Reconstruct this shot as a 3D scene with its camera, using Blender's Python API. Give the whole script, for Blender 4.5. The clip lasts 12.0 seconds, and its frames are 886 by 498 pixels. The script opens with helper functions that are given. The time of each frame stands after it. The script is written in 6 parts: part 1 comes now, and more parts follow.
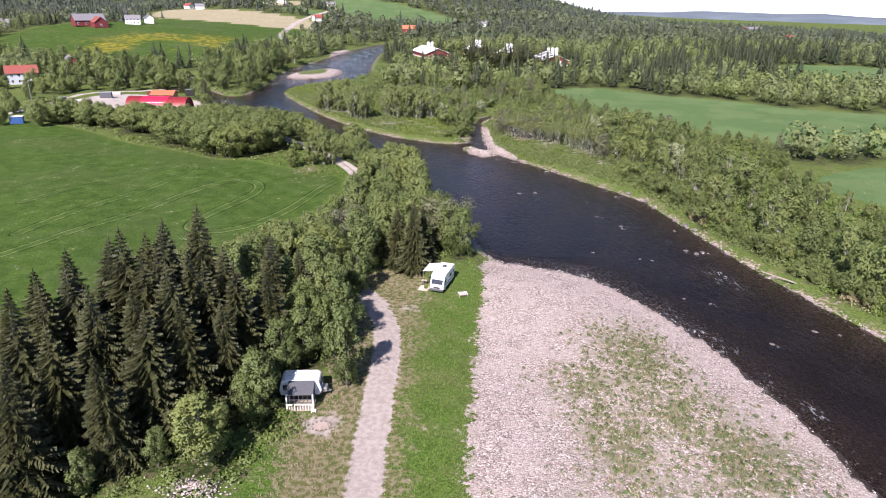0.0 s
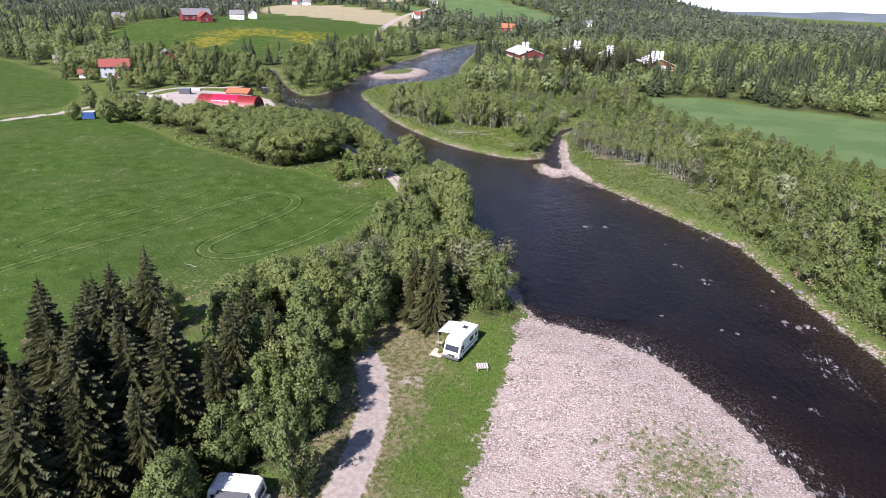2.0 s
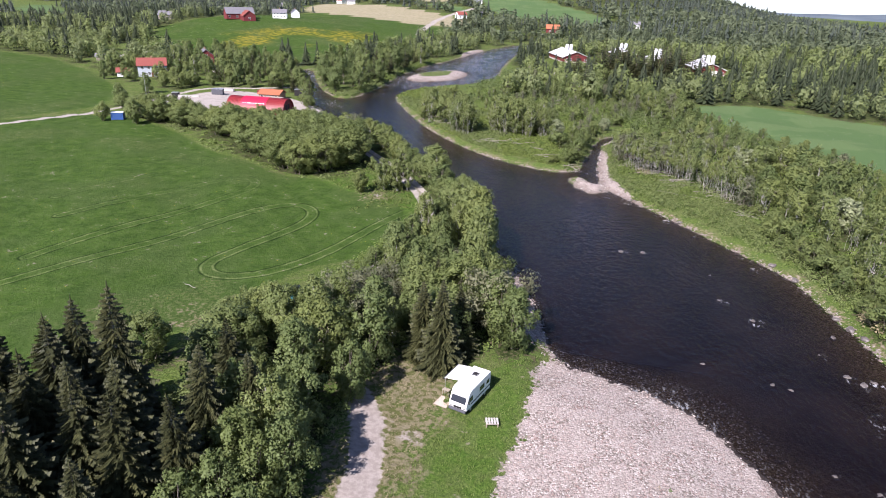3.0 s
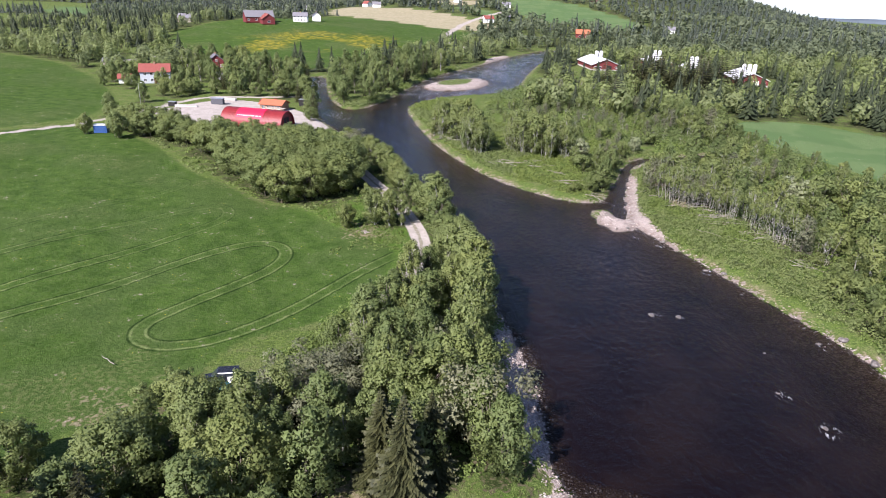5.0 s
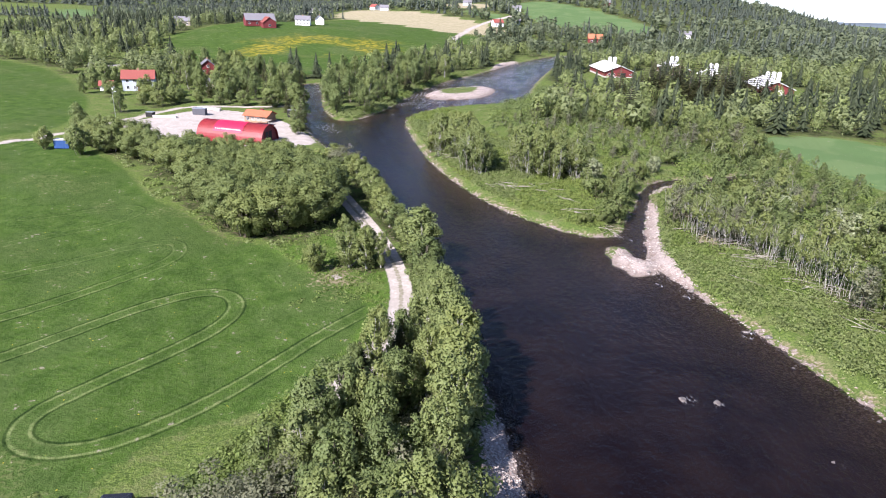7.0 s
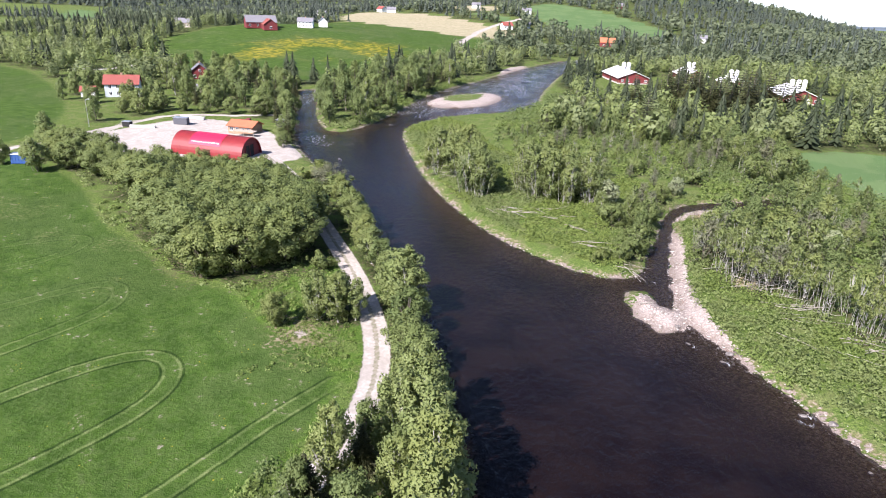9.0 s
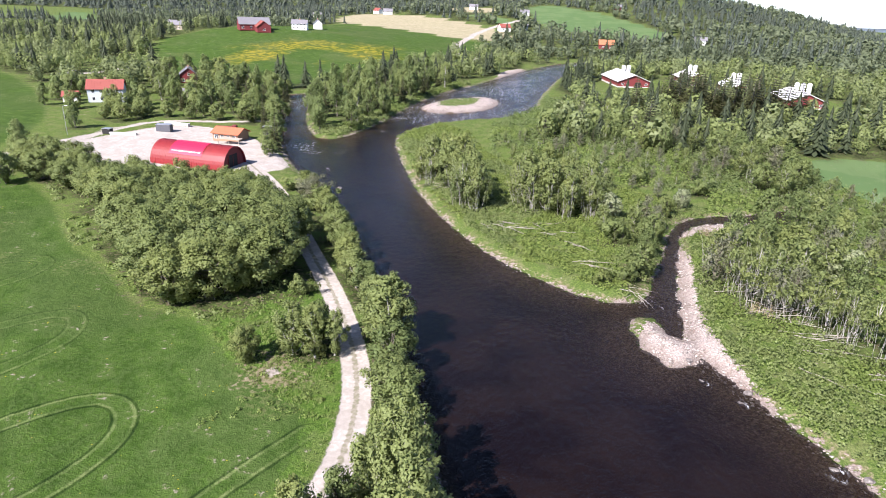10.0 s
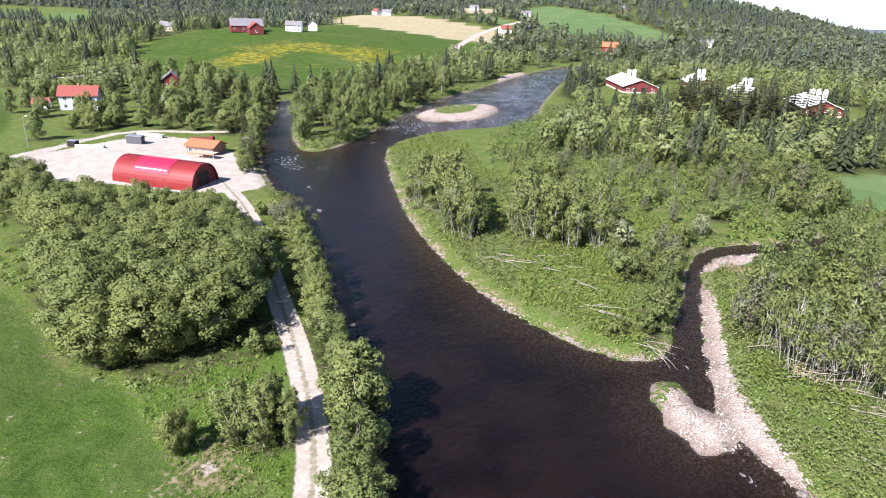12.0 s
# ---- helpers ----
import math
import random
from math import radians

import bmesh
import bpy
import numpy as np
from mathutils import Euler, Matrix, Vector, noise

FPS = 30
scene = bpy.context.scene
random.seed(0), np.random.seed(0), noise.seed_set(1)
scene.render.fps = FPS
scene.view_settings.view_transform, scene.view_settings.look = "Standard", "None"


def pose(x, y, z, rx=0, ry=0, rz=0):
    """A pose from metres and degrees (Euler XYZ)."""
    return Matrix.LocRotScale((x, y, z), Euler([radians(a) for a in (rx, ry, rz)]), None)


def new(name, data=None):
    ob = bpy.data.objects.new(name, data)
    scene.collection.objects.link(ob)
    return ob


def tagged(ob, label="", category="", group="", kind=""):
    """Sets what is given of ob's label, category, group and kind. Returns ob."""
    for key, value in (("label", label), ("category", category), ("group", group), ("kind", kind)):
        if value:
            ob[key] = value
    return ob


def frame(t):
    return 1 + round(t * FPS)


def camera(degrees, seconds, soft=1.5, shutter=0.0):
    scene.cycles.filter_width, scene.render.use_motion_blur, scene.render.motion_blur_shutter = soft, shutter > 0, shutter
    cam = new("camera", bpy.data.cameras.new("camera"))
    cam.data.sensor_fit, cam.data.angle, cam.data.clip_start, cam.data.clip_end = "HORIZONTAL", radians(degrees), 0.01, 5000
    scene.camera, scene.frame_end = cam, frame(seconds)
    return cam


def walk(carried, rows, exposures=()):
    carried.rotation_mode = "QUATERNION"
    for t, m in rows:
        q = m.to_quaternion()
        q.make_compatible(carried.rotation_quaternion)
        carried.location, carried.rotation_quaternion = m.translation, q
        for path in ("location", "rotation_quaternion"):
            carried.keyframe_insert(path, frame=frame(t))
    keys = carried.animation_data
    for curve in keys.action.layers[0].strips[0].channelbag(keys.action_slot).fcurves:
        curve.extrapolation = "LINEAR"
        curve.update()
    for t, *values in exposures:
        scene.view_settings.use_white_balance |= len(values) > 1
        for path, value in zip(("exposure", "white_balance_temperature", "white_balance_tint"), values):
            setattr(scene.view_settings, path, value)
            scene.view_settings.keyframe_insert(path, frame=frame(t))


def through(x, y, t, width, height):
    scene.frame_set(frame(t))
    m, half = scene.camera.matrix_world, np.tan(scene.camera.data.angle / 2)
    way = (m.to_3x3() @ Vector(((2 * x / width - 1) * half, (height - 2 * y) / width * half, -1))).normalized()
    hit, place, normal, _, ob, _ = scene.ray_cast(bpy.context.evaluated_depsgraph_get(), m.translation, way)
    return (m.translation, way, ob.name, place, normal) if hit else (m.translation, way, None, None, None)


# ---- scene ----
cam = camera(69.4, 12.0, soft=1.0)
METRES, EYE, TILT, LEAN, TURN = 125.0, 43.0, 0.0, 0.0, 0.0
ROWS = [
    (0.0, 0.0, 0.0, 0.0, 0.48, -21.62, -1.21),
    (0.5, 0.0227, 0.0395, -0.0001, 3.26, -21.75, -1.24),
    (1.0, 0.043, 0.084, 0.0004, 5.56, -21.86, -1.27),
    (1.5, 0.0579, 0.1246, 0.0019, 7.46, -21.95, -1.39),
    (2.0, 0.0708, 0.1686, 0.0041, 9.75, -22.07, -1.57),
    (2.5, 0.0789, 0.2094, 0.0067, 11.9, -22.18, -1.71),
    (3.0, 0.0829, 0.2544, 0.0086, 13.69, -22.24, -1.81),
    (5.0, 0.0824, 0.4418, 0.0103, 16.34, -22.09, -1.95),
    (5.5, 0.0792, 0.4858, 0.0105, 16.71, -22.04, -1.95),
    (6.0, 0.075, 0.531, 0.0099, 16.97, -21.98, -1.96),
    (6.5, 0.0702, 0.5718, 0.0088, 17.13, -21.92, -1.99),
    (7.0, 0.0647, 0.6148, 0.0076, 17.34, -21.86, -2.04),
    (9.0, 0.0411, 0.7702, 0.005, 18.24, -21.71, -2.22),
    (9.5, 0.0353, 0.8058, 0.0049, 18.19, -21.64, -2.23),
    (10.0, 0.0285, 0.8431, 0.0053, 18.09, -21.58, -2.2),
    (10.5, 0.0223, 0.8763, 0.0059, 18.08, -21.55, -2.17),
    (11.0, 0.0157, 0.9117, 0.0062, 18.18, -21.55, -2.2),
    (11.5, 0.0093, 0.9436, 0.0072, 18.21, -21.57, -2.22),
    (12.0, 0.0027, 0.9774, 0.0078, 18.21, -21.55, -2.26),
]
walk(cam, [(t, pose(0, 0, EYE, TILT, LEAN, TURN) @ pose(METRES * x, METRES * y, METRES * z, 90 + pitch, roll, yaw)) for t, x, y, z, yaw, pitch, roll in ROWS],
     [(0.0, 1.26, 6300, 25), (3.0, 1.16, 6150, 23), (5.0, 1.25, 6150, 22), (7.0, 1.49, 6100, 22), (12.0, 1.56, 6300, 18)])

# ---- light ----
SUN_AZ, SUN_EL = 69.0, 42.0          # the light travels towards this bearing (from +x, turning to +y)
world = bpy.data.worlds.new("sky")
scene.world = world
world.use_nodes = True
wn = world.node_tree
sky = wn.nodes.new("ShaderNodeTexSky")
sky.sky_type, sky.sun_disc = "NISHITA", False
sky.sun_elevation, sky.sun_rotation = radians(SUN_EL), radians(90 - (SUN_AZ + 180))
sky.air_density, sky.dust_density, sky.ozone_density = 0.55, 0.3, 1.5
wn.nodes["Background"].inputs["Strength"].default_value = 0.09
wn.links.new(sky.outputs[0], wn.nodes["Background"].inputs["Color"])
sun_data = bpy.data.lights.new("sun", "SUN")
sun_data.energy, sun_data.angle, sun_data.color = 4.7, radians(0.53), (1.0, 0.95, 0.87)
sun = new("sun", sun_data)
_d = Vector((math.cos(radians(SUN_AZ)) * math.cos(radians(SUN_EL)), math.sin(radians(SUN_AZ)) * math.cos(radians(SUN_EL)), -math.sin(radians(SUN_EL))))
sun.rotation_mode = "QUATERNION"
sun.rotation_quaternion = _d.to_track_quat("-Z", "Y")
sun.location = (0, 0, 120)


# ---- materials ----
class Nodes:
    """A small helper round a material's node tree."""

    def __init__(self, name):
        self.mat = bpy.data.materials.new(name)
        self.mat.use_nodes = True
        self.tree = self.mat.node_tree
        self.bsdf = self.tree.nodes["Principled BSDF"]
        self.out = self.tree.nodes["Material Output"]

    def link(self, a, b):
        self.tree.links.new(a, b)

    def put(self, sock, value):
        if hasattr(value, "links"):
            self.link(value, sock)
        elif isinstance(value, tuple) and len(value) == 3 and sock.type == "RGBA":
            sock.default_value = (*value, 1)
        else:
            sock.default_value = value

    def coord(self, kind="Object"):
        return self.tree.nodes.new("ShaderNodeTexCoord").outputs[kind]

    def position(self):
        return self.tree.nodes.new("ShaderNodeNewGeometry").outputs["Position"]

    def island(self):
        return self.tree.nodes.new("ShaderNodeNewGeometry").outputs["Random Per Island"]

    def rand(self):
        return self.tree.nodes.new("ShaderNodeObjectInfo").outputs["Random"]

    def attr(self, name):
        n = self.tree.nodes.new("ShaderNodeAttribute")
        n.attribute_name = name
        return n.outputs["Fac"]

    def noise(self, vec, scale, detail=3.0, rough=0.55):
        n = self.tree.nodes.new("ShaderNodeTexNoise")
        self.link(vec, n.inputs["Vector"])
        n.inputs["Scale"].default_value, n.inputs["Detail"].default_value, n.inputs["Roughness"].default_value = scale, detail, rough
        return n.outputs["Fac"]

    def voronoi(self, vec, scale, out="Distance", feature="F1"):
        n = self.tree.nodes.new("ShaderNodeTexVoronoi")
        n.feature = feature
        self.link(vec, n.inputs["Vector"])
        n.inputs["Scale"].default_value = scale
        return n.outputs[out]

    def stretch(self, vec, sx, sy, sz, rz=0.0):
        n = self.tree.nodes.new("ShaderNodeMapping")
        self.link(vec, n.inputs["Vector"])
        n.inputs["Scale"].default_value = (sx, sy, sz)
        n.inputs["Rotation"].default_value = (0, 0, radians(rz))
        return n.outputs[0]

    def math(self, op, a, b=0.0, c=0.0):
        n = self.tree.nodes.new("ShaderNodeMath")
        n.operation = op
        for s, v in zip(n.inputs, (a, b, c)):
            self.put(s, v)
        return n.outputs[0]

    def span(self, v, lo, hi, a=0.0, b=1.0):
        n = self.tree.nodes.new("ShaderNodeMapRange")
        n.interpolation_type = "SMOOTHSTEP"
        self.put(n.inputs["Value"], v)
        for k, val in (("From Min", lo), ("From Max", hi), ("To Min", a), ("To Max", b)):
            n.inputs[k].default_value = val
        return n.outputs["Result"]

    def mix(self, f, a, b, blend="MIX"):
        n = self.tree.nodes.new("ShaderNodeMix")
        n.data_type, n.blend_type = "RGBA", blend
        self.put(n.inputs["Factor"], f)
        self.put(n.inputs[6], a)
        self.put(n.inputs[7], b)
        return n.outputs[2]

    def ramp(self, v, *stops):
        n = self.tree.nodes.new("ShaderNodeValToRGB")
        self.put(n.inputs[0], v)
        e = n.color_ramp.elements
        while len(e) < len(stops):
            e.new(0.5)
        for el, (p, c) in zip(e, stops):
            el.position, el.color = p, (*c, 1)
        return n.outputs["Color"]

    def bump(self, height, strength, distance):
        n = self.tree.nodes.new("ShaderNodeBump")
        self.put(n.inputs["Height"], height)
        n.inputs["Strength"].default_value, n.inputs["Distance"].default_value = strength, distance
        self.link(n.outputs[0], self.bsdf.inputs["Normal"])
        return n.outputs[0]

    def set(self, **kw):
        for k, v in kw.items():
            self.put(self.bsdf.inputs[k.replace("_", " ")], v)
        return self


def plain(name, colour, rough=0.6, metal=0.0, vary=0.12, scale=3.0, spec=0.4):
    """Paint, plastic, metal or cloth with faint dirt and unevenness."""
    n = Nodes(name)
    p = n.coord()
    f = n.noise(p, scale, 4)
    dirt = n.noise(p, scale * 6, 3)
    dark = tuple(c * (1 - 2.2 * vary) for c in colour)
    c = n.mix(n.span(f, 0.35, 0.7), colour, tuple(c * (1 - vary) for c in colour))
    c = n.mix(n.span(dirt, 0.6, 0.8, 0, 0.6), c, dark)
    n.set(Base_Color=c, Roughness=n.span(dirt, 0.2, 0.8, max(0.02, rough - 0.08), min(1, rough + 0.1)), Metallic=metal)
    n.put(n.bsdf.inputs["Specular IOR Level"], spec)
    return n.mat


def leaf_material(name, base, sun_tint, dark, through=0.3):
    n = Nodes(name)
    isl, rnd, pos = n.island(), n.rand(), n.position()
    big = n.noise(pos, 0.35, 2)
    leafy = n.noise(pos, 4.5, 3, 0.7)
    c = n.ramp(isl, (0.0, tuple(0.5 * (d + b) for d, b in zip(dark, base))), (0.45, base), (1.0, tuple(0.5 * (s + b) for s, b in zip(sun_tint, base))))
    c = n.mix(n.span(leafy, 0.38, 0.56, 0.45, 0.0), c, dark)
    c = n.mix(n.span(leafy, 0.52, 0.70, 0.0, 0.45), c, sun_tint)
    c = n.mix(n.span(big, 0.40, 0.62, 0, 0.12), c, dark)
    warm = n.mix(0.5, base, (base[0] * 1.25, base[1] * 1.10, base[2] * 0.85))
    c = n.mix(n.span(rnd, 0.5, 1.0, 0, 0.5), c, warm)
    c = n.mix(n.span(rnd, 0.0, 0.35, 0.45, 0.0), c, n.mix(0.5, dark, base))
    n.set(Base_Color=c, Roughness=0.6)
    n.put(n.bsdf.inputs["Specular IOR Level"], 0.25)
    tr = n.tree.nodes.new("ShaderNodeBsdfTranslucent")
    n.link(n.mix(0.5, c, sun_tint), tr.inputs["Color"])
    m = n.tree.nodes.new("ShaderNodeMixShader")
    m.inputs[0].default_value = through
    n.link(n.bsdf.outputs[0], m.inputs[1])
    n.link(tr.outputs[0], m.inputs[2])
    n.link(m.outputs[0], n.out.inputs["Surface"])
    return n.mat


def bark_material(name, colour, dark, scale):
    n = Nodes(name)
    p = n.coord()
    f = n.noise(n.stretch(p, 1, 1, 0.35), scale, 4)
    n.set(Base_Color=n.ramp(f, (0.3, dark), (0.55, colour), (1.0, tuple(min(1, c * 1.2) for c in colour))), Roughness=0.85)
    n.bump(f, 0.5, 0.03)
    return n.mat


LEAF_BIRCH = leaf_material("birch_leaves", (0.216, 0.262, 0.092), (0.288, 0.336, 0.134), (0.126, 0.162, 0.056), 0.46)
LEAF_WILLOW = leaf_material("willow_leaves", (0.198, 0.244, 0.084), (0.266, 0.318, 0.122), (0.106, 0.142, 0.050), 0.46)
LEAF_ALDER = leaf_material("alder_leaves", (0.162, 0.212, 0.074), (0.226, 0.278, 0.108), (0.086, 0.119, 0.043), 0.44)
LEAF_FAR = leaf_material("far_leaves", (0.185, 0.222, 0.092), (0.250, 0.288, 0.128), (0.100, 0.126, 0.054), 0.40)
LEAF_BARE = leaf_material("budding_twigs", (0.190, 0.202, 0.122), (0.240, 0.252, 0.160), (0.130, 0.140, 0.080), 0.4)
NEEDLES = leaf_material("spruce_needles", (0.048, 0.054, 0.021), (0.112, 0.110, 0.044), (0.015, 0.019, 0.009), 0.10)
# next two: distance haze put into the colour, greyer and bluer than near trees
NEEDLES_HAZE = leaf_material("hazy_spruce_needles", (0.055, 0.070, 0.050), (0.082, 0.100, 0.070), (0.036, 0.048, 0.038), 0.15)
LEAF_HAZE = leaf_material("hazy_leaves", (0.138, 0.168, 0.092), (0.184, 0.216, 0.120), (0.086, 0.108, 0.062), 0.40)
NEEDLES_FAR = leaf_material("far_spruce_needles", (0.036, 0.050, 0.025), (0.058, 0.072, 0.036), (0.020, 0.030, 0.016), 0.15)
LEAF_HERB = leaf_material("herbs", (0.160, 0.216, 0.056), (0.226, 0.284, 0.086), (0.084, 0.124, 0.032), 0.4)
LEAF_BLOSSOM = leaf_material("blossoming_leaves", (0.300, 0.340, 0.180), (0.520, 0.540, 0.400), (0.140, 0.175, 0.070), 0.4)
LEAF_DUSTY = leaf_material("dusty_weeds", (0.118, 0.156, 0.060), (0.165, 0.205, 0.086), (0.070, 0.098, 0.038), 0.3)
STRAW = leaf_material("straw", (0.250, 0.215, 0.130), (0.330, 0.290, 0.180), (0.150, 0.130, 0.075), 0.2)
BARK = bark_material("bark", (0.17, 0.145, 0.115), (0.07, 0.06, 0.05), 4)
BIRCH_BARK = bark_material("birch_bark", (0.40, 0.385, 0.35), (0.13, 0.12, 0.11), 3)
DEADWOOD = bark_material("dead_wood", (0.30, 0.275, 0.235), (0.15, 0.135, 0.11), 3)


def ground_material():
    n = Nodes("meadow_and_gravel")
    p = n.position()
    n0, n1, n2, n3 = (n.span(n.noise(p, s, 4), 0.32, 0.68) for s in (0.035, 0.28, 1.6, 7.0))
    edge = n.math("MULTIPLY_ADD", n2, 0.42, n.math("MULTIPLY_ADD", n1, 0.34, -0.38))      # ragged border for the weights

    def mask(name, lo=0.35, hi=0.65, ragged=1.0):
        return n.span(n.math("MULTIPLY_ADD", edge, ragged, n.attr(name)), lo, hi)

    # mown hay meadow
    hay = n.ramp(n1, (0.1, (0.035, 0.066, 0.013)), (0.5, (0.047, 0.086, 0.016)), (0.9, (0.060, 0.102, 0.021)))
    hay = n.mix(n.span(n0, 0.4, 0.65, 0, 0.5), hay, (0.056, 0.084, 0.026))
    hay = n.mix(n.span(n3, 0.45, 0.75, 0, 0.6), hay, (0.025, 0.052, 0.010))
    hay = n.mix(n.span(n2, 0.5, 0.75, 0, 0.45), hay, (0.062, 0.094, 0.027))
    rows = n.noise(n.stretch(p, 2.2, 0.06, 1, 32), 1.0, 2)
    hay = n.mix(n.span(rows, 0.5, 0.75, 0, 0.35), hay, (0.056, 0.092, 0.025))
    bare = n.math("MULTIPLY", n.span(n0, 0.72, 0.9), n.span(n2, 0.45, 0.75))
    hay = n.mix(n.math("MULTIPLY", bare, 0.4), hay, (0.115, 0.125, 0.050))
    dots = n.span(n.voronoi(p, 0.9), 0.06, 0.11, 1, 0)
    hay = n.mix(n.math("MULTIPLY", dots, n.span(n1, 0.5, 0.9, 0, 0.85)), hay, (0.30, 0.265, 0.03))
    # rough grass of banks and clearings
    n5 = n.span(n.noise(p, 3.2, 4, 0.65), 0.32, 0.68)
    rough = n.ramp(n5, (0.1, (0.052, 0.082, 0.020)), (0.5, (0.088, 0.128, 0.032)), (0.9, (0.125, 0.155, 0.050)))
    rough = n.mix(n.span(n1, 0.45, 0.7, 0, 0.5), rough, n.mix(n2, (0.118, 0.138, 0.050), (0.170, 0.158, 0.085)))
    rough = n.mix(n.span(n2, 0.55, 0.75, 0, 0.5), rough, (0.090, 0.135, 0.024))
    rough = n.mix(n.span(n3, 0.52, 0.75, 0, 0.55), rough, (0.036, 0.056, 0.016))
    lush = n.ramp(n5, (0.1, (0.042, 0.084, 0.014)), (0.5, (0.066, 0.118, 0.020)), (0.9, (0.092, 0.146, 0.030)))
    lush = n.mix(n.span(n3, 0.5, 0.75, 0, 0.5), lush, (0.030, 0.062, 0.011))
    rough = n.mix(n.math("MULTIPLY", mask("w_lush", 0.3, 0.7), n.span(n1, 0.3, 0.8, 0.9, 0.55)), rough, lush)
    c = n.mix(mask("w_field"), rough, hay)
    yellow = n.math("MULTIPLY", n.attr("w_yellow"), n.span(n.noise(p, 0.022, 3), 0.44, 0.56))
    c = n.mix(n.math("MULTIPLY", yellow, n.span(n1, 0.35, 0.8, 0.12, 0.62)), c, (0.30, 0.235, 0.022))
    crop = n.mix(n.span(n0, 0.4, 0.65), (0.078, 0.130, 0.050), (0.098, 0.148, 0.060))
    crop = n.mix(n.span(rows, 0.45, 0.75, 0, 0.35), crop, (0.068, 0.116, 0.042))
    c = n.mix(mask("w_crop", 0.4, 0.6, 0.3), c, crop)
    tan = n.mix(n.span(n1, 0.35, 0.65), (0.25, 0.225, 0.145), (0.30, 0.265, 0.175))
    tan = n.mix(n.span(n.noise(n.stretch(p, 0.02, 0.3, 1, 20), 1.0, 3), 0.4, 0.7, 0, 0.5), tan, (0.21, 0.20, 0.11))
    c = n.mix(mask("w_tan", 0.4, 0.6, 0.3), c, tan)
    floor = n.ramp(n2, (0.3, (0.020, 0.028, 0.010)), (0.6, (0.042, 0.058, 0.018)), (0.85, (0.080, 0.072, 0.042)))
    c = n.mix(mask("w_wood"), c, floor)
    dry = n.ramp(n2, (0.25, (0.090, 0.095, 0.036)), (0.5, (0.145, 0.128, 0.070)), (0.8, (0.200, 0.170, 0.112)))
    c = n.mix(n.math("MULTIPLY", mask("w_dry", 0.3, 0.75, 1.3), 0.85), c, dry)
    # wheel tracks pressed into the meadow: pale straw on one flank, dark wet grass on the other
    dw = n.attr("d_wheel")
    keep = n.math("MULTIPLY", n.attr("w_field"), n.span(n.attr("d_near"), 0.0, 1.0, 0.45, 1.0))
    tr = n.math("MULTIPLY", n.span(n.math("ABSOLUTE", n.math("SUBTRACT", dw, 0.95)), 0.05, 0.30, 1, 0), keep)
    rut = n.math("MULTIPLY", n.span(n.math("ABSOLUTE", n.math("SUBTRACT", dw, 1.32)), 0.05, 0.26, 1, 0), keep)
    c = n.mix(n.math("MULTIPLY", tr, n.span(n1, 0.2, 0.7, 0.25, 0.75)), c, n.mix(n2, (0.110, 0.150, 0.050), (0.155, 0.180, 0.075)))
    c = n.mix(n.math("MULTIPLY", rut, n.span(n1, 0.2, 0.7, 1.0, 0.6)), c, (0.016, 0.032, 0.008))
    # gravel: cobbles of many pale colours
    v = n.tree.nodes.new("ShaderNodeTexVoronoi")
    n.link(p, v.inputs["Vector"])
    v.inputs["Scale"].default_value = 5.0
    sep = n.tree.nodes.new("ShaderNodeSeparateColor")
    n.link(v.outputs["Color"], sep.inputs[0])
    stone = n.ramp(sep.outputs[0], (0.0, (0.215, 0.182, 0.162)), (0.35, (0.320, 0.278, 0.250)), (0.7, (0.395, 0.348, 0.316)), (1.0, (0.51, 0.465, 0.43)))
    stone = n.mix(n.span(sep.outputs[1], 0.72, 0.9, 0, 0.6), stone, (0.30, 0.195, 0.17))
    stone = n.mix(n.span(v.outputs["Distance"], 0.48, 0.8, 0, 0.75), stone, (0.115, 0.095, 0.082))
    stone = n.mix(n.span(n1, 0.35, 0.7, 0, 0.4), stone, (0.385, 0.330, 0.300))
    damp = n.attr("w_damp")
    stone = n.mix(n.math("MULTIPLY", damp, 0.75), stone, n.mix(0.7, stone, (0.085, 0.060, 0.045)))
    weedy = n.math("MULTIPLY", n.attr("w_weed"), n.span(n.math("MULTIPLY_ADD", n1, 0.5, n.math("MULTIPLY", n2, 0.6)), 0.42, 0.62))
    stone = n.mix(n.math("MULTIPLY", weedy, 0.8), stone, n.mix(n3, (0.075, 0.098, 0.032), (0.16, 0.15, 0.085)))
    g = mask("w_gravel", 0.40, 0.58, 1.3)
    c = n.mix(g, c, stone)
    grit = n.ramp(n2, (0.1, (0.250, 0.218, 0.196)), (0.5, (0.285, 0.250, 0.226)), (0.9, (0.320, 0.283, 0.258)))
    grit = n.mix(n.span(n3, 0.5, 0.8, 0, 0.25), grit, (0.200, 0.168, 0.145))
    r = mask("w_road", 0.36, 0.62, 0.55)
    c = n.mix(r, c, grit)
    white = n.ramp(n2, (0.1, (0.300, 0.270, 0.242)), (0.5, (0.335, 0.304, 0.276)), (0.9, (0.375, 0.342, 0.312)))
    white = n.mix(n.span(n1, 0.35, 0.8, 0.0, 0.45), white, (0.250, 0.226, 0.200))
    w = mask("w_white", 0.36, 0.62, 0.5)
    c = n.mix(w, c, white)
    dl = n.math("ADD", n.math("ABSOLUTE", n.attr("d_lane")), n.span(n.attr("w_lane"), 0.3, 0.7, 20.0, 0.0))
    ruts = n.math("MULTIPLY_ADD", n2, 0.2, n.math("SUBTRACT", dl, 0.15))
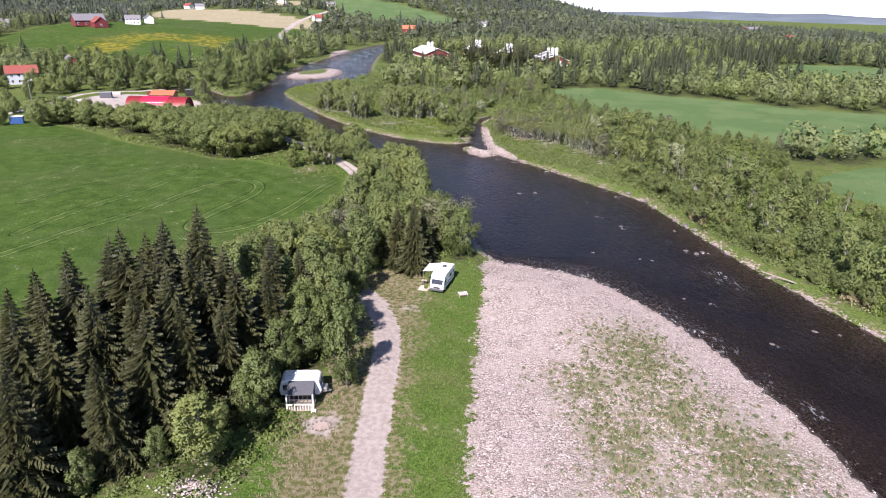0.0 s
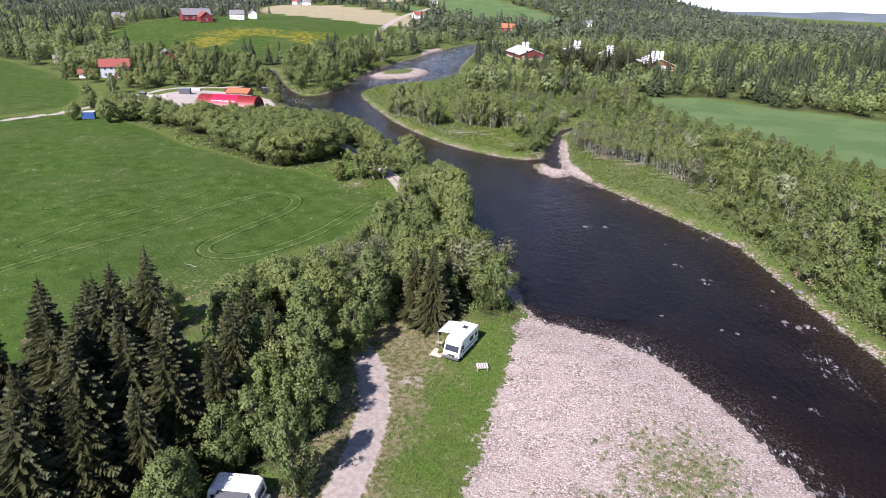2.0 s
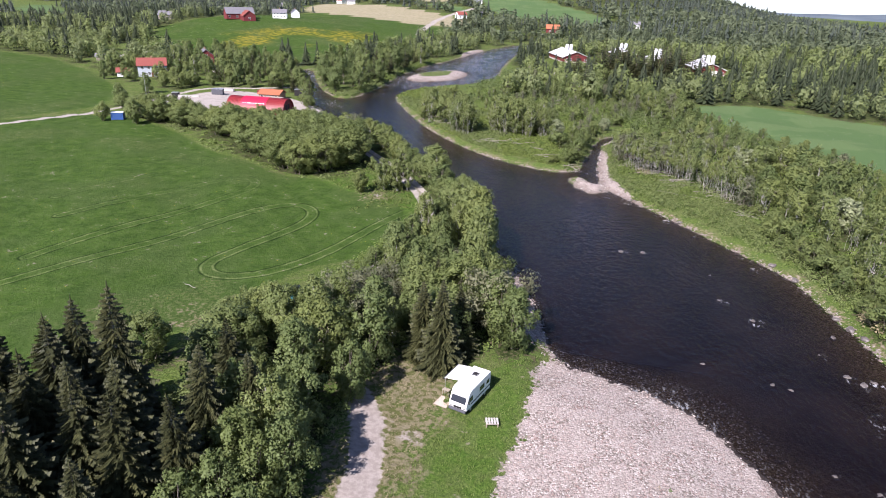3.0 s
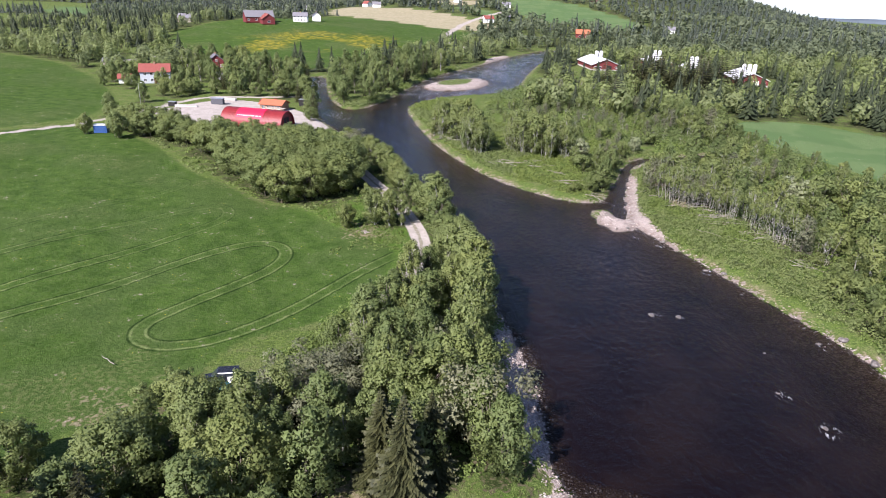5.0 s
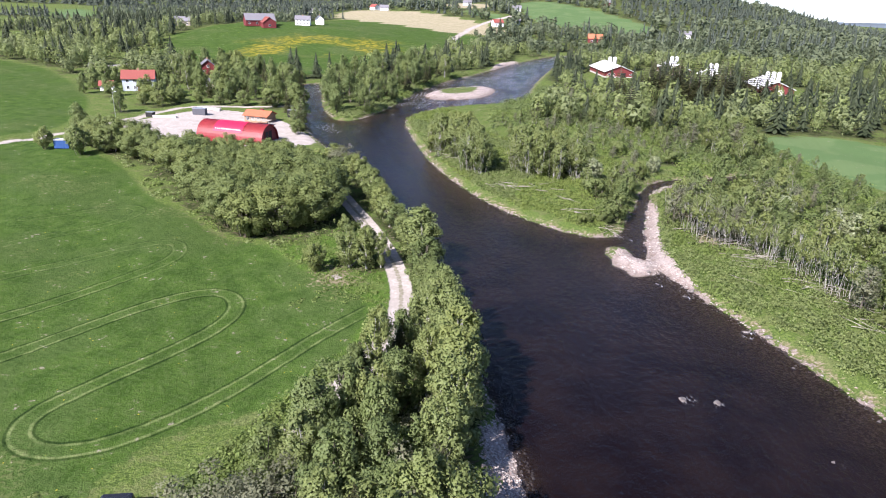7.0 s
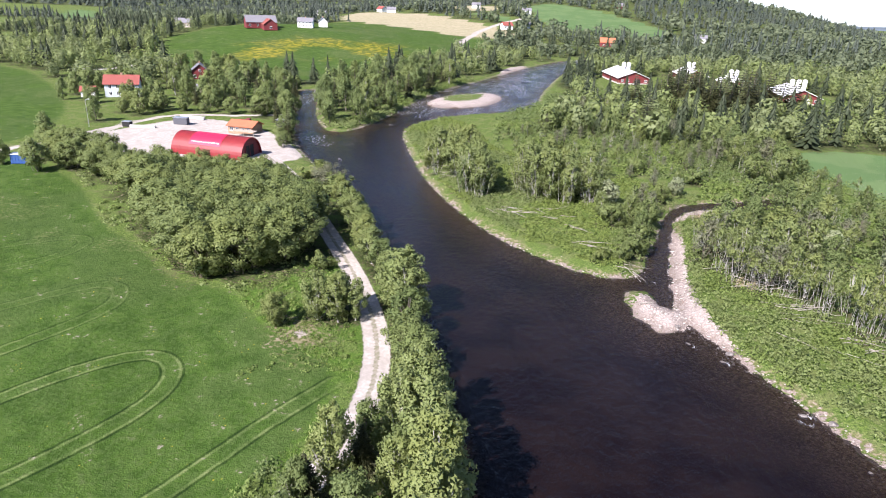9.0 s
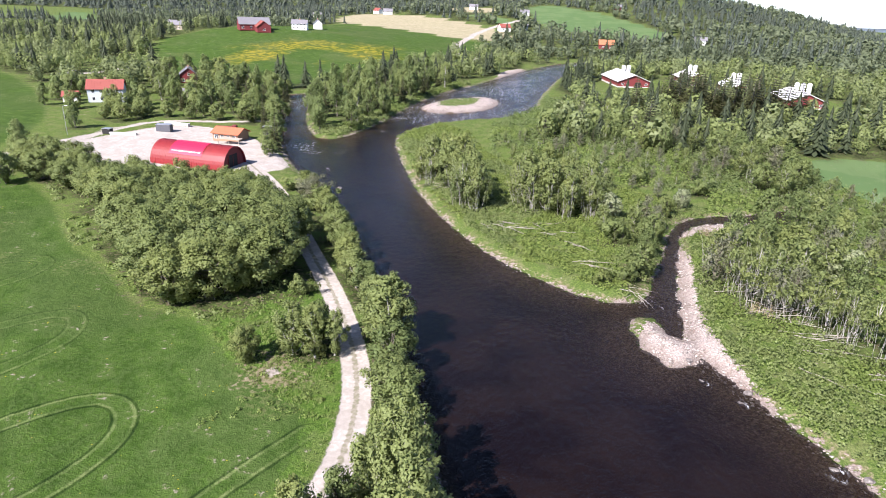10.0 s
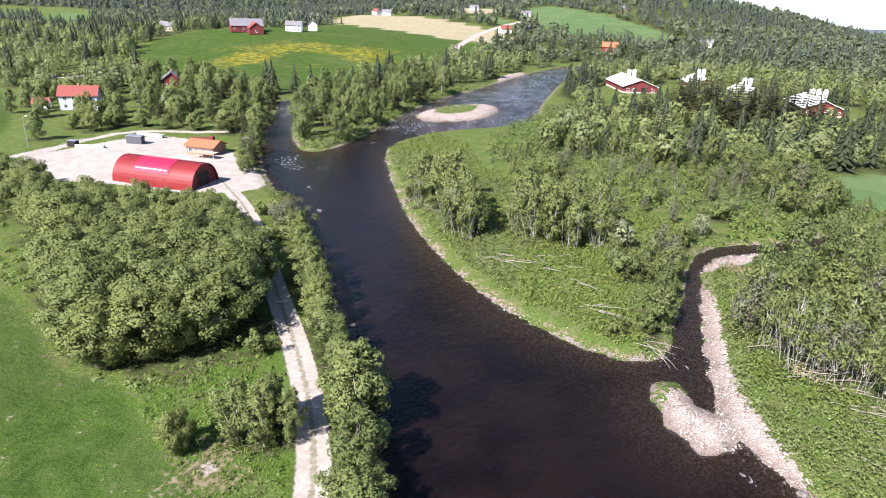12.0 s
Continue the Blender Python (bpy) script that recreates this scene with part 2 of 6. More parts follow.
    c = n.mix(n.span(ruts, 1.55, 1.85, 1.0, 0.0), c, white)
    c = n.mix(n.span(ruts, 0.14, 0.36, 0.8, 0.0), c, n.mix(n2, (0.13, 0.13, 0.075), (0.23, 0.205, 0.165)))
    bed = n.ramp(sep.outputs[0], (0.0, (0.05, 0.035, 0.022)), (0.6, (0.11, 0.078, 0.05)), (1.0, (0.20, 0.16, 0.115)))
    c = n.mix(n.span(n.attr("w_bed"), 0.4, 0.6), c, bed)
    n.set(Base_Color=c, Roughness=0.95)
    n.put(n.bsdf.inputs["Specular IOR Level"], 0.03)
    soft = n.math("MULTIPLY", n.math("MULTIPLY_ADD", n3, 0.35, n.math("MULTIPLY", n2, 0.5)), n.math("SUBTRACT", 1.0, n.math("MULTIPLY", n.math("MAXIMUM", n.span(ruts, 1.55, 1.85, 1.0, 0.0), n.math("MAXIMUM", r, w)), 0.85)))
    cob = n.math("MULTIPLY", n.math("SUBTRACT", 1.0, v.outputs["Distance"]), g)
    n.bump(n.math("ADD", soft, n.math("MULTIPLY", cob, 0.6)), 0.85, 0.13)
    return n.mat


def water_material():
    n = Nodes("river_water")
    p = n.position()
    depth = n.attr("depth")
    fl = n.noise(p, 0.12, 3)
    c = n.mix(n.span(fl, 0.35, 0.65), (0.0048, 0.0027, 0.0033), (0.0088, 0.0053, 0.0051))
    rip = n.noise(n.stretch(p, 1.0, 0.55, 1, 25), 1.3, 4, 0.6)
    fine = n.noise(n.stretch(p, 1.0, 0.7, 1, 25), 5.0, 3, 0.6)
    fast = n.attr("fast")
    foam = n.math("MULTIPLY", n.span(n.noise(n.stretch(p, 1.6, 0.7, 1, 15), 1.1, 5, 0.7), 0.54, 0.62), n.span(n.math("ADD", fast, n.span(n.noise(n.stretch(p, 1.0, 0.5, 1, 15), 0.16, 3), 0.35, 0.65, -0.5, 0.2)), 0.25, 0.85))
    c = n.mix(n.math("MULTIPLY", foam, 0.7), c, (0.55, 0.56, 0.58))
    n.set(Base_Color=c, Roughness=n.math("MULTIPLY_ADD", foam, 0.5, 0.06), IOR=1.33)
    n.put(n.bsdf.inputs["Specular IOR Level"], 0.165)
    n.put(n.bsdf.inputs["Alpha"], n.math("MAXIMUM", n.span(depth, 0.0, 0.8, 0.64, 0.985), foam))
    h = n.math("MULTIPLY_ADD", fine, 0.3, rip)
    n.bump(h, 0.70, 0.34)
    return n.mat


GROUND, WATER = ground_material(), water_material()


# ---- plan of the place, metres ----
def smooth_line(pts, closed, times=2):
    """Round a plan line by cutting its corners."""
    p = np.array(pts, float)
    for _ in range(times):
        q = np.roll(p, -1, 0)
        if not closed:
            a, b = p[:-1], p[1:]
            p = np.concatenate([p[:1], np.stack([0.75 * a + 0.25 * b, 0.25 * a + 0.75 * b], 1).reshape(-1, 2), p[-1:]])
        else:
            p = np.stack([0.75 * p + 0.25 * q, 0.25 * p + 0.75 * q], 1).reshape(-1, 2)
    return p


def line_dist(P, line, closed=False, far=70.0):
    """Distance of the points P to a plan line; points far off just get a large value."""
    out = np.full(len(P), 500.0)
    n = len(line)
    for i in range(n if closed else n - 1):
        a, b = line[i], line[(i + 1) % n]
        lo, hi = np.minimum(a, b) - far, np.maximum(a, b) + far
        k = np.flatnonzero((P[:, 0] > lo[0]) & (P[:, 0] < hi[0]) & (P[:, 1] > lo[1]) & (P[:, 1] < hi[1]))
        if len(k):
            Q, d = P[k] - a, b - a
            t = np.clip((Q @ d) / max(d @ d, 1e-9), 0, 1)
            out[k] = np.minimum(out[k], np.hypot(Q[:, 0] - t * d[0], Q[:, 1] - t * d[1]))
    return out


def line_side(P, line):
    """Distance to a plan line, negative on its left hand."""
    best, out = np.full(len(P), 500.0), np.full(len(P), 20.0)
    for a, b in zip(line[:-1], line[1:]):
        d = (b - a) / np.hypot(*(b - a))
        Q = P - a
        u = np.clip(Q @ d, 0, np.hypot(*(b - a)))
        dist = np.hypot(Q[:, 0] - u * d[0], Q[:, 1] - u * d[1])
        k = dist < best
        best[k] = dist[k]
        out[k] = (Q[k, 0] * d[1] - Q[k, 1] * d[0])
    return out


def within(P, poly):
    r = np.zeros(len(P), bool)
    n = len(poly)
    for i in range(n):
        (x0, y0), (x1, y1) = poly[i], poly[(i + 1) % n]
        if y0 == y1:
            continue
        c = ((y0 > P[:, 1]) != (y1 > P[:, 1])) & (P[:, 0] < (x1 - x0) * (P[:, 1] - y0) / (y1 - y0) + x0)
        r ^= c
    return r


def signed(P, poly):
    """Distance to a closed outline, negative within."""
    d = line_dist(P, poly, True)
    return np.where(within(P, poly), -d, d)


def step(v, lo, hi):
    t = np.clip((v - lo) / (hi - lo), 0, 1)
    return t * t * (3 - 2 * t)


WEST_BANK = [(50, -140), (46, 10), (42.5, 48), (42, 58), (40, 67), (37, 78), (32, 89), (26, 99), (17, 103.5), (8.5, 106), (6, 116), (3.5, 124), (1, 131), (-3, 138),
             (-7, 146), (-11, 154), (-15, 162), (-20, 170), (-26, 180), (-33, 188), (-39, 198), (-46, 210), (-56, 222), (-70, 240), (-86, 254), (-100, 272)]
NORTH_ARM = [(-114, 292), (-130, 320), (-141, 346), (-156, 372), (-146, 374), (-134, 349), (-117, 316), (-106, 299), (-96, 288), (-90, 296), (-91, 335), (-97, 392), (-88, 460), (-80, 556), (-60, 640)]
EAST_LAND = [(-36, 640), (-54, 556), (-50, 432), (-43, 380), (-53, 357), (-63, 348), (-75, 330), (-77, 304), (-66, 281), (-54, 258), (-41, 237), (-29, 222), (-19, 212), (-10, 206), (-2, 202), (5, 202), (8, 206)]
SIDE_ARM = [(8.6, 216), (10.5, 230), (11, 242), (14.5, 252), (22, 258), (32, 263), (40, 272), (44, 268), (35, 258), (24, 254), (17, 249), (13.6, 243), (13, 232), (12.4, 220), (12.6, 208), (13, 198), (14, 190)]
EAST_BANK = [(17.5, 186), (22.5, 179), (28.5, 171), (36, 160), (43, 150), (47.5, 142), (49.5, 130), (52, 119), (54.5, 106), (58, 94), (62, 82), (67, 66), (74, 35), (84, -140)]
RIVER = smooth_line(WEST_BANK + NORTH_ARM + EAST_LAND + SIDE_ARM + EAST_BANK, True)
ISLET = smooth_line([(-90, 361), (-90, 382), (-81, 404), (-67, 408), (-61, 392), (-64, 368), (-78, 354)], True)
ISLET_GREEN = smooth_line([(-86, 372), (-86, 388), (-79, 399), (-72, 399), (-70, 384), (-75, 370)], True)
OPEN_SHORE = [(-82, 318), (-70, 300), (-52, 296), (-38, 312), (-30, 345), (-28, 400), (-36, 440), (-48, 470), (-100, 470), (-96, 352)]
SPIT = smooth_line([(5.0, 194.6), (5.6, 198.0), (7.6, 199.4), (9.6, 197.6), (10.8, 194.6), (12.2, 193.2), (14.6, 194.6), (16.0, 190.5), (14.8, 187.0), (12.8, 185.2), (11.0, 184.6), (9.4, 187.0), (7.4, 188.6), (6.6, 191.2)], True)
BAR = smooth_line([(2, -140), (3, 20), (3, 46), (3.2, 55), (4, 66), (5, 79), (6.8, 92), (7, 107), (18, 107), (27, 103), (35, 91), (40, 79), (44, 66), (46, 48), (50, 10), (54, -140)], True)
SHINGLE = [smooth_line(p, True) for p in (
    [(6, 107), (7.5, 112), (4, 128), (-1.5, 139), (-4.2, 134), (-0.5, 123), (2.5, 113)],
    [(6.4, 193.5), (8.4, 197.4), (9.8, 196.6), (10.9, 194.2), (12.4, 192.8), (14.8, 194.2), (16.2, 190.3), (14.8, 186.7), (12.8, 185.0), (11.0, 184.4), (9.4, 186.8), (7.2, 189.6)],
    [(12.0, 231), (14.8, 230), (15.2, 222), (14.9, 213.3), (15.8, 199.7), (18.0, 191), (21.5, 182), (24, 177.5), (22.6, 177.2), (18.0, 181.0), (15.2, 185.2), (13.4, 189.4), (12.6, 197.3), (12.3, 205.7), (12.2, 218.0)],
    [(12, 239), (18, 250), (26, 256), (29, 252), (22, 245), (15, 239)],
    [(-92, 530), (-84, 470), (-76, 470), (-74, 560)],
    [(-92, 360), (-92, 384), (-82, 407), (-65, 411), (-58, 392), (-62, 365), (-79, 351)])]
LANE = smooth_line([(-22, 126), (-20.5, 140), (-20, 148), (-21.5, 156), (-25, 165.5), (-32, 177), (-42, 190), (-51, 200.5), (-67, 220), (-79, 234), (-95, 248)], False)
CAMP_ROAD = smooth_line([(-7, -140), (-7, 40), (-7, 54), (-7, 62), (-7, 75), (-8.3, 82), (-12, 90), (-17, 97)], False)
FARM_ROAD = smooth_line([(-420, 70), (-240, 150), (-185, 178), (-166, 205), (-159, 226), (-157, 250), (-160, 272), (-152, 290), (-128, 298), (-122, 310)], False)
HOUSE_ROAD = smooth_line([(-216, 334), (-232, 340), (-250, 345), (-262, 352), (-272, 372), (-268, 400)], False)
FAR_ROAD = smooth_line([(-120, 560), (-148, 590), (-165, 690), (-172, 800), (-150, 900)], False)
HILL_ROAD = smooth_line([(-205, 440), (-222, 452), (-222, 480), (-240, 520), (-262, 548)], False)
YARD = smooth_line([(-157, 240), (-134, 232), (-108, 238), (-93, 238), (-84, 247), (-88, 256), (-106, 272), (-121, 281), (-142, 288), (-152, 272)], True)
LEFT_FIELD = smooth_line([(-500, -60), (-62, 40), (-42, 96), (-35, 107), (-36, 119), (-29, 127), (-24, 132), (-25, 148), (-26, 157), (-35, 161), (-45, 165), (-54, 172), (-64, 171), (-77, 180), (-94, 187), (-116, 206), (-158, 222), (-170, 205), (-250, 150), (-500, 40)], True)
OUTER_FIELD = smooth_line([(-500, 60), (-250, 165), (-188, 190), (-172, 214), (-166, 236), (-190, 272), (-240, 312), (-300, 350), (-420, 370), (-700, 330)], True)
HILL_FIELD = smooth_line([(-330, 490), (-298, 448), (-270, 418), (-236, 396), (-214, 406), (-196, 398), (-176, 386), (-163, 392), (-158, 430), (-152, 520), (-135, 600), (-128, 665), (-176, 690), (-246, 728), (-330, 780), (-345, 700), (-320, 600), (-335, 530)], True)
YELLOW = smooth_line([(-255, 452), (-215, 436), (-185, 470), (-158, 530), (-165, 565), (-230, 548), (-268, 522)], True)
TAN_FIELDS = [smooth_line(p, True) for p in ([(-364, 800), (-246, 730), (-176, 692), (-138, 684), (-128, 735), (-143, 767), (-226, 850), (-298, 895), (-390, 930)], [(-560, 760), (-470, 712), (-480, 780), (-590, 885)], [(560, 1740), (613, 2011), (730, 2200), (915, 1836), (749, 1565), (680, 1640)], [(-280, 1062), (-210, 1023), (-205, 945), (-235, 940), (-290, 1000)])]
EAST_CROPS = [smooth_line(p, True) for p in ([(60, 336), (48, 320), (50, 300), (62, 284), (84, 240), (104, 212), (150, 194), (260, 206), (260, 246), (182, 270), (125, 304), (82, 340)],
                                             [(90, 165), (104, 130), (170, 100), (260, 120), (250, 180), (140, 186)],
                                             [(196, 376), (230, 362), (330, 330), (380, 400), (300, 470), (223, 472)],
                                             [(330, 640), (400, 690), (540, 1050), (480, 1150), (300, 900)],
                                             [(-120, 838), (-98, 830), (-15, 777), (34, 850), (-84, 1033), (-155, 1112), (-190, 1050)],
                                             [(500, 480), (800, 420), (900, 600), (600, 700)],
                                             [(-237, 902), (-161, 844), (-145, 790), (-150, 850), (-196, 915)],
                                             [(-700, 726), (-1020, 1043), (-990, 1080), (-648, 774), (-610, 690)])]
CLEARINGS = [smooth_line(p, True) for p in ([(-14, 30), (-17, 58), (-11, 66), (-12, 86), (-14, 99), (-6, 102), (-2, 96), (-3.5, 78), (-4, 60), (-3, 30)],
                                            [(-43, 98), (-37, 92), (-31, 91.5), (-33, 98), (-37, 105), (-45, 104)],
                                            [(-37, 159.5), (-33, 160.5), (-31.5, 165), (-35.5, 168), (-39, 166)])]
LUSH = [smooth_line(p, True) for p in ([(-66, 168), (-50, 172), (-46, 186), (-48, 196), (-40, 187), (-31, 174), (-24, 163), (-22, 150), (-23, 136), (-29, 140), (-36, 156), (-52, 164)],
                                       [(-3.6, 40), (2.4, 40), (3.2, 62), (1.5, 65), (-2.0, 63), (-3.6, 56)], [(-2.8, 69), (1, 68), (3.8, 69), (6.0, 92), (6.0, 105), (2.5, 104), (2.0, 92), (-2.2, 82)],
                                       [(-24, 40), (-13, 41), (-13.5, 51), (-18, 54.5), (-25, 50)])]
WHEELS = [smooth_line(p, False) for p in (
    [(-26, 155), (-30, 143), (-34, 127), (-38, 118), (-43, 114.5), (-48, 115), (-50.5, 119), (-48, 126), (-44.5, 137), (-43.5, 145), (-45.2, 150.3), (-49.2, 152.8), (-53.2, 150.6), (-57.5, 142), (-66, 120), (-80, 96)],
    [(-80, 112), (-74, 130), (-67, 147), (-64, 158), (-66, 164.5), (-71, 166.5), (-78, 155), (-90, 130)],
    [(-100, 140), (-92, 160), (-86, 172), (-87, 179), (-93, 180), (-103, 165)])]

ROCKS = [(18, 148.5, 0.9), (22, 149.3, 0.95), (41, 147.5, 0.7), (28, 111, 0.6), (36, 108.3, 0.7), (38, 107.6, 0.6), (47.5, 124, 0.8), (46, 113, 0.9), (47.5, 111.5, 0.95), (49, 112.5, 0.7), (37, 126, 0.7), (38.5, 92, 0.55), (42, 90.3, 0.6),
         (46, 78, 0.65), (54, 82, 0.7), (57, 81, 0.6), (-66, 242, 1.1), (-77, 257, 0.9), (-36.3, 197, 0.9), (-84, 311, 0.7), (15, 183, 0.55), (19.3, 179.5, 0.6), (27.5, 170, 0.8), (32.5, 161.5, 0.5), (33, 132, 0.6), (33, 142, 0.5), (40, 152, 0.5), (44, 118, 0.5)]


def far_rise(x, y):
    """The hills round the valley floor."""
    def bump(cx, cy, rx, ry, h, turn=0.0):
        c, s = math.cos(radians(turn)), math.sin(radians(turn))
        u, v = ((x - cx) * c + (y - cy) * s) / rx, (-(x - cx) * s + (y - cy) * c) / ry
        return h * np.exp(-(u * u + v * v))
    z = bump(-300, 580, 120, 110, 12.5)
    z = z + bump(-250, 1000, 260, 300, 16)
    z = z + 13 * step(y, 560, 1300) * np.exp(-((x + 100) / 500) ** 2)
    z = z + bump(-20, 1500, 260, 420, 42) + bump(-150, 2000, 500, 400, 26)
    z = z + bump(-1150, 1700, 420, 420, 20) + bump(-650, 1900, 380, 300, 16)
    z = z + bump(300, 700, 180, 220, 8)
    z = z - 20 * step(x - 0.09 * y, 40, 330) * step(y, 520, 1400)
    z = z - 26 * step(x, 250, 1500) - 14 * step(-x, 350, 1300)
    return z


def height(x, y, dw, bar):
    """Ground height from the distance to the water's edge."""
    slope = np.where(bar < 1.0, 11.0, 3.5)
    land = -1.0 + 1.0 * step(dw, -0.4, slope)
    bed = -1.05 - 1.3 * (1 - np.exp(np.minimum(dw, 0) / 7.0))
    z = np.where(dw > 0, land, bed)
    far = step(np.hypot(x + 20, y - 120), 250, 480)
    wob = 0.25 * np.sin(x * 0.071 + 1.3) * np.sin(y * 0.053) + 0.18 * np.sin(x * 0.19 + y * 0.13)
    return z + np.where(dw > 0, wob * step(dw, 2, 20), 0) + np.where(dw > 0, far_rise(x, y) * np.maximum(step(dw, 5, 60), 0.0) * step(far, -0.2, 1.0), 0)


def water_edge(P):
    d = signed(P, RIVER)
    d = np.maximum(d, -signed(P, ISLET))
    d = np.maximum(d, -signed(P, SPIT))
    # banks are ragged
    x, y = P[:, 0], P[:, 1]
    return d + (0.32 * np.sin(1.1 * x + 0.6 * np.sin(0.7 * y)) * np.sin(0.9 * y + 1.7) + 0.22 * np.sin(2.3 * x + 1.9 * y) * np.sin(1.3 * x - 2.1 * y)) * step(-np.abs(d), -6, -2)


def ground_at(x, y):
    P = np.array([[x, y]], float)
    return float(height(P[:, 0], P[:, 1], water_edge(P), signed(P, BAR))[0])


def ground_many(P):
    return height(P[:, 0], P[:, 1], water_edge(P), signed(P, BAR))


# ---- mesh helpers ----
def make(name, verts, faces, mat, parent=None, label="", flat=True):
    """One mesh object from arrays, at top level or as a part."""
    me = bpy.data.meshes.new(name)
    verts = np.asarray(verts, np.float32)
    if isinstance(faces, np.ndarray):
        k = faces.shape[1]
        me.vertices.add(len(verts))
        me.vertices.foreach_set("co", verts.ravel())
        me.loops.add(faces.size)
        me.loops.foreach_set("vertex_index", faces.astype(np.int32).ravel())
        me.polygons.add(len(faces))
        me.polygons.foreach_set("loop_start", np.arange(0, faces.size, k, dtype=np.int32))
        me.polygons.foreach_set("loop_total", np.full(len(faces), k, np.int32))
        me.update(calc_edges=True)
    else:
        me.from_pydata([tuple(v) for v in verts.tolist()], [], faces)
    if not flat:
        me.polygons.foreach_set("use_smooth", np.ones(len(me.polygons), bool))
    me.materials.append(mat)
    ob = new(name, me)
    if parent is not None:
        ob.parent = parent
    if label:
        ob["label"] = label
    return ob


def part(name, bm, mat, parent, label="", smooth=False):
    """Links a bmesh as one mesh under a thing or a part."""
    me = bpy.data.meshes.new(name)
    bm.normal_update()
    bm.to_mesh(me)
    bm.free()
    if smooth:
        me.polygons.foreach_set("use_smooth", np.ones(len(me.polygons), bool))
    me.materials.append(mat)
    ob = new(name, me)
    ob.parent = parent
    if label:
        ob["label"] = label
    return ob


def base(name, m, label, category, group="", kind=""):
    """The Empty at a thing's base, which carries its parts."""
    e = new(name)
    e.empty_display_size = 0.3
    e.matrix_basis = m
    return tagged(e, label, category, group, kind)


def box(bm, x0, x1, y0, y1, z0, z1, bevel=0.0, m=None):
    r = bmesh.ops.create_cube(bm, size=1.0)
    vs = r["verts"]
    for v in vs:
        v.co = Vector((x0 + (v.co.x + 0.5) * (x1 - x0), y0 + (v.co.y + 0.5) * (y1 - y0), z0 + (v.co.z + 0.5) * (z1 - z0)))
    if bevel:
        es = list({e for v in vs for e in v.link_edges})
        vs = bmesh.ops.bevel(bm, geom=es, offset=bevel, segments=2, affect="EDGES", profile=0.5)["verts"]
    if m is not None:
        for v in vs:
            v.co = m @ v.co
    return vs


def boxed(*args, **kw):
    bm = bmesh.new()
    box(bm, *args, **kw)
    return bm


def rod(bm, a, b, r0, r1=None, sides=8):
    """A tapered rod from a to b."""
    a, b = Vector(a), Vector(b)
    r = bmesh.ops.create_cone(bm, cap_ends=True, segments=sides, radius1=r0, radius2=r0 if r1 is None else r1, depth=(b - a).length)
    m = Matrix.Translation((a + b) / 2) @ (b - a).to_track_quat("Z", "Y").to_matrix().to_4x4()
    for v in r["verts"]:
        v.co = m @ v.co
    return r["verts"]


def rodded(a, b, r0, r1=None, sides=8):
    bm = bmesh.new()
    rod(bm, a, b, r0, r1, sides)
    return bm


def prism(outline, lo, hi, axis="y"):
    """A solid that has the outline (pairs) across and runs from lo to hi along the axis."""
    bm = bmesh.new()
    put = {"x": lambda u, v, w: (w, u, v), "y": lambda u, v, w: (u, w, v), "z": lambda u, v, w: (u, v, w)}[axis]
    a = [bm.verts.new(put(u, v, lo)) for u, v in outline]
    b = [bm.verts.new(put(u, v, hi)) for u, v in outline]
    n = len(outline)
    bm.faces.new(a), bm.faces.new(b[::-1])
    for i in range(n):
        bm.faces.new((a[i], b[i], b[(i + 1) % n], a[(i + 1) % n]))
    bmesh.ops.recalc_face_normals(bm, faces=bm.faces)
    return bm


# ---- the ground: one sheet to the horizon ----
def spaced(lo, fine_lo, fine_hi, hi, fine, grow):
    mid = np.arange(fine_lo, fine_hi + 1e-6, fine)
    up, s = [], fine
    while (up[-1] if up else fine_hi) < hi:
        s *= grow
        up.append((up[-1] if up else fine_hi) + s)
    dn, s = [], fine
    while (dn[-1] if dn else fine_lo) > lo:
        s *= grow
        dn.append((dn[-1] if dn else fine_lo) - s)
    return np.concatenate([dn[::-1], mid, up])


GX, GY = spaced(-2600, -108, 58, 2600, 0.85, 1.04), spaced(-200, 44, 255, 3600, 0.85, 1.04)
gx, gy = np.meshgrid(GX, GY)
P = np.stack([gx.ravel(), gy.ravel()], 1)
DW, BARD = water_edge(P), signed(P, BAR)
z = height(P[:, 0], P[:, 1], DW, BARD)
rough_n = np.random.default_rng(4)
z += np.where(DW > 1.5, rough_n.normal(0, 0.035, len(z)), rough_n.normal(0, 0.02, len(z))) * (np.abs(P[:, 0]) < 150)
nx, ny = len(GX), len(GY)
i = np.arange(nx * ny).reshape(ny, nx)
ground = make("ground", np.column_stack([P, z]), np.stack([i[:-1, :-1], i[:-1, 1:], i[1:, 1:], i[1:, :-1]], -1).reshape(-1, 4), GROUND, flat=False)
tagged(ground, "valley floor of hay meadow, gravel bar and rough grass", "ground", kind="structure")


def weight(name, values):
    a = ground.data.attributes.new(name, "FLOAT", "POINT")
    a.data.foreach_set("value", np.clip(values, 0, 1).astype(np.float32))


def soft(d, w):
    """1 within, 0 outside, over a border of width w."""
    return np.clip(0.5 - d / w, 0, 1)


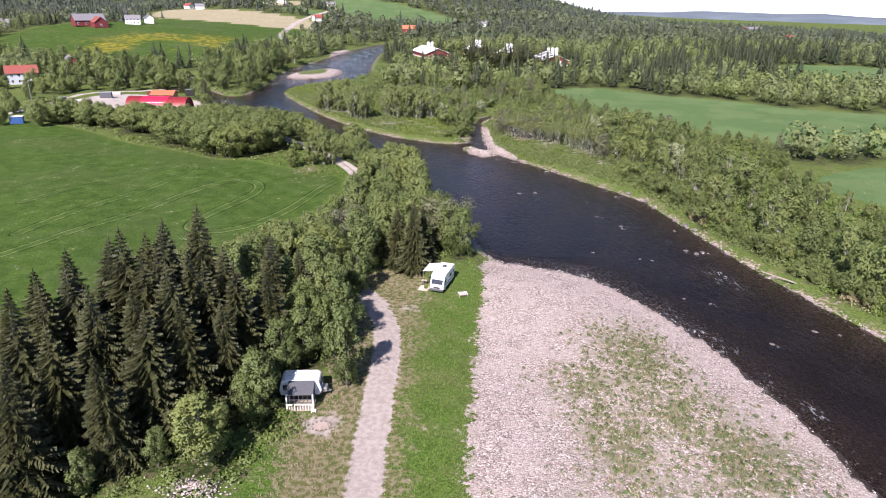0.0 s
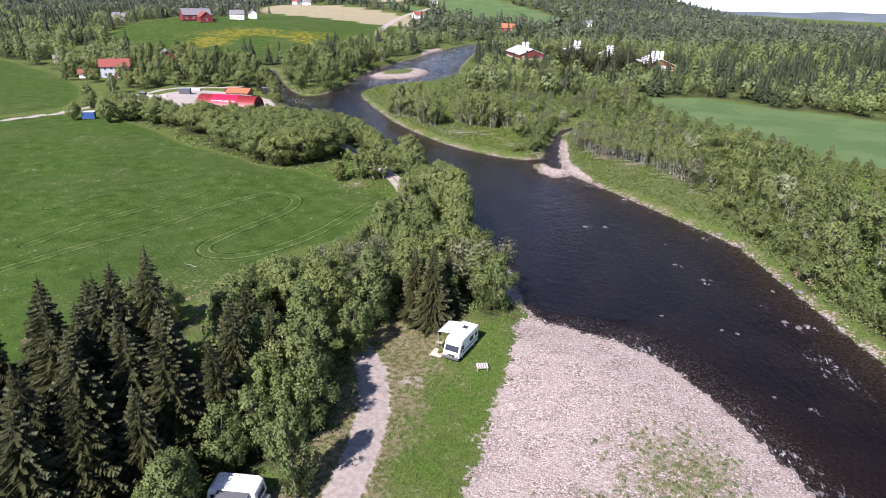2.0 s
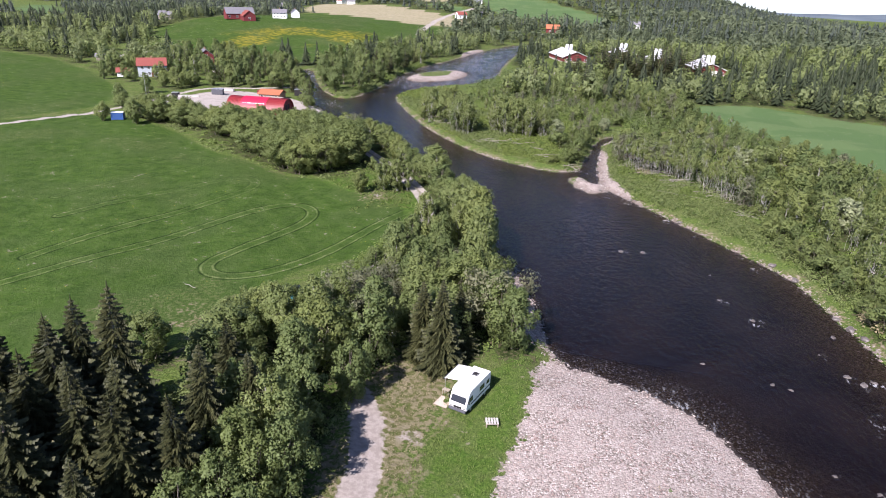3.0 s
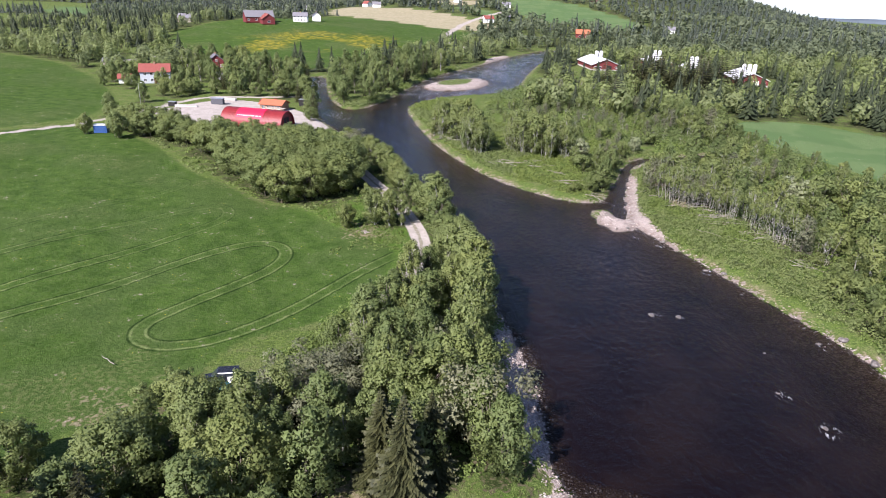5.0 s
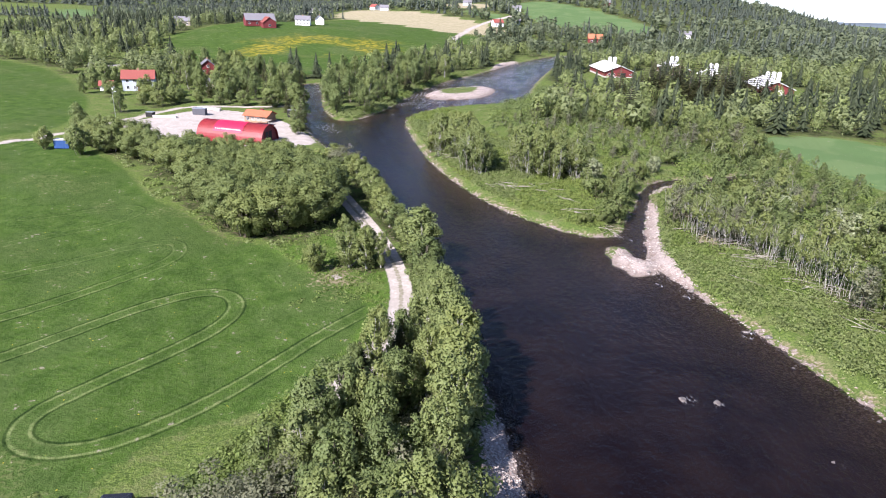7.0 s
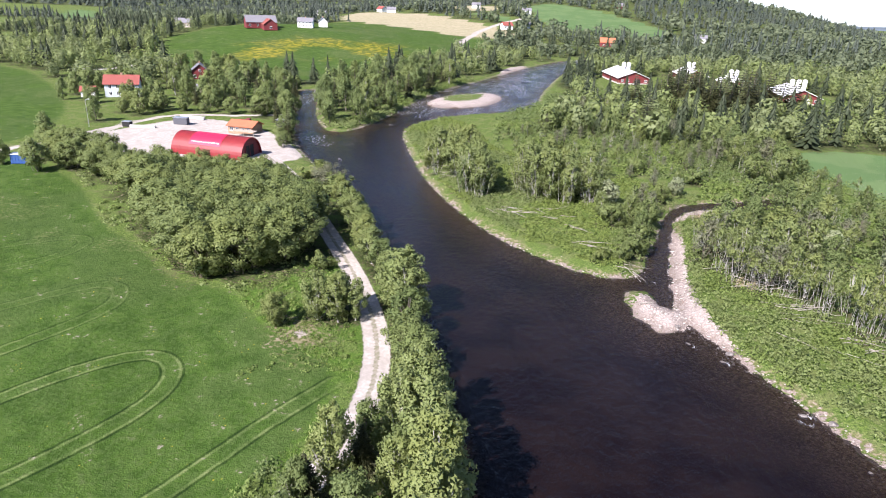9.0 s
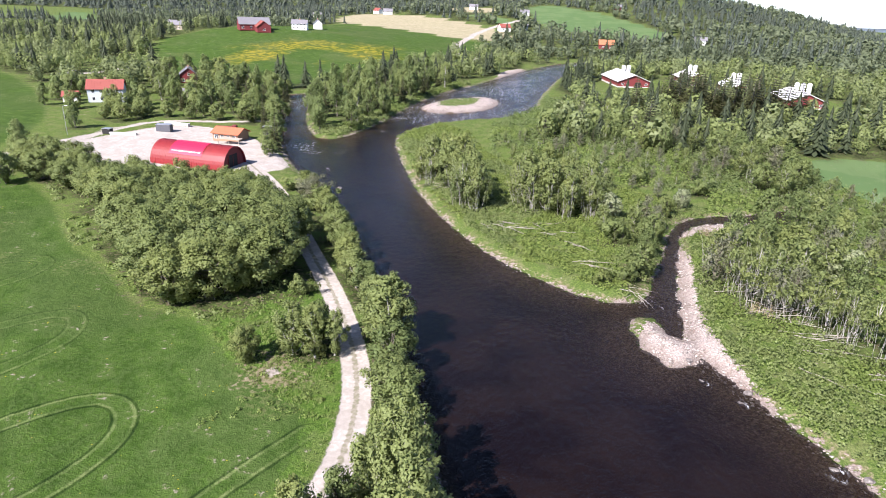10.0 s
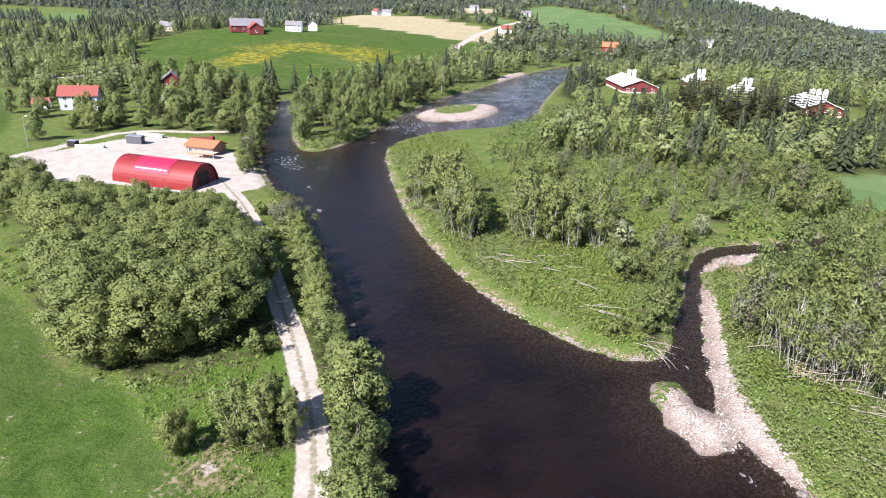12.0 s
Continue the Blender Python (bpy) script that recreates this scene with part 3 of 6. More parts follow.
fields = np.minimum.reduce([signed(P, f) for f in (LEFT_FIELD, OUTER_FIELD, HILL_FIELD)])
weight("w_field", soft(fields, 3.0))
weight("w_lush", np.maximum.reduce([soft(signed(P, f), 4) for f in LUSH]))
weight("w_yellow", soft(signed(P, YELLOW), 24))
weight("w_crop", soft(np.minimum.reduce([signed(P, f) for f in EAST_CROPS]), 2.5))
weight("w_tan", soft(np.minimum.reduce([signed(P, f) for f in TAN_FIELDS]), 4.0))
weight("w_dry", np.maximum.reduce([k * soft(signed(P, f), 6) for f, k in zip(CLEARINGS, (1.0, 0.5, 0.9))] + [0.72 * soft(np.abs(DW - 0.9) - 0.7, 1.6)]))
gravel = np.minimum.reduce([BARD] + [signed(P, f) for f in SHINGLE] + [np.abs(DW) - 0.35])
gravel = np.where((P[:, 1] > 500) & (gravel > -30), np.maximum(gravel, signed(P, SHINGLE[4])), gravel)
gravel = np.maximum(gravel, -signed(P, ISLET_GREEN))
weight("w_gravel", soft(gravel, 2.0))
weight("w_damp", soft(DW - np.where(P[:, 1] > 150, 1.3, 0.4), 1.6))
weight("w_bed", soft(DW + 0.3, 1.0))
weed = np.zeros(len(P))
for cx, cy, rx, ry in ((25, 72, 5, 8), (19, 55, 3.5, 7), (31, 52, 5, 6), (27, 60, 6, 6), (17, 66, 4, 4), (35, 53, 4, 4), (22, 44, 9, 6)):
    weed = np.maximum(weed, np.exp(-((P[:, 0] - cx) / rx) ** 2 - ((P[:, 1] - cy) / ry) ** 2))
weight("w_weed", weed * 1.15)
lane = line_dist(P, LANE)
weight("w_white", np.maximum.reduce([0.45 * soft(lane - 1.2, 1.5) * (P[:, 1] <= 141), soft(signed(P, YARD), 3), soft(line_dist(P, FARM_ROAD) - 1.5, 1.6),
                                     soft(line_dist(P, HOUSE_ROAD) - 1.3, 2.0), soft(line_dist(P, FAR_ROAD) - 3.0, 3)]))
camp = line_dist(P, CAMP_ROAD)
weight("w_road", np.maximum.reduce([soft(camp - 1.75, 1.6) * step(-P[:, 1], -96, -88) + 0, soft(np.hypot(P[:, 0] + 12.5, P[:, 1] - 57) - 2.2, 3) * 0.8,
                                   soft(np.hypot(P[:, 0] + 35.6, P[:, 1] - 163.6) - 1.0, 2.4) * 0.9,
                                   soft(np.hypot((P[:, 0] + 5) / 1.6, P[:, 1] - 85) - 2.0, 4) * 0.55]))


def distance(name, values):
    ground.data.attributes.new(name, "FLOAT", "POINT").data.foreach_set("value", np.minimum(values, 20).astype(np.float32))


distance("d_wheel", np.minimum.reduce([line_dist(P, w) for w in WHEELS]))
distance("d_near", 1 - step(P[:, 1] - 0.35 * P[:, 0], 160, 185))
distance("d_lane", np.clip(line_side(P, LANE), -20, 20))
weight("w_lane", soft(lane - 3.2, 1.2))

# far ridges that close the valley; their blue is haze put into the colour
RIDGE = Nodes("haze_blue_ridge")
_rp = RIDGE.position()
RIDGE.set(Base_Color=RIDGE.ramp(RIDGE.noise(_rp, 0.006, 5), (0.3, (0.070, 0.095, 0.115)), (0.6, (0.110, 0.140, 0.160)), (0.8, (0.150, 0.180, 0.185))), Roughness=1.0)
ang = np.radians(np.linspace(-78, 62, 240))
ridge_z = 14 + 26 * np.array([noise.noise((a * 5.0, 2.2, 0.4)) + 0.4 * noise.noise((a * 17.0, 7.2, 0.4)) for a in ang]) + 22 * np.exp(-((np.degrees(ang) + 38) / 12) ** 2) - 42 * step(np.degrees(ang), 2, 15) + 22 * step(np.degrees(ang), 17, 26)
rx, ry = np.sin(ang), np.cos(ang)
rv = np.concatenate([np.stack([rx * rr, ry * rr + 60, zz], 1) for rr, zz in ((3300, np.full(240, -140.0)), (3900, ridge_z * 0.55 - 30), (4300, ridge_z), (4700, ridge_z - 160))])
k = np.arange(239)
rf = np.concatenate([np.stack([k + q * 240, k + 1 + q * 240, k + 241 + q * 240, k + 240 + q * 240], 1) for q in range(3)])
tagged(make("backdrop", rv, rf, RIDGE.mat, flat=False), "wooded ridges on the far horizon, haze blue put into their colour", "hills", kind="structure")

# ---- the river ----
wx, wy = np.meshgrid(np.arange(-165, 90, 1.0), np.arange(-140, 645, 1.0))
Q = np.stack([wx.ravel(), wy.ravel()], 1)
QD = water_edge(Q)
QR = np.minimum(QD, signed(Q, RIVER))
keep = (np.minimum(QD, QR) < 3.5).reshape(wx.shape)
j = np.arange(wx.size).reshape(wx.shape)
cell = keep[:-1, :-1] & keep[:-1, 1:] & keep[1:, 1:] & keep[1:, :-1]
quads = np.stack([j[:-1, :-1], j[:-1, 1:], j[1:, 1:], j[1:, :-1]], -1)[cell]
used, inv = np.unique(quads, return_inverse=True)
river = make("river", np.column_stack([Q[used], np.full(len(used), -1.0)]), inv.reshape(-1, 4), WATER, flat=False)
tagged(river, "dark brown river flowing between gravel and wooded banks", "river", kind="structure")
near_west = line_dist(Q[used], smooth_line(WEST_BANK, False))
deep = np.clip(-QD[used] / 20.0, 0, 1) ** 0.8
deep = np.where(Q[used][:, 1] > 108, np.maximum(deep, np.clip(-QD[used] / 4.0, 0, 1) * np.exp(-np.maximum(near_west - 8, 0) / 9)), deep)
river.data.attributes.new("depth", "FLOAT", "POINT").data.foreach_set("value", np.clip(deep, 0, 1).astype(np.float32))
u = Q[used]
fast = np.maximum.reduce([0.55 * np.exp(-(np.minimum(QD[used] + 1.5, 0) / 2.5) ** 2) * ((u[:, 1] > 60) & (u[:, 1] < 108) & (u[:, 0] < 45)), step(u[:, 1], 310, 345) * 0.85, 0.6 * np.exp(-((u[:, 0] - 48) / 5) ** 2 - ((u[:, 1] - 101) / 8) ** 2),
                          0.55 * np.exp(-((u[:, 0] + 92) / 14) ** 2 - ((u[:, 1] - 275) / 16) ** 2), 0.6 * np.exp(-((u[:, 0] + 138) / 12) ** 2 - ((u[:, 1] - 335) / 20) ** 2)])
for rx, ry, rr in ROCKS:
    fast = np.maximum(fast, 0.95 * np.exp(-((u[:, 0] - rx - 0.5) / (0.8 * rr + 0.45)) ** 2 - ((u[:, 1] - ry + 0.6) / (1.2 * rr + 0.6)) ** 2))
river.data.attributes.new("fast", "FLOAT", "POINT").data.foreach_set("value", fast.astype(np.float32))

# ---- trees ----
WOODS = []                                # x, y, radius of every tree, for the forest floor


SOFT = {}


def leaf_quads(rng, centres, radii, weights, count, size, up=0.25, shell=0.62, droop=0.0):
    """Leaf sprays scattered over lobes; returns triangles (n, 3, 3)."""
    pick = rng.choice(len(centres), count, p=weights / weights.sum())
    d = rng.normal(size=(count, 3))
    d[:, 2] = d[:, 2] * 0.9 + 0.15
    d /= np.linalg.norm(d, axis=1)[:, None]
    r = shell + (1.06 - shell) * rng.random(count) ** 0.6
    pos = centres[pick] + d * radii[pick] * r[:, None]
    nrm = d * 0.75 + rng.normal(size=(count, 3)) * 0.7 + np.array([0, 0, up])
    nrm /= np.linalg.norm(nrm, axis=1)[:, None]
    t = np.cross(nrm, rng.normal(size=(count, 3)))
    t[:, 2] -= droop
    t /= np.linalg.norm(t, axis=1)[:, None]
    b = np.cross(nrm, t)
    s = size * (0.6 + 0.8 * rng.random(count))[:, None]
    w = s * (0.45 + 0.35 * rng.random(count))[:, None]
    facing = d * 0.5 + nrm * 0.5
    SOFT["n"] = np.repeat(facing / np.linalg.norm(facing, axis=1)[:, None], 3, 0)
    return np.stack([pos - t * s, pos + t * s * 0.6 - b * w * 1.15, pos + t * s * 0.7 + b * w * 1.15], 1)


def soften(ob, normals):
    """Sprays share the rounded facing of the lobe that they grow on."""
    ob.data.polygons.foreach_set("use_smooth", np.ones(len(ob.data.polygons), bool))
    ob.data.attributes.new("custom_normal", "FLOAT_VECTOR", "POINT").data.foreach_set("vector", np.asarray(normals, np.float32).ravel())


def quad_faces(n):
    return np.arange(n * 4).reshape(n, 4)


def tri_faces(n):
    return np.arange(n * 3).reshape(n, 3)


def tube(points, radii, sides=5):
    pts, radii = np.asarray(points, float), np.asarray(radii, float)
    ang = np.arange(sides) * 2 * math.pi / sides
    ring = np.stack([np.cos(ang), np.sin(ang), 0 * ang], 1)
    v = (pts[:, None, :] + ring[None] * radii[:, None, None]).reshape(-1, 3)
    f = []
    for k in range(len(pts) - 1):
        for s in range(sides):
            f.append((k * sides + s, k * sides + (s + 1) % sides, (k + 1) * sides + (s + 1) % sides, (k + 1) * sides + s))
    return v, np.array(f)


def join(chunks):
    vs, fs, o = [], [], 0
    for v, f in chunks:
        vs.append(v), fs.append(f + o)
        o += len(v)
    return np.concatenate(vs), np.concatenate(fs)


def lobes_of(style, rng, h, r):
    if style == "round":          # willow: a broad dome of many small boughs down to the ground
        n = 86
        c = rng.normal(size=(n, 3))
        c /= np.linalg.norm(c, axis=1)[:, None]
        c *= (0.50 + 0.40 * rng.random(n) ** 0.7)[:, None] * (1 + 0.10 * np.sin(4 * c[:, 0:1] + 3 * c[:, 1:2] + 6 * rng.random()))
        c = c * [r, r, h * 0.47] + [0, 0, h * 0.50]
        rad = r * (0.12 + 0.12 * rng.random(n))
        c[:, 2] = np.clip(c[:, 2], rad * 0.8, h - rad * 0.6)
    elif style == "bush":
        n = 24
        c = rng.normal(size=(n, 3)) * [r * 0.45, r * 0.45, h * 0.22] + [0, 0, h * 0.48]
        rad = r * (0.18 + 0.15 * rng.random(n))
        c[:, 2] = np.clip(c[:, 2], rad * 0.6, h - rad * 0.6)
    elif style == "tall":         # birch and alder: several rising tops
        n = 66
        t = np.sort(rng.random(n)) ** 0.9
        prof = np.sin(np.pi * np.clip(0.14 + 0.80 * t, 0, 1)) ** 0.75
        a = rng.random(n) * 6.283
        q = r * prof * (0.10 + 0.80 * rng.random(n) ** 0.7) * (1 + 0.18 * np.sin(3 * a + 7 * t + 6 * rng.random()))
        c = np.stack([np.cos(a) * q, np.sin(a) * q, h * (0.10 + 0.86 * t)], 1)
        rad = r * (0.12 + 0.14 * prof * rng.random(n)) + 0.08
    else:                         # "pole": a small crown high on bare stems
        n = 26
        t = rng.random(n)
        a = rng.random(n) * 6.283
        q = r * (0.2 + 0.85 * rng.random(n)) * np.sin(np.pi * (0.2 + 0.7 * t))
        c = np.stack([np.cos(a) * q, np.sin(a) * q, h * (0.46 + 0.50 * t)], 1)
        rad = r * (0.17 + 0.14 * rng.random(n))
    return c, np.stack([rad, rad, rad * (1.5 if style in ("tall", "pole") else 1.05)], 1)


def broadleaf(name, style, seed, h, r, leaves, size, leaf_mat, bark_mat, label, group=""):
    """A broad-leaved tree: trunk with limbs, crown of leaf sprays."""
    rng = np.random.default_rng(seed)
    c, rad = lobes_of(style, rng, h, r)
    tree = tagged(new(name), label, "tree" if style != "bush" else "bush", group)
    tree.empty_display_size = 0.3
    chunks = []
    stems = {"round": 4, "bush": 3, "tall": 1, "pole": 9}[style]
    for k in range(stems):
        a = k * 6.283 / stems + rng.random()
        foot = np.array([math.cos(a), math.sin(a), 0]) * ((0.15 + 0.55 * rng.random() if style == "pole" else 0.22) * r if stems > 1 else 0.0)
        foot[2] = -0.3
        lean = np.array([math.cos(a), math.sin(a), 0]) * (0.32 * r if stems > 1 else 0.12 * r)
        top = foot * [1, 1, 0] + lean + [0, 0, h * (0.86 if style in ("tall", "pole") else 0.62)]
        ts = np.linspace(0, 1, 5)[:, None]
        top = top + [rng.normal() * 1.1, rng.normal() * 1.1, 0] if style == "pole" else top
        pts = foot * (1 - ts) + top * ts + rng.normal(size=(5, 3)) * [0.08, 0.08, 0] * ts * (1 - ts) * 4
        rb = (0.020 * h + 0.02) * (1.0 if stems == 1 else 0.145 if style == "pole" else 0.42)
        chunks.append([tube(pts, rb * (1 - 0.85 * ts[:, 0]))])
    for k in range(0, len(c), 4):
        a0 = np.array([0, 0, max(0.3, c[k][2] - 0.28 * h)]) + c[k] * [0.2, 0.2, 0]
        mid = (a0 + c[k]) / 2 + [0, 0, -0.05 * h]
        chunks[k // 4 % stems].append(tube([a0, mid, c[k]], [0.007 * h, 0.0045 * h, 0.0015 * h], 4))
    # a clump has stems that stand apart; other trees fork low down
    for group_of in ([[j] for j in range(stems)] if style == "pole" else [list(range(stems))]):
        v, f = join([t for j in group_of for t in chunks[j]])
        make("stem" if style == "pole" else "trunk", v, f, bark_mat, tree, flat=False)
    q = leaf_quads(rng, c, rad, rad[:, 0] ** 2, leaves, size, droop=0.5 if style in ("tall", "pole") else 0.1, shell=0.55 if style != "pole" else 0.35)
    soft_n = SOFT["n"]

    def whole(tri, nn):
        # sprays face outwards from the whole tree as much as from their own lobe
        o = (tri.mean(1) - [0, 0, 0.42 * h]) / [r, r, 0.5 * h]
        o = np.repeat(o / (np.linalg.norm(o, axis=1)[:, None] + 1e-6), 3, 0)
        m = 0.62 * o + 0.50 * nn
        return m / (np.linalg.norm(m, axis=1)[:, None] + 1e-6)
    inner = leaf_quads(rng, c, rad * 0.5, rad[:, 0] ** 2, leaves // 7, size * 1.7, shell=0.4)
    soften(make("crown", np.concatenate([q, inner]).reshape(-1, 3), tri_faces(len(q) + len(inner)), leaf_mat, tree), np.concatenate([whole(q, soft_n), whole(inner, SOFT["n"])]))
    return tree


def spruce_arrays(rng, h, r, whorls, arms, fringe):
    """Drooping boughs in whorls, with hanging twigs; faces are triangles."""
    tri = []
    for k in range(whorls):
        t = (k + 0.5) / whorls
        zz = h * (0.06 + 0.92 * t)
        reach = r * (1 - t) ** 0.8 * (0.85 + 0.3 * rng.random()) + 0.12
        n = max(4, int(arms * (1 - 0.5 * t)))
        a0 = rng.random() * 6.283
        for i in range(n):
            a = a0 + i * 6.283 / n + rng.normal() * 0.22
            L = reach * (0.7 + 0.45 * rng.random())
            sink = L * (0.18 + 0.4 * (1 - t)) * (0.7 + 0.5 * rng.random())
            u = np.array([math.cos(a), math.sin(a), 0])
            s = np.array([-u[1], u[0], 0])
            p0 = np.array([0, 0, zz])
            ps = [p0 + u * L * q - np.array([0, 0, sink * q ** 1.4]) + np.array([0, 0, 0.12 * L * max(0, q - 0.75) * 4]) for q in (0.12, 0.4, 0.7, 1.0)]
            for g in range(fringe):
                q = 0.18 + 0.82 * (g + 0.5) / fringe
                e = q * 3
                e0 = min(int(e), 2)
                m = ps[e0] * (1 - (e - e0)) + ps[e0 + 1] * (e - e0)
                w = 0.30 * L * (1.15 - q) + 0.10
                hang = np.array([0, 0, -0.16 * w - 0.10 * L * 0.4 - 0.12 * rng.random()])
                fwd = u * w * 0.75
                d = u * 0.10 * L + 0.05
                for sg in (-1, 1):
                    tri.append((m - d, m + d, m + sg * s * w * (0.7 + 0.5 * rng.random()) + fwd + hang * (0.5 + rng.random())))
            tri.append((ps[0] - s * 0.12 * L, ps[0] + s * 0.12 * L, ps[3]))
            if rng.random() < 0.7:
                tri.append((ps[1], ps[2], (ps[1] + ps[2]) / 2 + [0, 0, -0.35 * (0.5 + rng.random())]))
    tip = np.array([0, 0, h * 1.02])
    for i in range(5):
        a = i * 1.257
        tri.append((tip, np.array([0.16 * math.cos(a), 0.16 * math.sin(a), h * 0.94]), np.array([0.16 * math.cos(a + 1.2), 0.16 * math.sin(a + 1.2), h * 0.94])))
    return np.array(tri).reshape(-1, 3)


def spruce(seed, h, r, whorls, arms, fringe, label, group="", mat=None):
    rng = np.random.default_rng(seed)
    tree = tagged(new("spruce_tree"), label, "tree", group)
    tree.empty_display_size = 0.3
    v, f = tube([[0, 0, -0.3], [0, 0, h * 0.5], [0, 0, h * 0.98]], [0.016 * h, 0.010 * h, 0.01], 6)
    make("trunk", v, f, BARK, tree, flat=False)
    t = spruce_arrays(rng, h, r, whorls, arms, fringe)
    make("crown", t, np.arange(len(t)).reshape(-1, 3), mat or NEEDLES, tree)
    return tree


class Kind:
    """A kind of tree in a few built shapes; place() sets one down."""

    def __init__(self, makers, h0, r0):
        self.makers, self.h0, self.r0, self.made, self.rng = makers, h0, r0, [None] * len(makers), np.random.default_rng(len(makers) * 31 + int(h0 * 10))

    def place(self, x, y, h=None, wide=1.0, zz=None):
        k = int(self.rng.integers(len(self.makers)))
        s = (h or self.h0 * (0.8 + 0.4 * self.rng.random())) / self.h0
        zz = ground_at(x, y) if zz is None else zz
        w = s * wide * (0.92 + 0.16 * self.rng.random())
        m = Matrix.Translation((x, y, zz)) @ pose(0, 0, 0, self.rng.normal() * 2, self.rng.normal() * 2, self.rng.random() * 360) @ Matrix.Diagonal((w, w, s, 1))
        WOODS.append((x, y, self.r0 * w))
        if self.made[k] is None:
            self.made[k] = self.makers[k]()
            self.made[k].matrix_basis = m
            return self.made[k]
        c = self.made[k].copy()
        # a fresh copy of the parts, which share their meshes
        scene.collection.objects.link(c)
        c.matrix_basis = m
        for o in self.made[k].children:
            p = o.copy()
            scene.collection.objects.link(p)
            p.parent = c
        return c


def several(fn, seeds):
    return [(lambda s=s: fn(s)) for s in seeds]


L_WIL = "bushy grey-green willow tree with rounded crown in full leaf"
L_ALD = "dense green alder tree growing along the river bank"
L_BIR = "light green birch tree with pale bark in spring leaf"
L_POL = "slender pale-stemmed birch clump with thin green crown"
L_SPR = "tall dark spruce with drooping brownish-green boughs"
willow_near = Kind(several(lambda s: broadleaf("willow_tree", "round", s, 9.0, 4.2, 8200, 0.150, LEAF_WILLOW, BARK, L_WIL), (1, 2, 3)), 9.0, 4.2)
alder_near = Kind(several(lambda s: broadleaf("alder_tree", "tall", s, 9.0, 2.9, 5400, 0.145, LEAF_ALDER, BARK, L_ALD), (11, 12, 13)), 9.0, 2.9)
birch_near = Kind(several(lambda s: broadleaf("birch_tree", "tall", s, 9.0, 2.4, 4800, 0.132, LEAF_BIRCH, BIRCH_BARK, L_BIR), (21, 22, 23)), 9.0, 2.4)
bush_near = Kind(several(lambda s: broadleaf("willow_bush", "bush", s, 3.0, 1.8, 1700, 0.13, LEAF_WILLOW, BARK, "low leafy willow bush in rough grass"), (31, 32)), 3.0, 1.8)
bare_near = Kind(several(lambda s: broadleaf("budding_bush", "bush", s, 5.0, 2.6, 3200, 0.085, LEAF_BARE, BARK, "grey-brown budding bush, almost without leaves"), (35, 36)), 5.0, 2.6)
spruce_near = Kind(several(lambda s: spruce(s, 17.0, 4.5, 34, 15, 6, L_SPR, "spruces beside the camp"), (41, 42, 43)), 17.0, 4.0)
alder_mid = Kind(several(lambda s: broadleaf("alder_tree", "tall", s, 9.0, 3.0, 2300, 0.19, LEAF_ALDER, BARK, L_ALD), (51, 52, 53)), 9.0, 3.0)
birch_mid = Kind(several(lambda s: broadleaf("birch_tree", "tall", s, 9.0, 2.6, 2200, 0.175, LEAF_BIRCH, BIRCH_BARK, L_BIR), (61, 62, 63)), 9.0, 2.6)
willow_mid = Kind(several(lambda s: broadleaf("willow_tree", "round", s, 7.5, 3.6, 2600, 0.21, LEAF_WILLOW, BARK, L_WIL), (71, 72)), 7.5, 3.6)
blossom_mid = Kind(several(lambda s: broadleaf("bird_cherry_tree", "round", s, 5.5, 2.4, 2000, 0.17, LEAF_BLOSSOM, BARK, "bird cherry tree covered with whitish blossom"), (75,)), 5.5, 2.4)
pole_mid = Kind(several(lambda s: broadleaf("birch_clump", "pole", s, 9.5, 2.3, 760, 0.17, LEAF_BIRCH, BIRCH_BARK, L_POL), (81, 82, 83)), 9.5, 2.3)
bare_mid = Kind(several(lambda s: broadleaf("budding_tree", "tall", s, 7.5, 2.3, 1100, 0.15, LEAF_BARE, BARK, "grey budding tree with bare twigs"), (85,)), 7.5, 2.3)
spruce_mid = Kind(several(lambda s: spruce(s, 13.0, 2.6, 18, 11, 4, "dark green spruce standing among broad-leaved trees"), (91, 92, 93)), 13.0, 2.6)


def strew(poly, spacing, seed, near=None):
    """Points in a plan outline, no closer than the spacing."""
    rng = np.random.default_rng(seed)
    poly = np.array(poly, float)
    lo, hi = poly.min(0), poly.max(0)
    n = int((hi - lo).prod() / spacing ** 2 * 6)
    c = lo + rng.random((n, 2)) * (hi - lo)
    c = c[within(c, poly)]
    c = c[water_edge(c) > 0.8] if len(c) else c
    got = list(near or [])
    out = []
    for p in c:
        if all((p[0] - q[0]) ** 2 + (p[1] - q[1]) ** 2 > spacing ** 2 for q in got):
            got.append(p), out.append((float(p[0]), float(p[1])))
    return out


pick = random.Random(5)


def plant(points, kinds, hs=None):
    """Sets trees of the kinds (kind, share) on the points."""
    for x, y in points:
        r = pick.random() * sum(s for _, s in kinds)
        for kind, s in kinds:
            r -= s
            if r <= 0:
                kind.place(x, y, pick.uniform(*hs) if hs else None)
                break


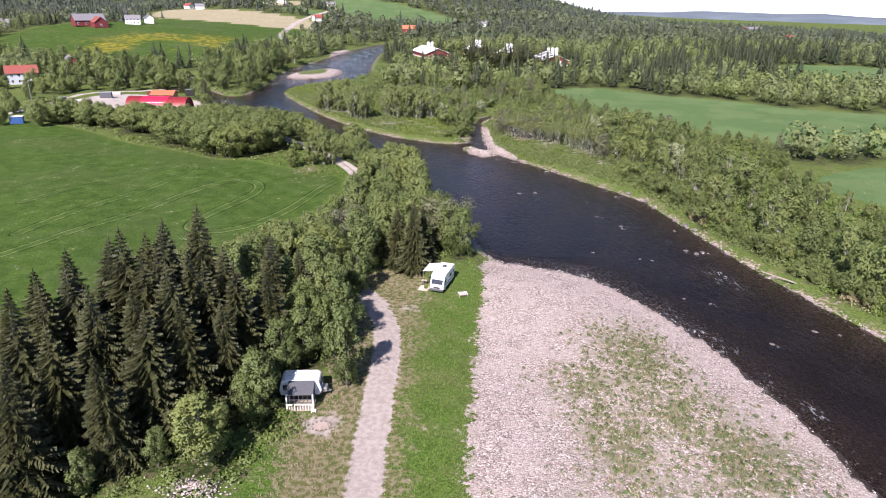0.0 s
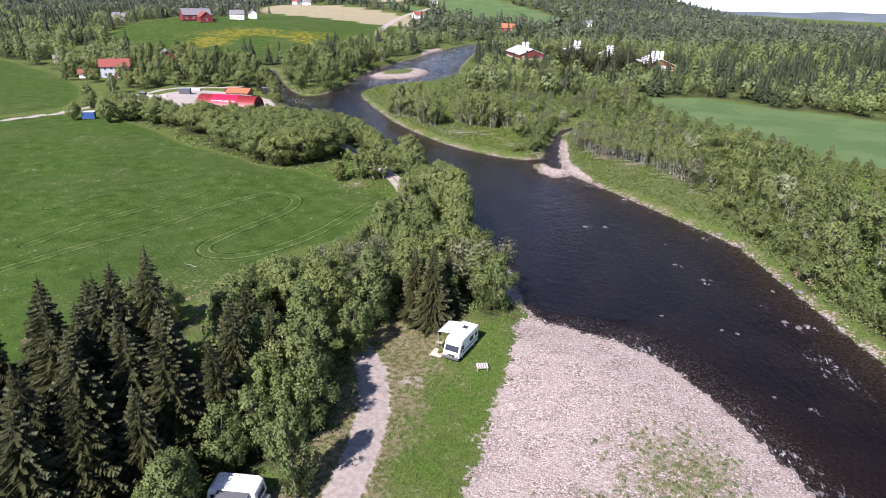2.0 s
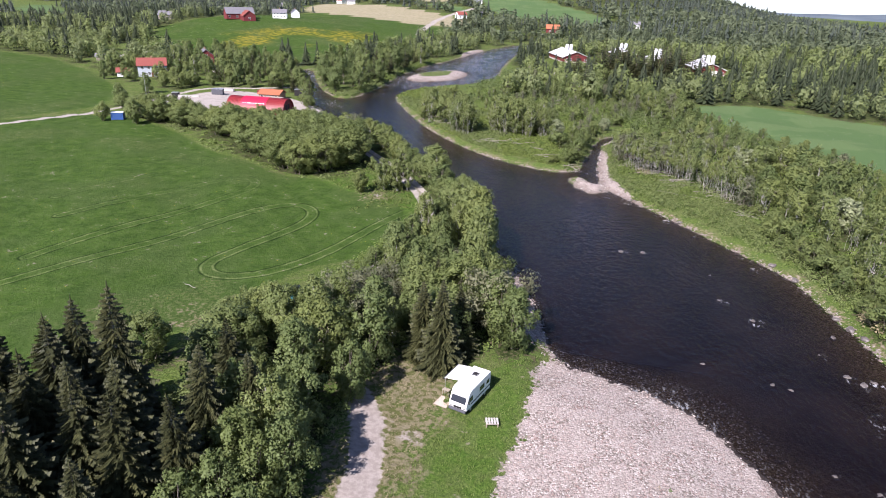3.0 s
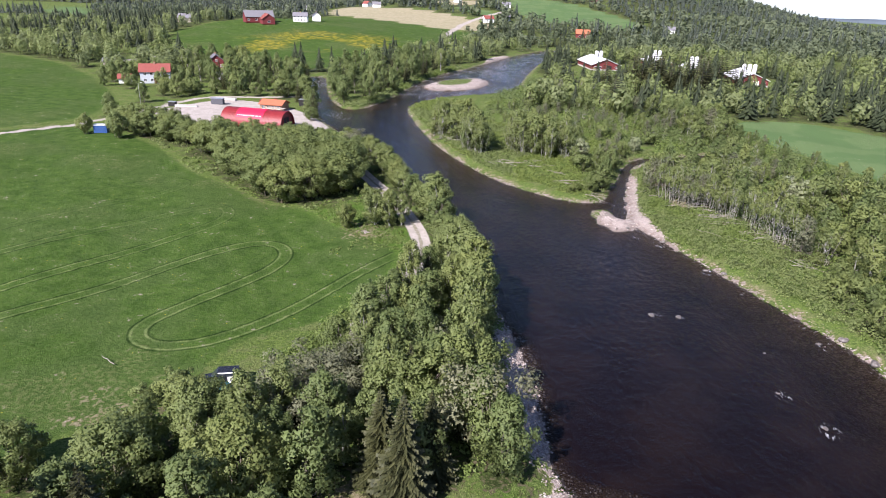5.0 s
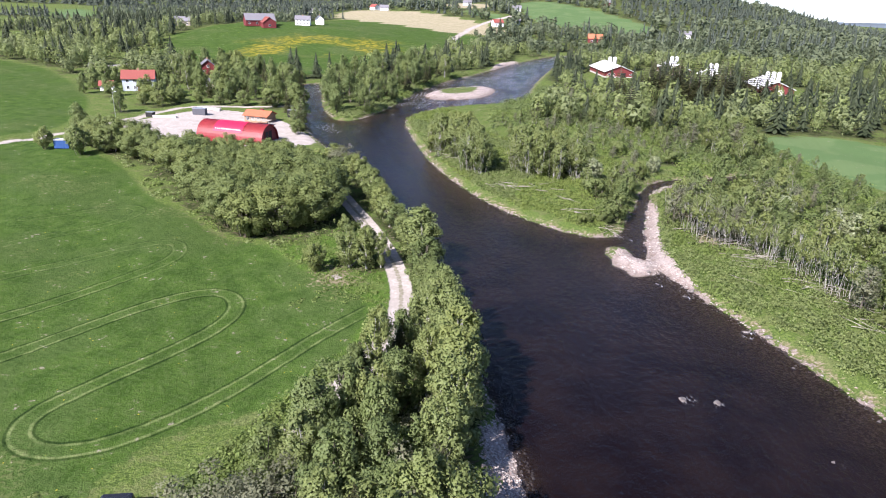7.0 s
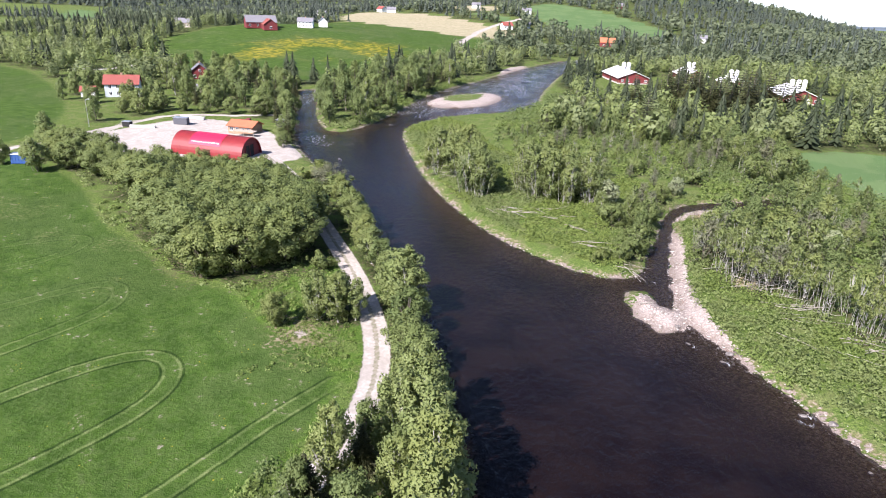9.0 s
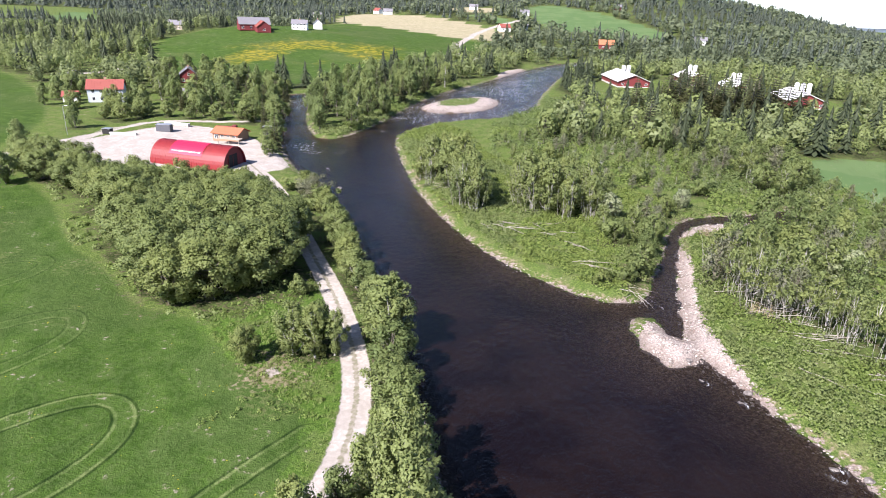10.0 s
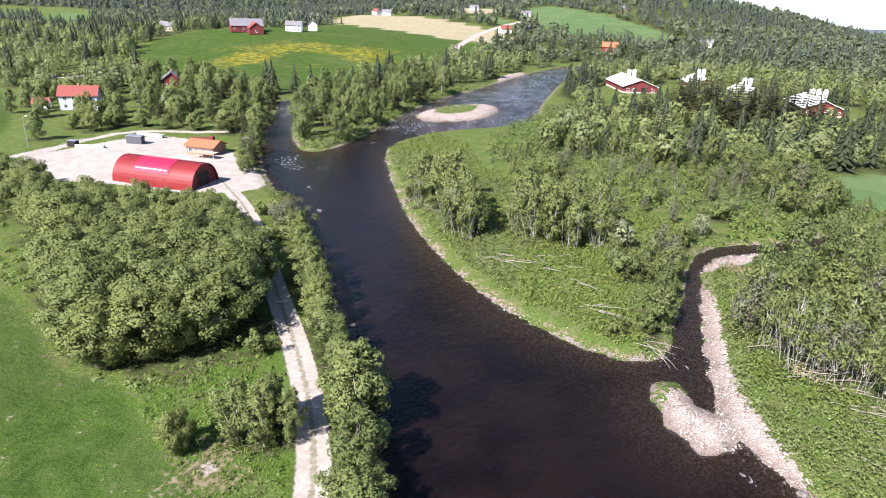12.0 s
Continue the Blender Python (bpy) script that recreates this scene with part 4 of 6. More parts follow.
# spruces beside the camp, tallest at the back
for x, y, h in ((-31, 75, 18.5), (-33.5, 71, 17), (-37, 68, 17.5), (-39, 60, 16.5), (-34.5, 56, 16), (-40.5, 53, 15), (-33, 63.5, 17), (-23.5, 66, 14.5), (-29, 62, 16.5), (-36, 76, 16), (-42, 66, 16),
                (-26.5, 58, 13.5), (-35.5, 50.5, 15), (-40, 57, 15.5), (-27, 65, 15), (-37, 73, 15), (-44, 62, 15), (-33, 67.5, 16), (-31, 58.5, 15), (-42.5, 50, 14), (-36, 44, 14), (-48, 55, 14), (-29, 69, 15), (-24, 61.5, 12), (-41, 71, 15), (-31, 50, 13), (-38, 47, 14), (-44, 57, 15), (-26, 70, 15.5), (-29.5, 54.5, 14.5), (-46, 49, 14)):
    spruce_near.place(x, y, h)
birch_near.place(-22.5, 50, 8.5, 1.25)
alder_near.place(-10.9, 64, 10.2, 0.72)
for x, y, h in ((-19.2, 58.3, 8), (-19, 66, 7.5), (-20, 61, 6.5), (-17, 69, 8), (-21, 57, 6), (-24, 54, 5.5), (-27, 49.5, 4.5), (-32, 46, 5), (-38, 42, 5), (-17.5, 73, 9), (-15, 77, 9), (-14.5, 71, 8)):
    alder_near.place(x, y, h)
for x, y, h in ((-5, 99, 12.5), (-7.5, 101, 11), (-3.2, 103, 10)):
    spruce_near.place(x, y, h, 1.0)
BAND = [(-13, 72), (-12.5, 80), (-13, 90), (-13, 97), (-8, 102), (-1, 105.5), (1.5, 107), (-2.5, 117), (-6, 118), (-15, 114), (-24, 103), (-31, 100), (-32, 90), (-25, 78), (-19, 70)]
grey_at = lambda q: math.hypot(q[0] + 18.5, q[1] - 110.5) < 5.5
plant([q for q in strew(BAND, 4.2, 3) if not grey_at(q)], ((alder_near, 3), (willow_near, 4), (birch_near, 2), (bare_near, 0.4)), (7, 10))
for x, y, h in ((-20, 69, 13), (-22, 75, 14), (-19, 79, 11.5), (-24, 83, 12)):
    spruce_near.place(x, y, h, 1.0)
willow_near.place(-40, 90, 7.0)
alder_near.place(-43.5, 88, 7.5)
willow_near.place(-26, 99.5, 8.2)
willow_near.place(-29, 101.8, 6.8)
for x, y in ((3.2, 105.8), (-0.6, 110.5), (1.0, 108)):
    alder_near.place(x, y, 9, 1.1)
for x, y, h in ((-4.2, 117, 9.5), (-4.6, 123, 10.5), (-5.4, 128, 11.5), (-6.0, 132.5, 12), (-7.4, 137, 12.5), (-9.4, 142, 12), (-11.6, 147, 11), (-13.6, 151.5, 10)):
    birch_near.place(x, y, h, 1.05)
STRIP = [(-4, 111), (-5, 119), (-8.5, 132), (-12, 145), (-15, 155), (-17, 156), (-17.5, 146), (-18, 137), (-20, 128), (-21, 116), (-22, 104), (-12, 104)]
plant([q for q in strew(STRIP, 3.7, 7) if not grey_at(q)], ((alder_near, 5), (birch_near, 4), (willow_near, 1.2), (bare_near, 0.5)), (6, 10))
for x, y, h in ((-18.5, 135, 7), (-9, 112, 9), (-16, 141, 6.5)):
    spruce_near.place(x, y, h, 1.0)
for x, y, h in ((-17, 110, 6.5), (-19.5, 107, 6), (-15, 113, 6.5), (-21.5, 110.5, 6), (-18.5, 113.5, 6.5), (-23.5, 107.5, 5)):
    bare_near.place(x, y, h, 1.25)
# row between the lane and the river
for x, y, h, k in ((-17.5, 160.5, 6, alder_near), (-20, 164, 5, willow_near), (-22, 168, 6.5, alder_near), (-24, 173, 9, birch_near), (-25.5, 176, 9.5, birch_near), (-27, 178, 8, alder_near), (-31.5, 184, 5, birch_near), (-34, 187, 5.5, alder_near),
                   (-37, 190, 6, birch_near), (-40, 194, 6.5, birch_near), (-43, 199, 6, alder_near), (-46, 203, 7, birch_near), (-49, 207, 6.5, alder_near), (-53, 213, 6, birch_near), (-57, 218, 5.5, birch_near),
                   (-61, 223, 4.5, bush_near), (-64, 226, 4.5, bare_near), (-67, 230, 4, bare_near), (-72, 235, 3.5, bush_near)):
    k.place(x, y, h + 0.8, 1.4)
# island of grass with bushes beside the lane
for x, y, h, k, w in ((-40, 164.5, 5.5, willow_near, 0.85), (-35.5, 168, 7.5, birch_near, 1.2), (-32.5, 168.5, 7.5, birch_near, 1.2), (-30.5, 170, 6.5, birch_near, 1.1), (-33.5, 171.5, 6.5, alder_near, 1.0), (-43.5, 184, 3.4, bush_near, 1.0), (-38, 172, 2.2, bush_near, 1.0)):
    k.place(x, y, h, w)
# willow grove in front of the red hall
GROVE = [(-114, 212), (-99, 204), (-86, 194), (-72, 182), (-58, 174), (-52, 177.5), (-49.8, 188), (-55, 200), (-67.5, 215.5), (-81, 224), (-98, 223), (-112, 217), (-126, 224), (-140, 229), (-150, 228), (-140, 219), (-124, 213)]
for gx0, gy0 in strew(GROVE, 4.5, 12):
    willow_near.place(gx0, gy0, (7.4 if gy0 > 207 else 9.6) * pick.uniform(0.86, 1.10), 1.22)
for x, y, h in ((-35.5, 107.2, 3), (-33.8, 104.8, 3.4), (-30, 103.2, 2.6), (-37, 104, 2.6), (-27.8, 107.6, 2.6)):
    bush_near.place(x, y, h, 1.0)
# trees round the yard and the houses
for x, y, h, k in ((-160, 236, 8, alder_mid), (-156, 232, 6, willow_mid), (-168, 262, 8, alder_mid), (-150, 294, 5, willow_mid), (-100, 268, 11, spruce_mid), (-103, 274, 9, alder_mid), (-99, 262, 7, birch_mid), (-107, 280, 9, alder_mid), (-96, 259, 5, willow_mid)):
    k.place(x, y, h)
for x, y, h, k in ((-206, 296, 8, alder_mid), (-213, 291, 8.5, alder_mid), (-190, 302.5, 8, birch_mid), (-185, 308, 9, alder_mid), (-176, 301, 9, birch_mid), (-170, 293, 6, willow_mid), (-181, 291, 6, willow_mid), (-197, 289, 6.5, willow_mid), (-165, 286, 5, willow_mid), (-158, 293, 6, willow_mid), (-172, 312, 10, alder_mid), (-163, 306, 9, spruce_mid), (-150, 301, 8, alder_mid), (-141, 297, 6, willow_mid), (-131, 302, 8, alder_mid), (-186, 322, 10, birch_mid), (-219, 303, 9, alder_mid)):
    k.place(x, y, h)
# trees on both sides of the blue container
for x, y, h in ((-146.8, 210.7, 6.5), (-133.0, 208.7, 8.5)):
    willow_mid.place(x, y, h, 0.85)
HOUSES = [(-200, 309, 12), (-213, 371, 12), (-185, 335, 8), (-262, 352, 9), (-118, 273, 9)]


def clear_of(points):
    return [(x, y) for x, y in points if all((x - a) ** 2 + (y - b) ** 2 > r * r for a, b, r in HOUSES)]


CHANNEL = [(-106, 282), (-118, 302), (-135, 330), (-146, 356), (-158, 374), (-186, 380), (-216, 392), (-232, 384), (-225, 352), (-208, 336), (-182, 318), (-150, 305), (-125, 296)]
plant(clear_of(strew(CHANNEL, 7.2, 15)), ((alder_mid, 4), (birch_mid, 1), (spruce_mid, 4.5), (willow_mid, 2)), (7, 11.5))
plant(clear_of(strew([(-222, 300), (-188, 296), (-172, 276), (-160, 282), (-176, 312), (-205, 324), (-232, 332)], 7.5, 16)), ((alder_mid, 2), (willow_mid, 3)), (5, 9))
plant(strew([(-244, 384), (-215, 372), (-190, 370), (-172, 376), (-196, 388), (-215, 397), (-238, 394)], 7.0, 18), ((alder_mid, 3), (spruce_mid, 2), (birch_mid, 1)), (7, 11))
PENINSULA = [(-97, 293), (-93, 300), (-94, 335), (-100, 390), (-94, 440), (-128, 452), (-146, 392), (-132, 352), (-116, 320), (-107, 303)]
plant(strew(PENINSULA, 7.6, 17), ((alder_mid, 5), (birch_mid, 1), (spruce_mid, 4), (willow_mid, 1)), (9, 13.5))
# wood on the east bank: pale stems at its edge, alder and birch behind
EAST_EDGE = [(16, 222), (18, 212), (24, 204), (31, 201.5), (38, 193), (45, 180), (49, 176), (42, 194), (34, 206), (27, 214), (21, 226)]
edge_pts = strew(EAST_EDGE, 2.3, 21)
plant(edge_pts, ((pole_mid, 6), (birch_mid, 0.8), (bare_mid, 1.2)), (6.5, 9.5))
EAST_SHRUBS = [(46, 182), (47.5, 172), (46.5, 160), (49.5, 150), (51.5, 141), (53, 130), (55.5, 118), (58.5, 105), (62, 94), (66, 82), (72, 66), (80, 60), (72, 82), (66, 98), (62, 112), (60, 128), (57, 148), (53, 164), (50, 178)]
EAST_WOOD = [(20, 228), (27, 215), (35, 206), (43, 195), (50, 176), (53, 163), (56.5, 150), (58, 136), (60, 121), (63, 107), (67, 95), (72, 80), (79, 58), (112, 62), (103, 112), (90, 140), (90, 165), (104, 190), (106, 204), (84, 228), (68, 258), (58, 288), (48, 304), (44, 320), (26, 330), (24, 300), (34, 280), (42, 276), (38, 258), (28, 248), (22, 238)]
east_pts = strew(EAST_WOOD, 5.0, 22, edge_pts)
east_kinds = ((alder_mid, 3.5), (birch_mid, 4), (pole_mid, 1.5), (willow_mid, 1.6), (bare_mid, 0.7), (spruce_mid, 0.15))
low_side = lambda q: q[0] > 74 or (q[1] > 232 and q[0] > 44)
plant([q for q in east_pts if not low_side(q)], east_kinds, (6.5, 9.5))
plant([q for q in east_pts if low_side(q)], east_kinds, (3.5, 5.5))
# shrubs that come down to the water below the wood
for x, y in strew(EAST_SHRUBS, 3.1, 24):
    pick.choice((bush_near, bush_near, willow_mid, alder_mid)).place(x, y, pick.uniform(2.4, 4.8))
for x, y, h in ((39.6, 220.5, 7.5), (48.8, 215.6, 7.5), (51.9, 214.0, 7), (13.5, 257, 5), (-1.9, 243, 6), (62, 170, 8)):
    blossom_mid.place(x, y, h)
# the land between the river and its side arm
plant(strew([(-54, 270), (-50, 272), (-42, 264), (-34, 250), (-27.5, 236), (-31, 233), (-40, 246), (-50, 260)], 3.2, 31) + strew([(-25, 244), (-20, 238), (-8, 238), (-3, 246), (-6, 254), (-16, 256), (-24, 251)], 3.6, 32), ((birch_mid, 3), (pole_mid, 2)), (9, 12))
for x, y, h, k in ((-52, 268, 8, pole_mid), (-49, 263, 10, birch_mid), (-46.5, 258, 10, birch_mid), (-44, 262, 10.5, pole_mid), (-41, 254, 10, pole_mid), (-38, 250, 10.5, birch_mid), (-35, 245, 10, pole_mid), (-32, 240, 10.5, birch_mid), (-29.5, 236, 11.5, birch_mid), (-34, 238, 8, alder_mid), (-46, 251, 8, pole_mid), (-50, 256, 8, birch_mid),
                   (-21, 243, 9.5, birch_mid), (-18, 241, 10, birch_mid), (-17, 247, 10, pole_mid), (-14, 252, 10, birch_mid), (-12, 246, 10.5, birch_mid), (-8, 247, 9.5, birch_mid), (-6, 241, 8.5, pole_mid), (-4, 251, 8, birch_mid), (-24, 249, 8, birch_mid), (-10, 240, 9, birch_mid),
                   (6, 214, 6, willow_mid), (6.5, 222, 6, alder_mid), (7, 230, 6.5, willow_mid), (4, 236, 7, birch_mid), (1, 229, 5, bush_near), (-2, 233, 6, birch_mid), (4, 209, 3.5, bush_near), (0, 207.5, 2.5, bush_near), (8, 238, 6, bare_mid), (6, 244, 6, bare_mid), (10, 250, 5, willow_mid)):
    k.place(x, y, h)
north_pts = [q for q in strew([(-37, 352), (-43, 318), (-36, 290), (-22, 272), (-2, 262), (14, 262), (30, 272), (22, 300), (22, 332), (8, 360), (-20, 400), (-34, 424), (-32, 380)], 5.2, 26) if not within(np.array([q]), OPEN_SHORE)[0]]
plant([q for q in north_pts if q[1] < 318], ((birch_mid, 2), (bare_mid, 2), (pole_mid, 3), (bush_near, 1.5)), (3.0, 5.5))
plant([q for q in north_pts if q[1] >= 318], ((birch_mid, 3), (alder_mid, 2), (bare_mid, 1), (pole_mid, 2), (spruce_mid, 0.8)), (5, 8.5))

for x, y, h in ((14.8, 406, 15), (20, 400, 16), (10, 403, 14), (-2.4, 382, 13), (3.7, 333, 12), (39.8, 408, 15), (42.6, 396, 15.5), (49.8, 404, 15), (33, 407, 14), (46, 410, 14), (24, 408, 13), (56, 402, 14), (17, 411, 14), (28, 402, 12), (23, 403, 15), (12, 410, 14), (37, 402, 15), (45, 402, 15), (53, 409, 14), (7, 408, 11), (62, 405, 14)):
    spruce_mid.place(x, y, h * 1.28, 1.55)
# ---- far woods, one mesh of each sort ----
rng = np.random.default_rng(77)


def jitter(x0, x1, y0, y1, s):
    X, Y = np.meshgrid(np.arange(x0, x1, s), np.arange(y0, y1, s))
    return np.stack([X.ravel(), Y.ravel()], 1) + rng.random((X.size, 2)) * s


far = np.concatenate([jitter(-420, 330, 320, 520, 8.0), jitter(-600, 520, 520, 760, 10.5), jitter(-900, 800, 760, 1200, 15), jitter(-1500, 1300, 1200, 2300, 30), jitter(100, 420, 60, 320, 8.5)])
open_land = np.minimum.reduce([signed(far, f) for f in [LEFT_FIELD, OUTER_FIELD, HILL_FIELD, YARD] + TAN_FIELDS + EAST_CROPS])
roads = np.minimum.reduce([line_dist(far, r) for r in (FARM_ROAD, HOUSE_ROAD, FAR_ROAD, HILL_ROAD)])
near_wood = np.minimum.reduce([signed(far, np.array(p, float)) for p in (CHANNEL, PENINSULA, EAST_WOOD)])
SITES = [(-200, 312, 14), (-213, 371, 14), (-262, 350, 10), (-290, 560, 34), (-268, 588, 22), (-7, 498, 24), (26, 520, 18), (50, 488, 16), (76, 466, 22), (-40, 706, 18), (-118, 272, 14), (-180, 335, 10)]
ok = (open_land > 5) & (roads > 5) & (water_edge(far) > 6) & (near_wood > 1)
for a, b, r in SITES:
    ok &= np.hypot(far[:, 0] - a, far[:, 1] - b) > r
ok &= ~((far[:, 0] > -310) & (far[:, 0] < -150) & (far[:, 1] > 398) & (far[:, 1] < 432))
# the meadow in front of the far barns, and gaps everywhere
ok &= ~((far[:, 0] > -30) & (far[:, 0] < 14) & (far[:, 1] > 424) & (far[:, 1] < 500)) & ~((far[:, 0] > 54) & (far[:, 0] < 98) & (far[:, 1] > 412) & (far[:, 1] < 480))
ok &= ~within(far, OPEN_SHORE)
far = far[ok]
patch = np.array([noise.noise((x * 0.006, y * 0.006, 3.1)) for x, y in far])
fine_p = np.array([noise.noise((x * 0.03, y * 0.03, 9.1)) for x, y in far])
sparse = ((far[:, 1] < 520) & (far[:, 0] < -150)) | ((far[:, 0] < -330) & (far[:, 1] < 1000))
keep = rng.random(len(far)) < np.where(sparse, 0.86, 0.95) + 0.3 * fine_p
far, patch, fine_p = far[keep], patch[keep], fine_p[keep]
spruce_share = np.clip(0.28 + 0.9 * patch + 0.32 * ((far[:, 0] > -40) & (far[:, 0] < 95) & (far[:, 1] > 440)) + 0.25 * (far[:, 1] > 1000) + 0.35 * ((far[:, 0] < -330) & (far[:, 1] > 620)) - 0.2 * ((far[:, 0] > 40) & (far[:, 1] < 440)), 0.05, 0.95)
is_spruce = rng.random(len(far)) < spruce_share
fz = ground_many(far)


def far_spruces(pts, zs, tiers):
    """Narrow tiers of boughs for each tree."""
    n = len(pts)
    h = 9 + 7 * rng.random(n)
    h *= np.where(pts[:, 1] > 1200, 1.25, 1.0)
    r = h * (0.19 + 0.07 * rng.random(n)) * np.where(pts[:, 1] > 1200, 1.9, 1.0)
    out = []
    arms = 7 if tiers > 8 else 5
    for tier in range(tiers):
        t = tier / tiers
        for k in range(arms):
            a = k * 6.2832 / arms + tier * 0.7 + rng.random(n) * 0.6
            R = r * (1.06 - t) ** 0.9 * (0.7 + 0.55 * rng.random(n))
            low = h * (0.06 + 0.88 * t - 0.05 * rng.random(n))
            up = np.minimum(low + h * (1.5 / tiers + 0.03), h)
            wd = 2.6 / arms
            p0 = np.stack([pts[:, 0], pts[:, 1], zs + up], 1)
            p1 = np.stack([pts[:, 0] + 0.7 * R * np.cos(a - wd), pts[:, 1] + 0.7 * R * np.sin(a - wd), zs + low + 0.03 * h], 1)
            p2 = np.stack([pts[:, 0] + 1.2 * R * np.cos(a), pts[:, 1] + 1.2 * R * np.sin(a), zs + low], 1)
            p3 = np.stack([pts[:, 0] + 0.7 * R * np.cos(a + wd), pts[:, 1] + 0.7 * R * np.sin(a + wd), zs + low + 0.04 * h], 1)
            out.append(np.stack([p0, p1, p2, p3], 1))
    tip = np.stack([pts[:, 0], pts[:, 1], zs + 1.05 * h], 1)
    for k in range(2):
        c, s = math.cos(k * 1.57), math.sin(k * 1.57)
        e = np.stack([c * 0.05 * h, s * 0.05 * h, -0.2 * h], 1)
        out.append(np.stack([tip, tip + e, tip + [0, 0, -2.5], tip + e * [-1, -1, 1]], 1))
    return np.stack(out, 1).reshape(-1, 3)


def far_broadleaf(pts, zs, sprays):
    n = len(pts)
    h = 6.5 + 4.5 * rng.random(n)
    big = np.where(pts[:, 1] > 1200, 2.0, np.where(pts[:, 1] > 760, 1.35, 1.0))
    h *= np.sqrt(big)
    r = h * (0.30 + 0.14 * rng.random(n)) * np.sqrt(big)
    d = rng.normal(size=(n, sprays, 3))
    d /= np.linalg.norm(d, axis=2)[:, :, None]
    lump = 0.78 + 0.3 * np.sin(d[:, :, 0:1] * 5 + rng.random((n, 1, 1)) * 6) * np.sin(d[:, :, 1:2] * 5 + rng.random((n, 1, 1)) * 6)
    c = np.stack([pts[:, 0], pts[:, 1], zs + h * 0.52], 1)[:, None, :] + d * lump * np.stack([r, r, h * 0.5], 1)[:, None, :]
    nr = d + rng.normal(size=d.shape) * 0.5 + np.array([0, 0, 0.3])
    nr /= np.linalg.norm(nr, axis=2)[:, :, None]
    t = np.cross(nr, rng.normal(size=d.shape))
    t /= np.linalg.norm(t, axis=2)[:, :, None]
    b = np.cross(nr, t)
    s = ((0.32 if sprays < 100 else 0.17) * r * (0.7 + 0.6 * rng.random(n)))[:, None, None] * (0.6 + 0.8 * rng.random((n, sprays, 1)))
    SOFT["n"] = np.repeat((d * 0.5 + nr * 0.8).reshape(-1, 3), 3, 0)
    SOFT["n"] /= np.linalg.norm(SOFT["n"], axis=1)[:, None]
    return np.stack([c - t * s, c + t * s * 0.6 - b * s * 0.8, c + t * s * 0.7 + b * s * 0.8], 2).reshape(-1, 3)


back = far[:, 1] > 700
# rear woods take the needles and leaves that carry haze in their colour
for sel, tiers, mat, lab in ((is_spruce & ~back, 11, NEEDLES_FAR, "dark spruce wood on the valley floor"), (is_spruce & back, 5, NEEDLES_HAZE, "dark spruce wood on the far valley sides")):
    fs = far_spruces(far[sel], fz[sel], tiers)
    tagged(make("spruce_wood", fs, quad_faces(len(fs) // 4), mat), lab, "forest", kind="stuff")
lf = far[~is_spruce]
lz = fz[~is_spruce]
half = rng.random(len(lf)) < 0.5 + 0.6 * fine_p[~is_spruce]
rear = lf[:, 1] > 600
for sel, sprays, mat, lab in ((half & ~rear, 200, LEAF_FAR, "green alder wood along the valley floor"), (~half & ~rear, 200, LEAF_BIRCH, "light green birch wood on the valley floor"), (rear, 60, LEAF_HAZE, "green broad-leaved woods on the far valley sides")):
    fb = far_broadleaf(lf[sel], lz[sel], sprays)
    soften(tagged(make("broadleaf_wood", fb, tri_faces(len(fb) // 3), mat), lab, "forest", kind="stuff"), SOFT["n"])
for (x, y), s in zip(far, np.where(far[:, 1] > 1200, 16, np.where(far[:, 1] > 760, 9, 5.5))):
    WOODS.append((x, y, s))

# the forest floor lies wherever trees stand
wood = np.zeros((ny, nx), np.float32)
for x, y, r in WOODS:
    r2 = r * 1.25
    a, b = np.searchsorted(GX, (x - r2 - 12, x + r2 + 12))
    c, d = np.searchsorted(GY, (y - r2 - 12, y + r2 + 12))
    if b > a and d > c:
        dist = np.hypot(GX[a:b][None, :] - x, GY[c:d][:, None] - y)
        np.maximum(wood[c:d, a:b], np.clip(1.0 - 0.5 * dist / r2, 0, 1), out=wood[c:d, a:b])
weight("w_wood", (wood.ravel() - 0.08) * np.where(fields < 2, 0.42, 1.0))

# ---- buildings and vehicles ----
WHITE = plain("white_paint", (0.78, 0.78, 0.76), 0.45, vary=0.06)
CREAM = plain("pale_house_paint", (0.44, 0.48, 0.52), 0.6, vary=0.06)
RED_PAINT = plain("red_barn_paint", (0.155, 0.026, 0.027), 0.7, vary=0.15)
HALL_RED = plain("red_sheet_steel", (0.215, 0.022, 0.024), 0.45, vary=0.10, scale=0.6)
BANNER_RED = plain("bright_red_sheet", (0.46, 0.014, 0.050), 0.45, vary=0.05, scale=0.6)
ROOF_RED = plain("red_roof_tiles", (0.24, 0.066, 0.052), 0.8, vary=0.18, scale=4)
ROOF_ORANGE = plain("orange_roof_tiles", (0.38, 0.125, 0.062), 0.8, vary=0.15, scale=4)
ROOF_WHITE = plain("white_sheet_roof", (0.62, 0.62, 0.63), 0.4, vary=0.05)
ROOF_GREY = plain("grey_slate_roof", (0.17, 0.165, 0.18), 0.7, vary=0.15, scale=4)
GLASS = plain("window_glass", (0.03, 0.035, 0.045), 0.08, vary=0.0, spec=0.6)
DARK = plain("black_opening", (0.015, 0.014, 0.014), 0.8, vary=0.0)
RUBBER = plain("rubber", (0.022, 0.022, 0.022), 0.8, vary=0.05)
STEEL = plain("zinc_steel", (0.55, 0.56, 0.57), 0.35, metal=0.8, vary=0.1)
GREY_CLOTH = plain("grey_awning_cloth", (0.085, 0.088, 0.10), 0.85, vary=0.12)
BLACK_PAINT = plain("black_car_paint", (0.014, 0.015, 0.019), 0.22, vary=0.0, spec=0.6)
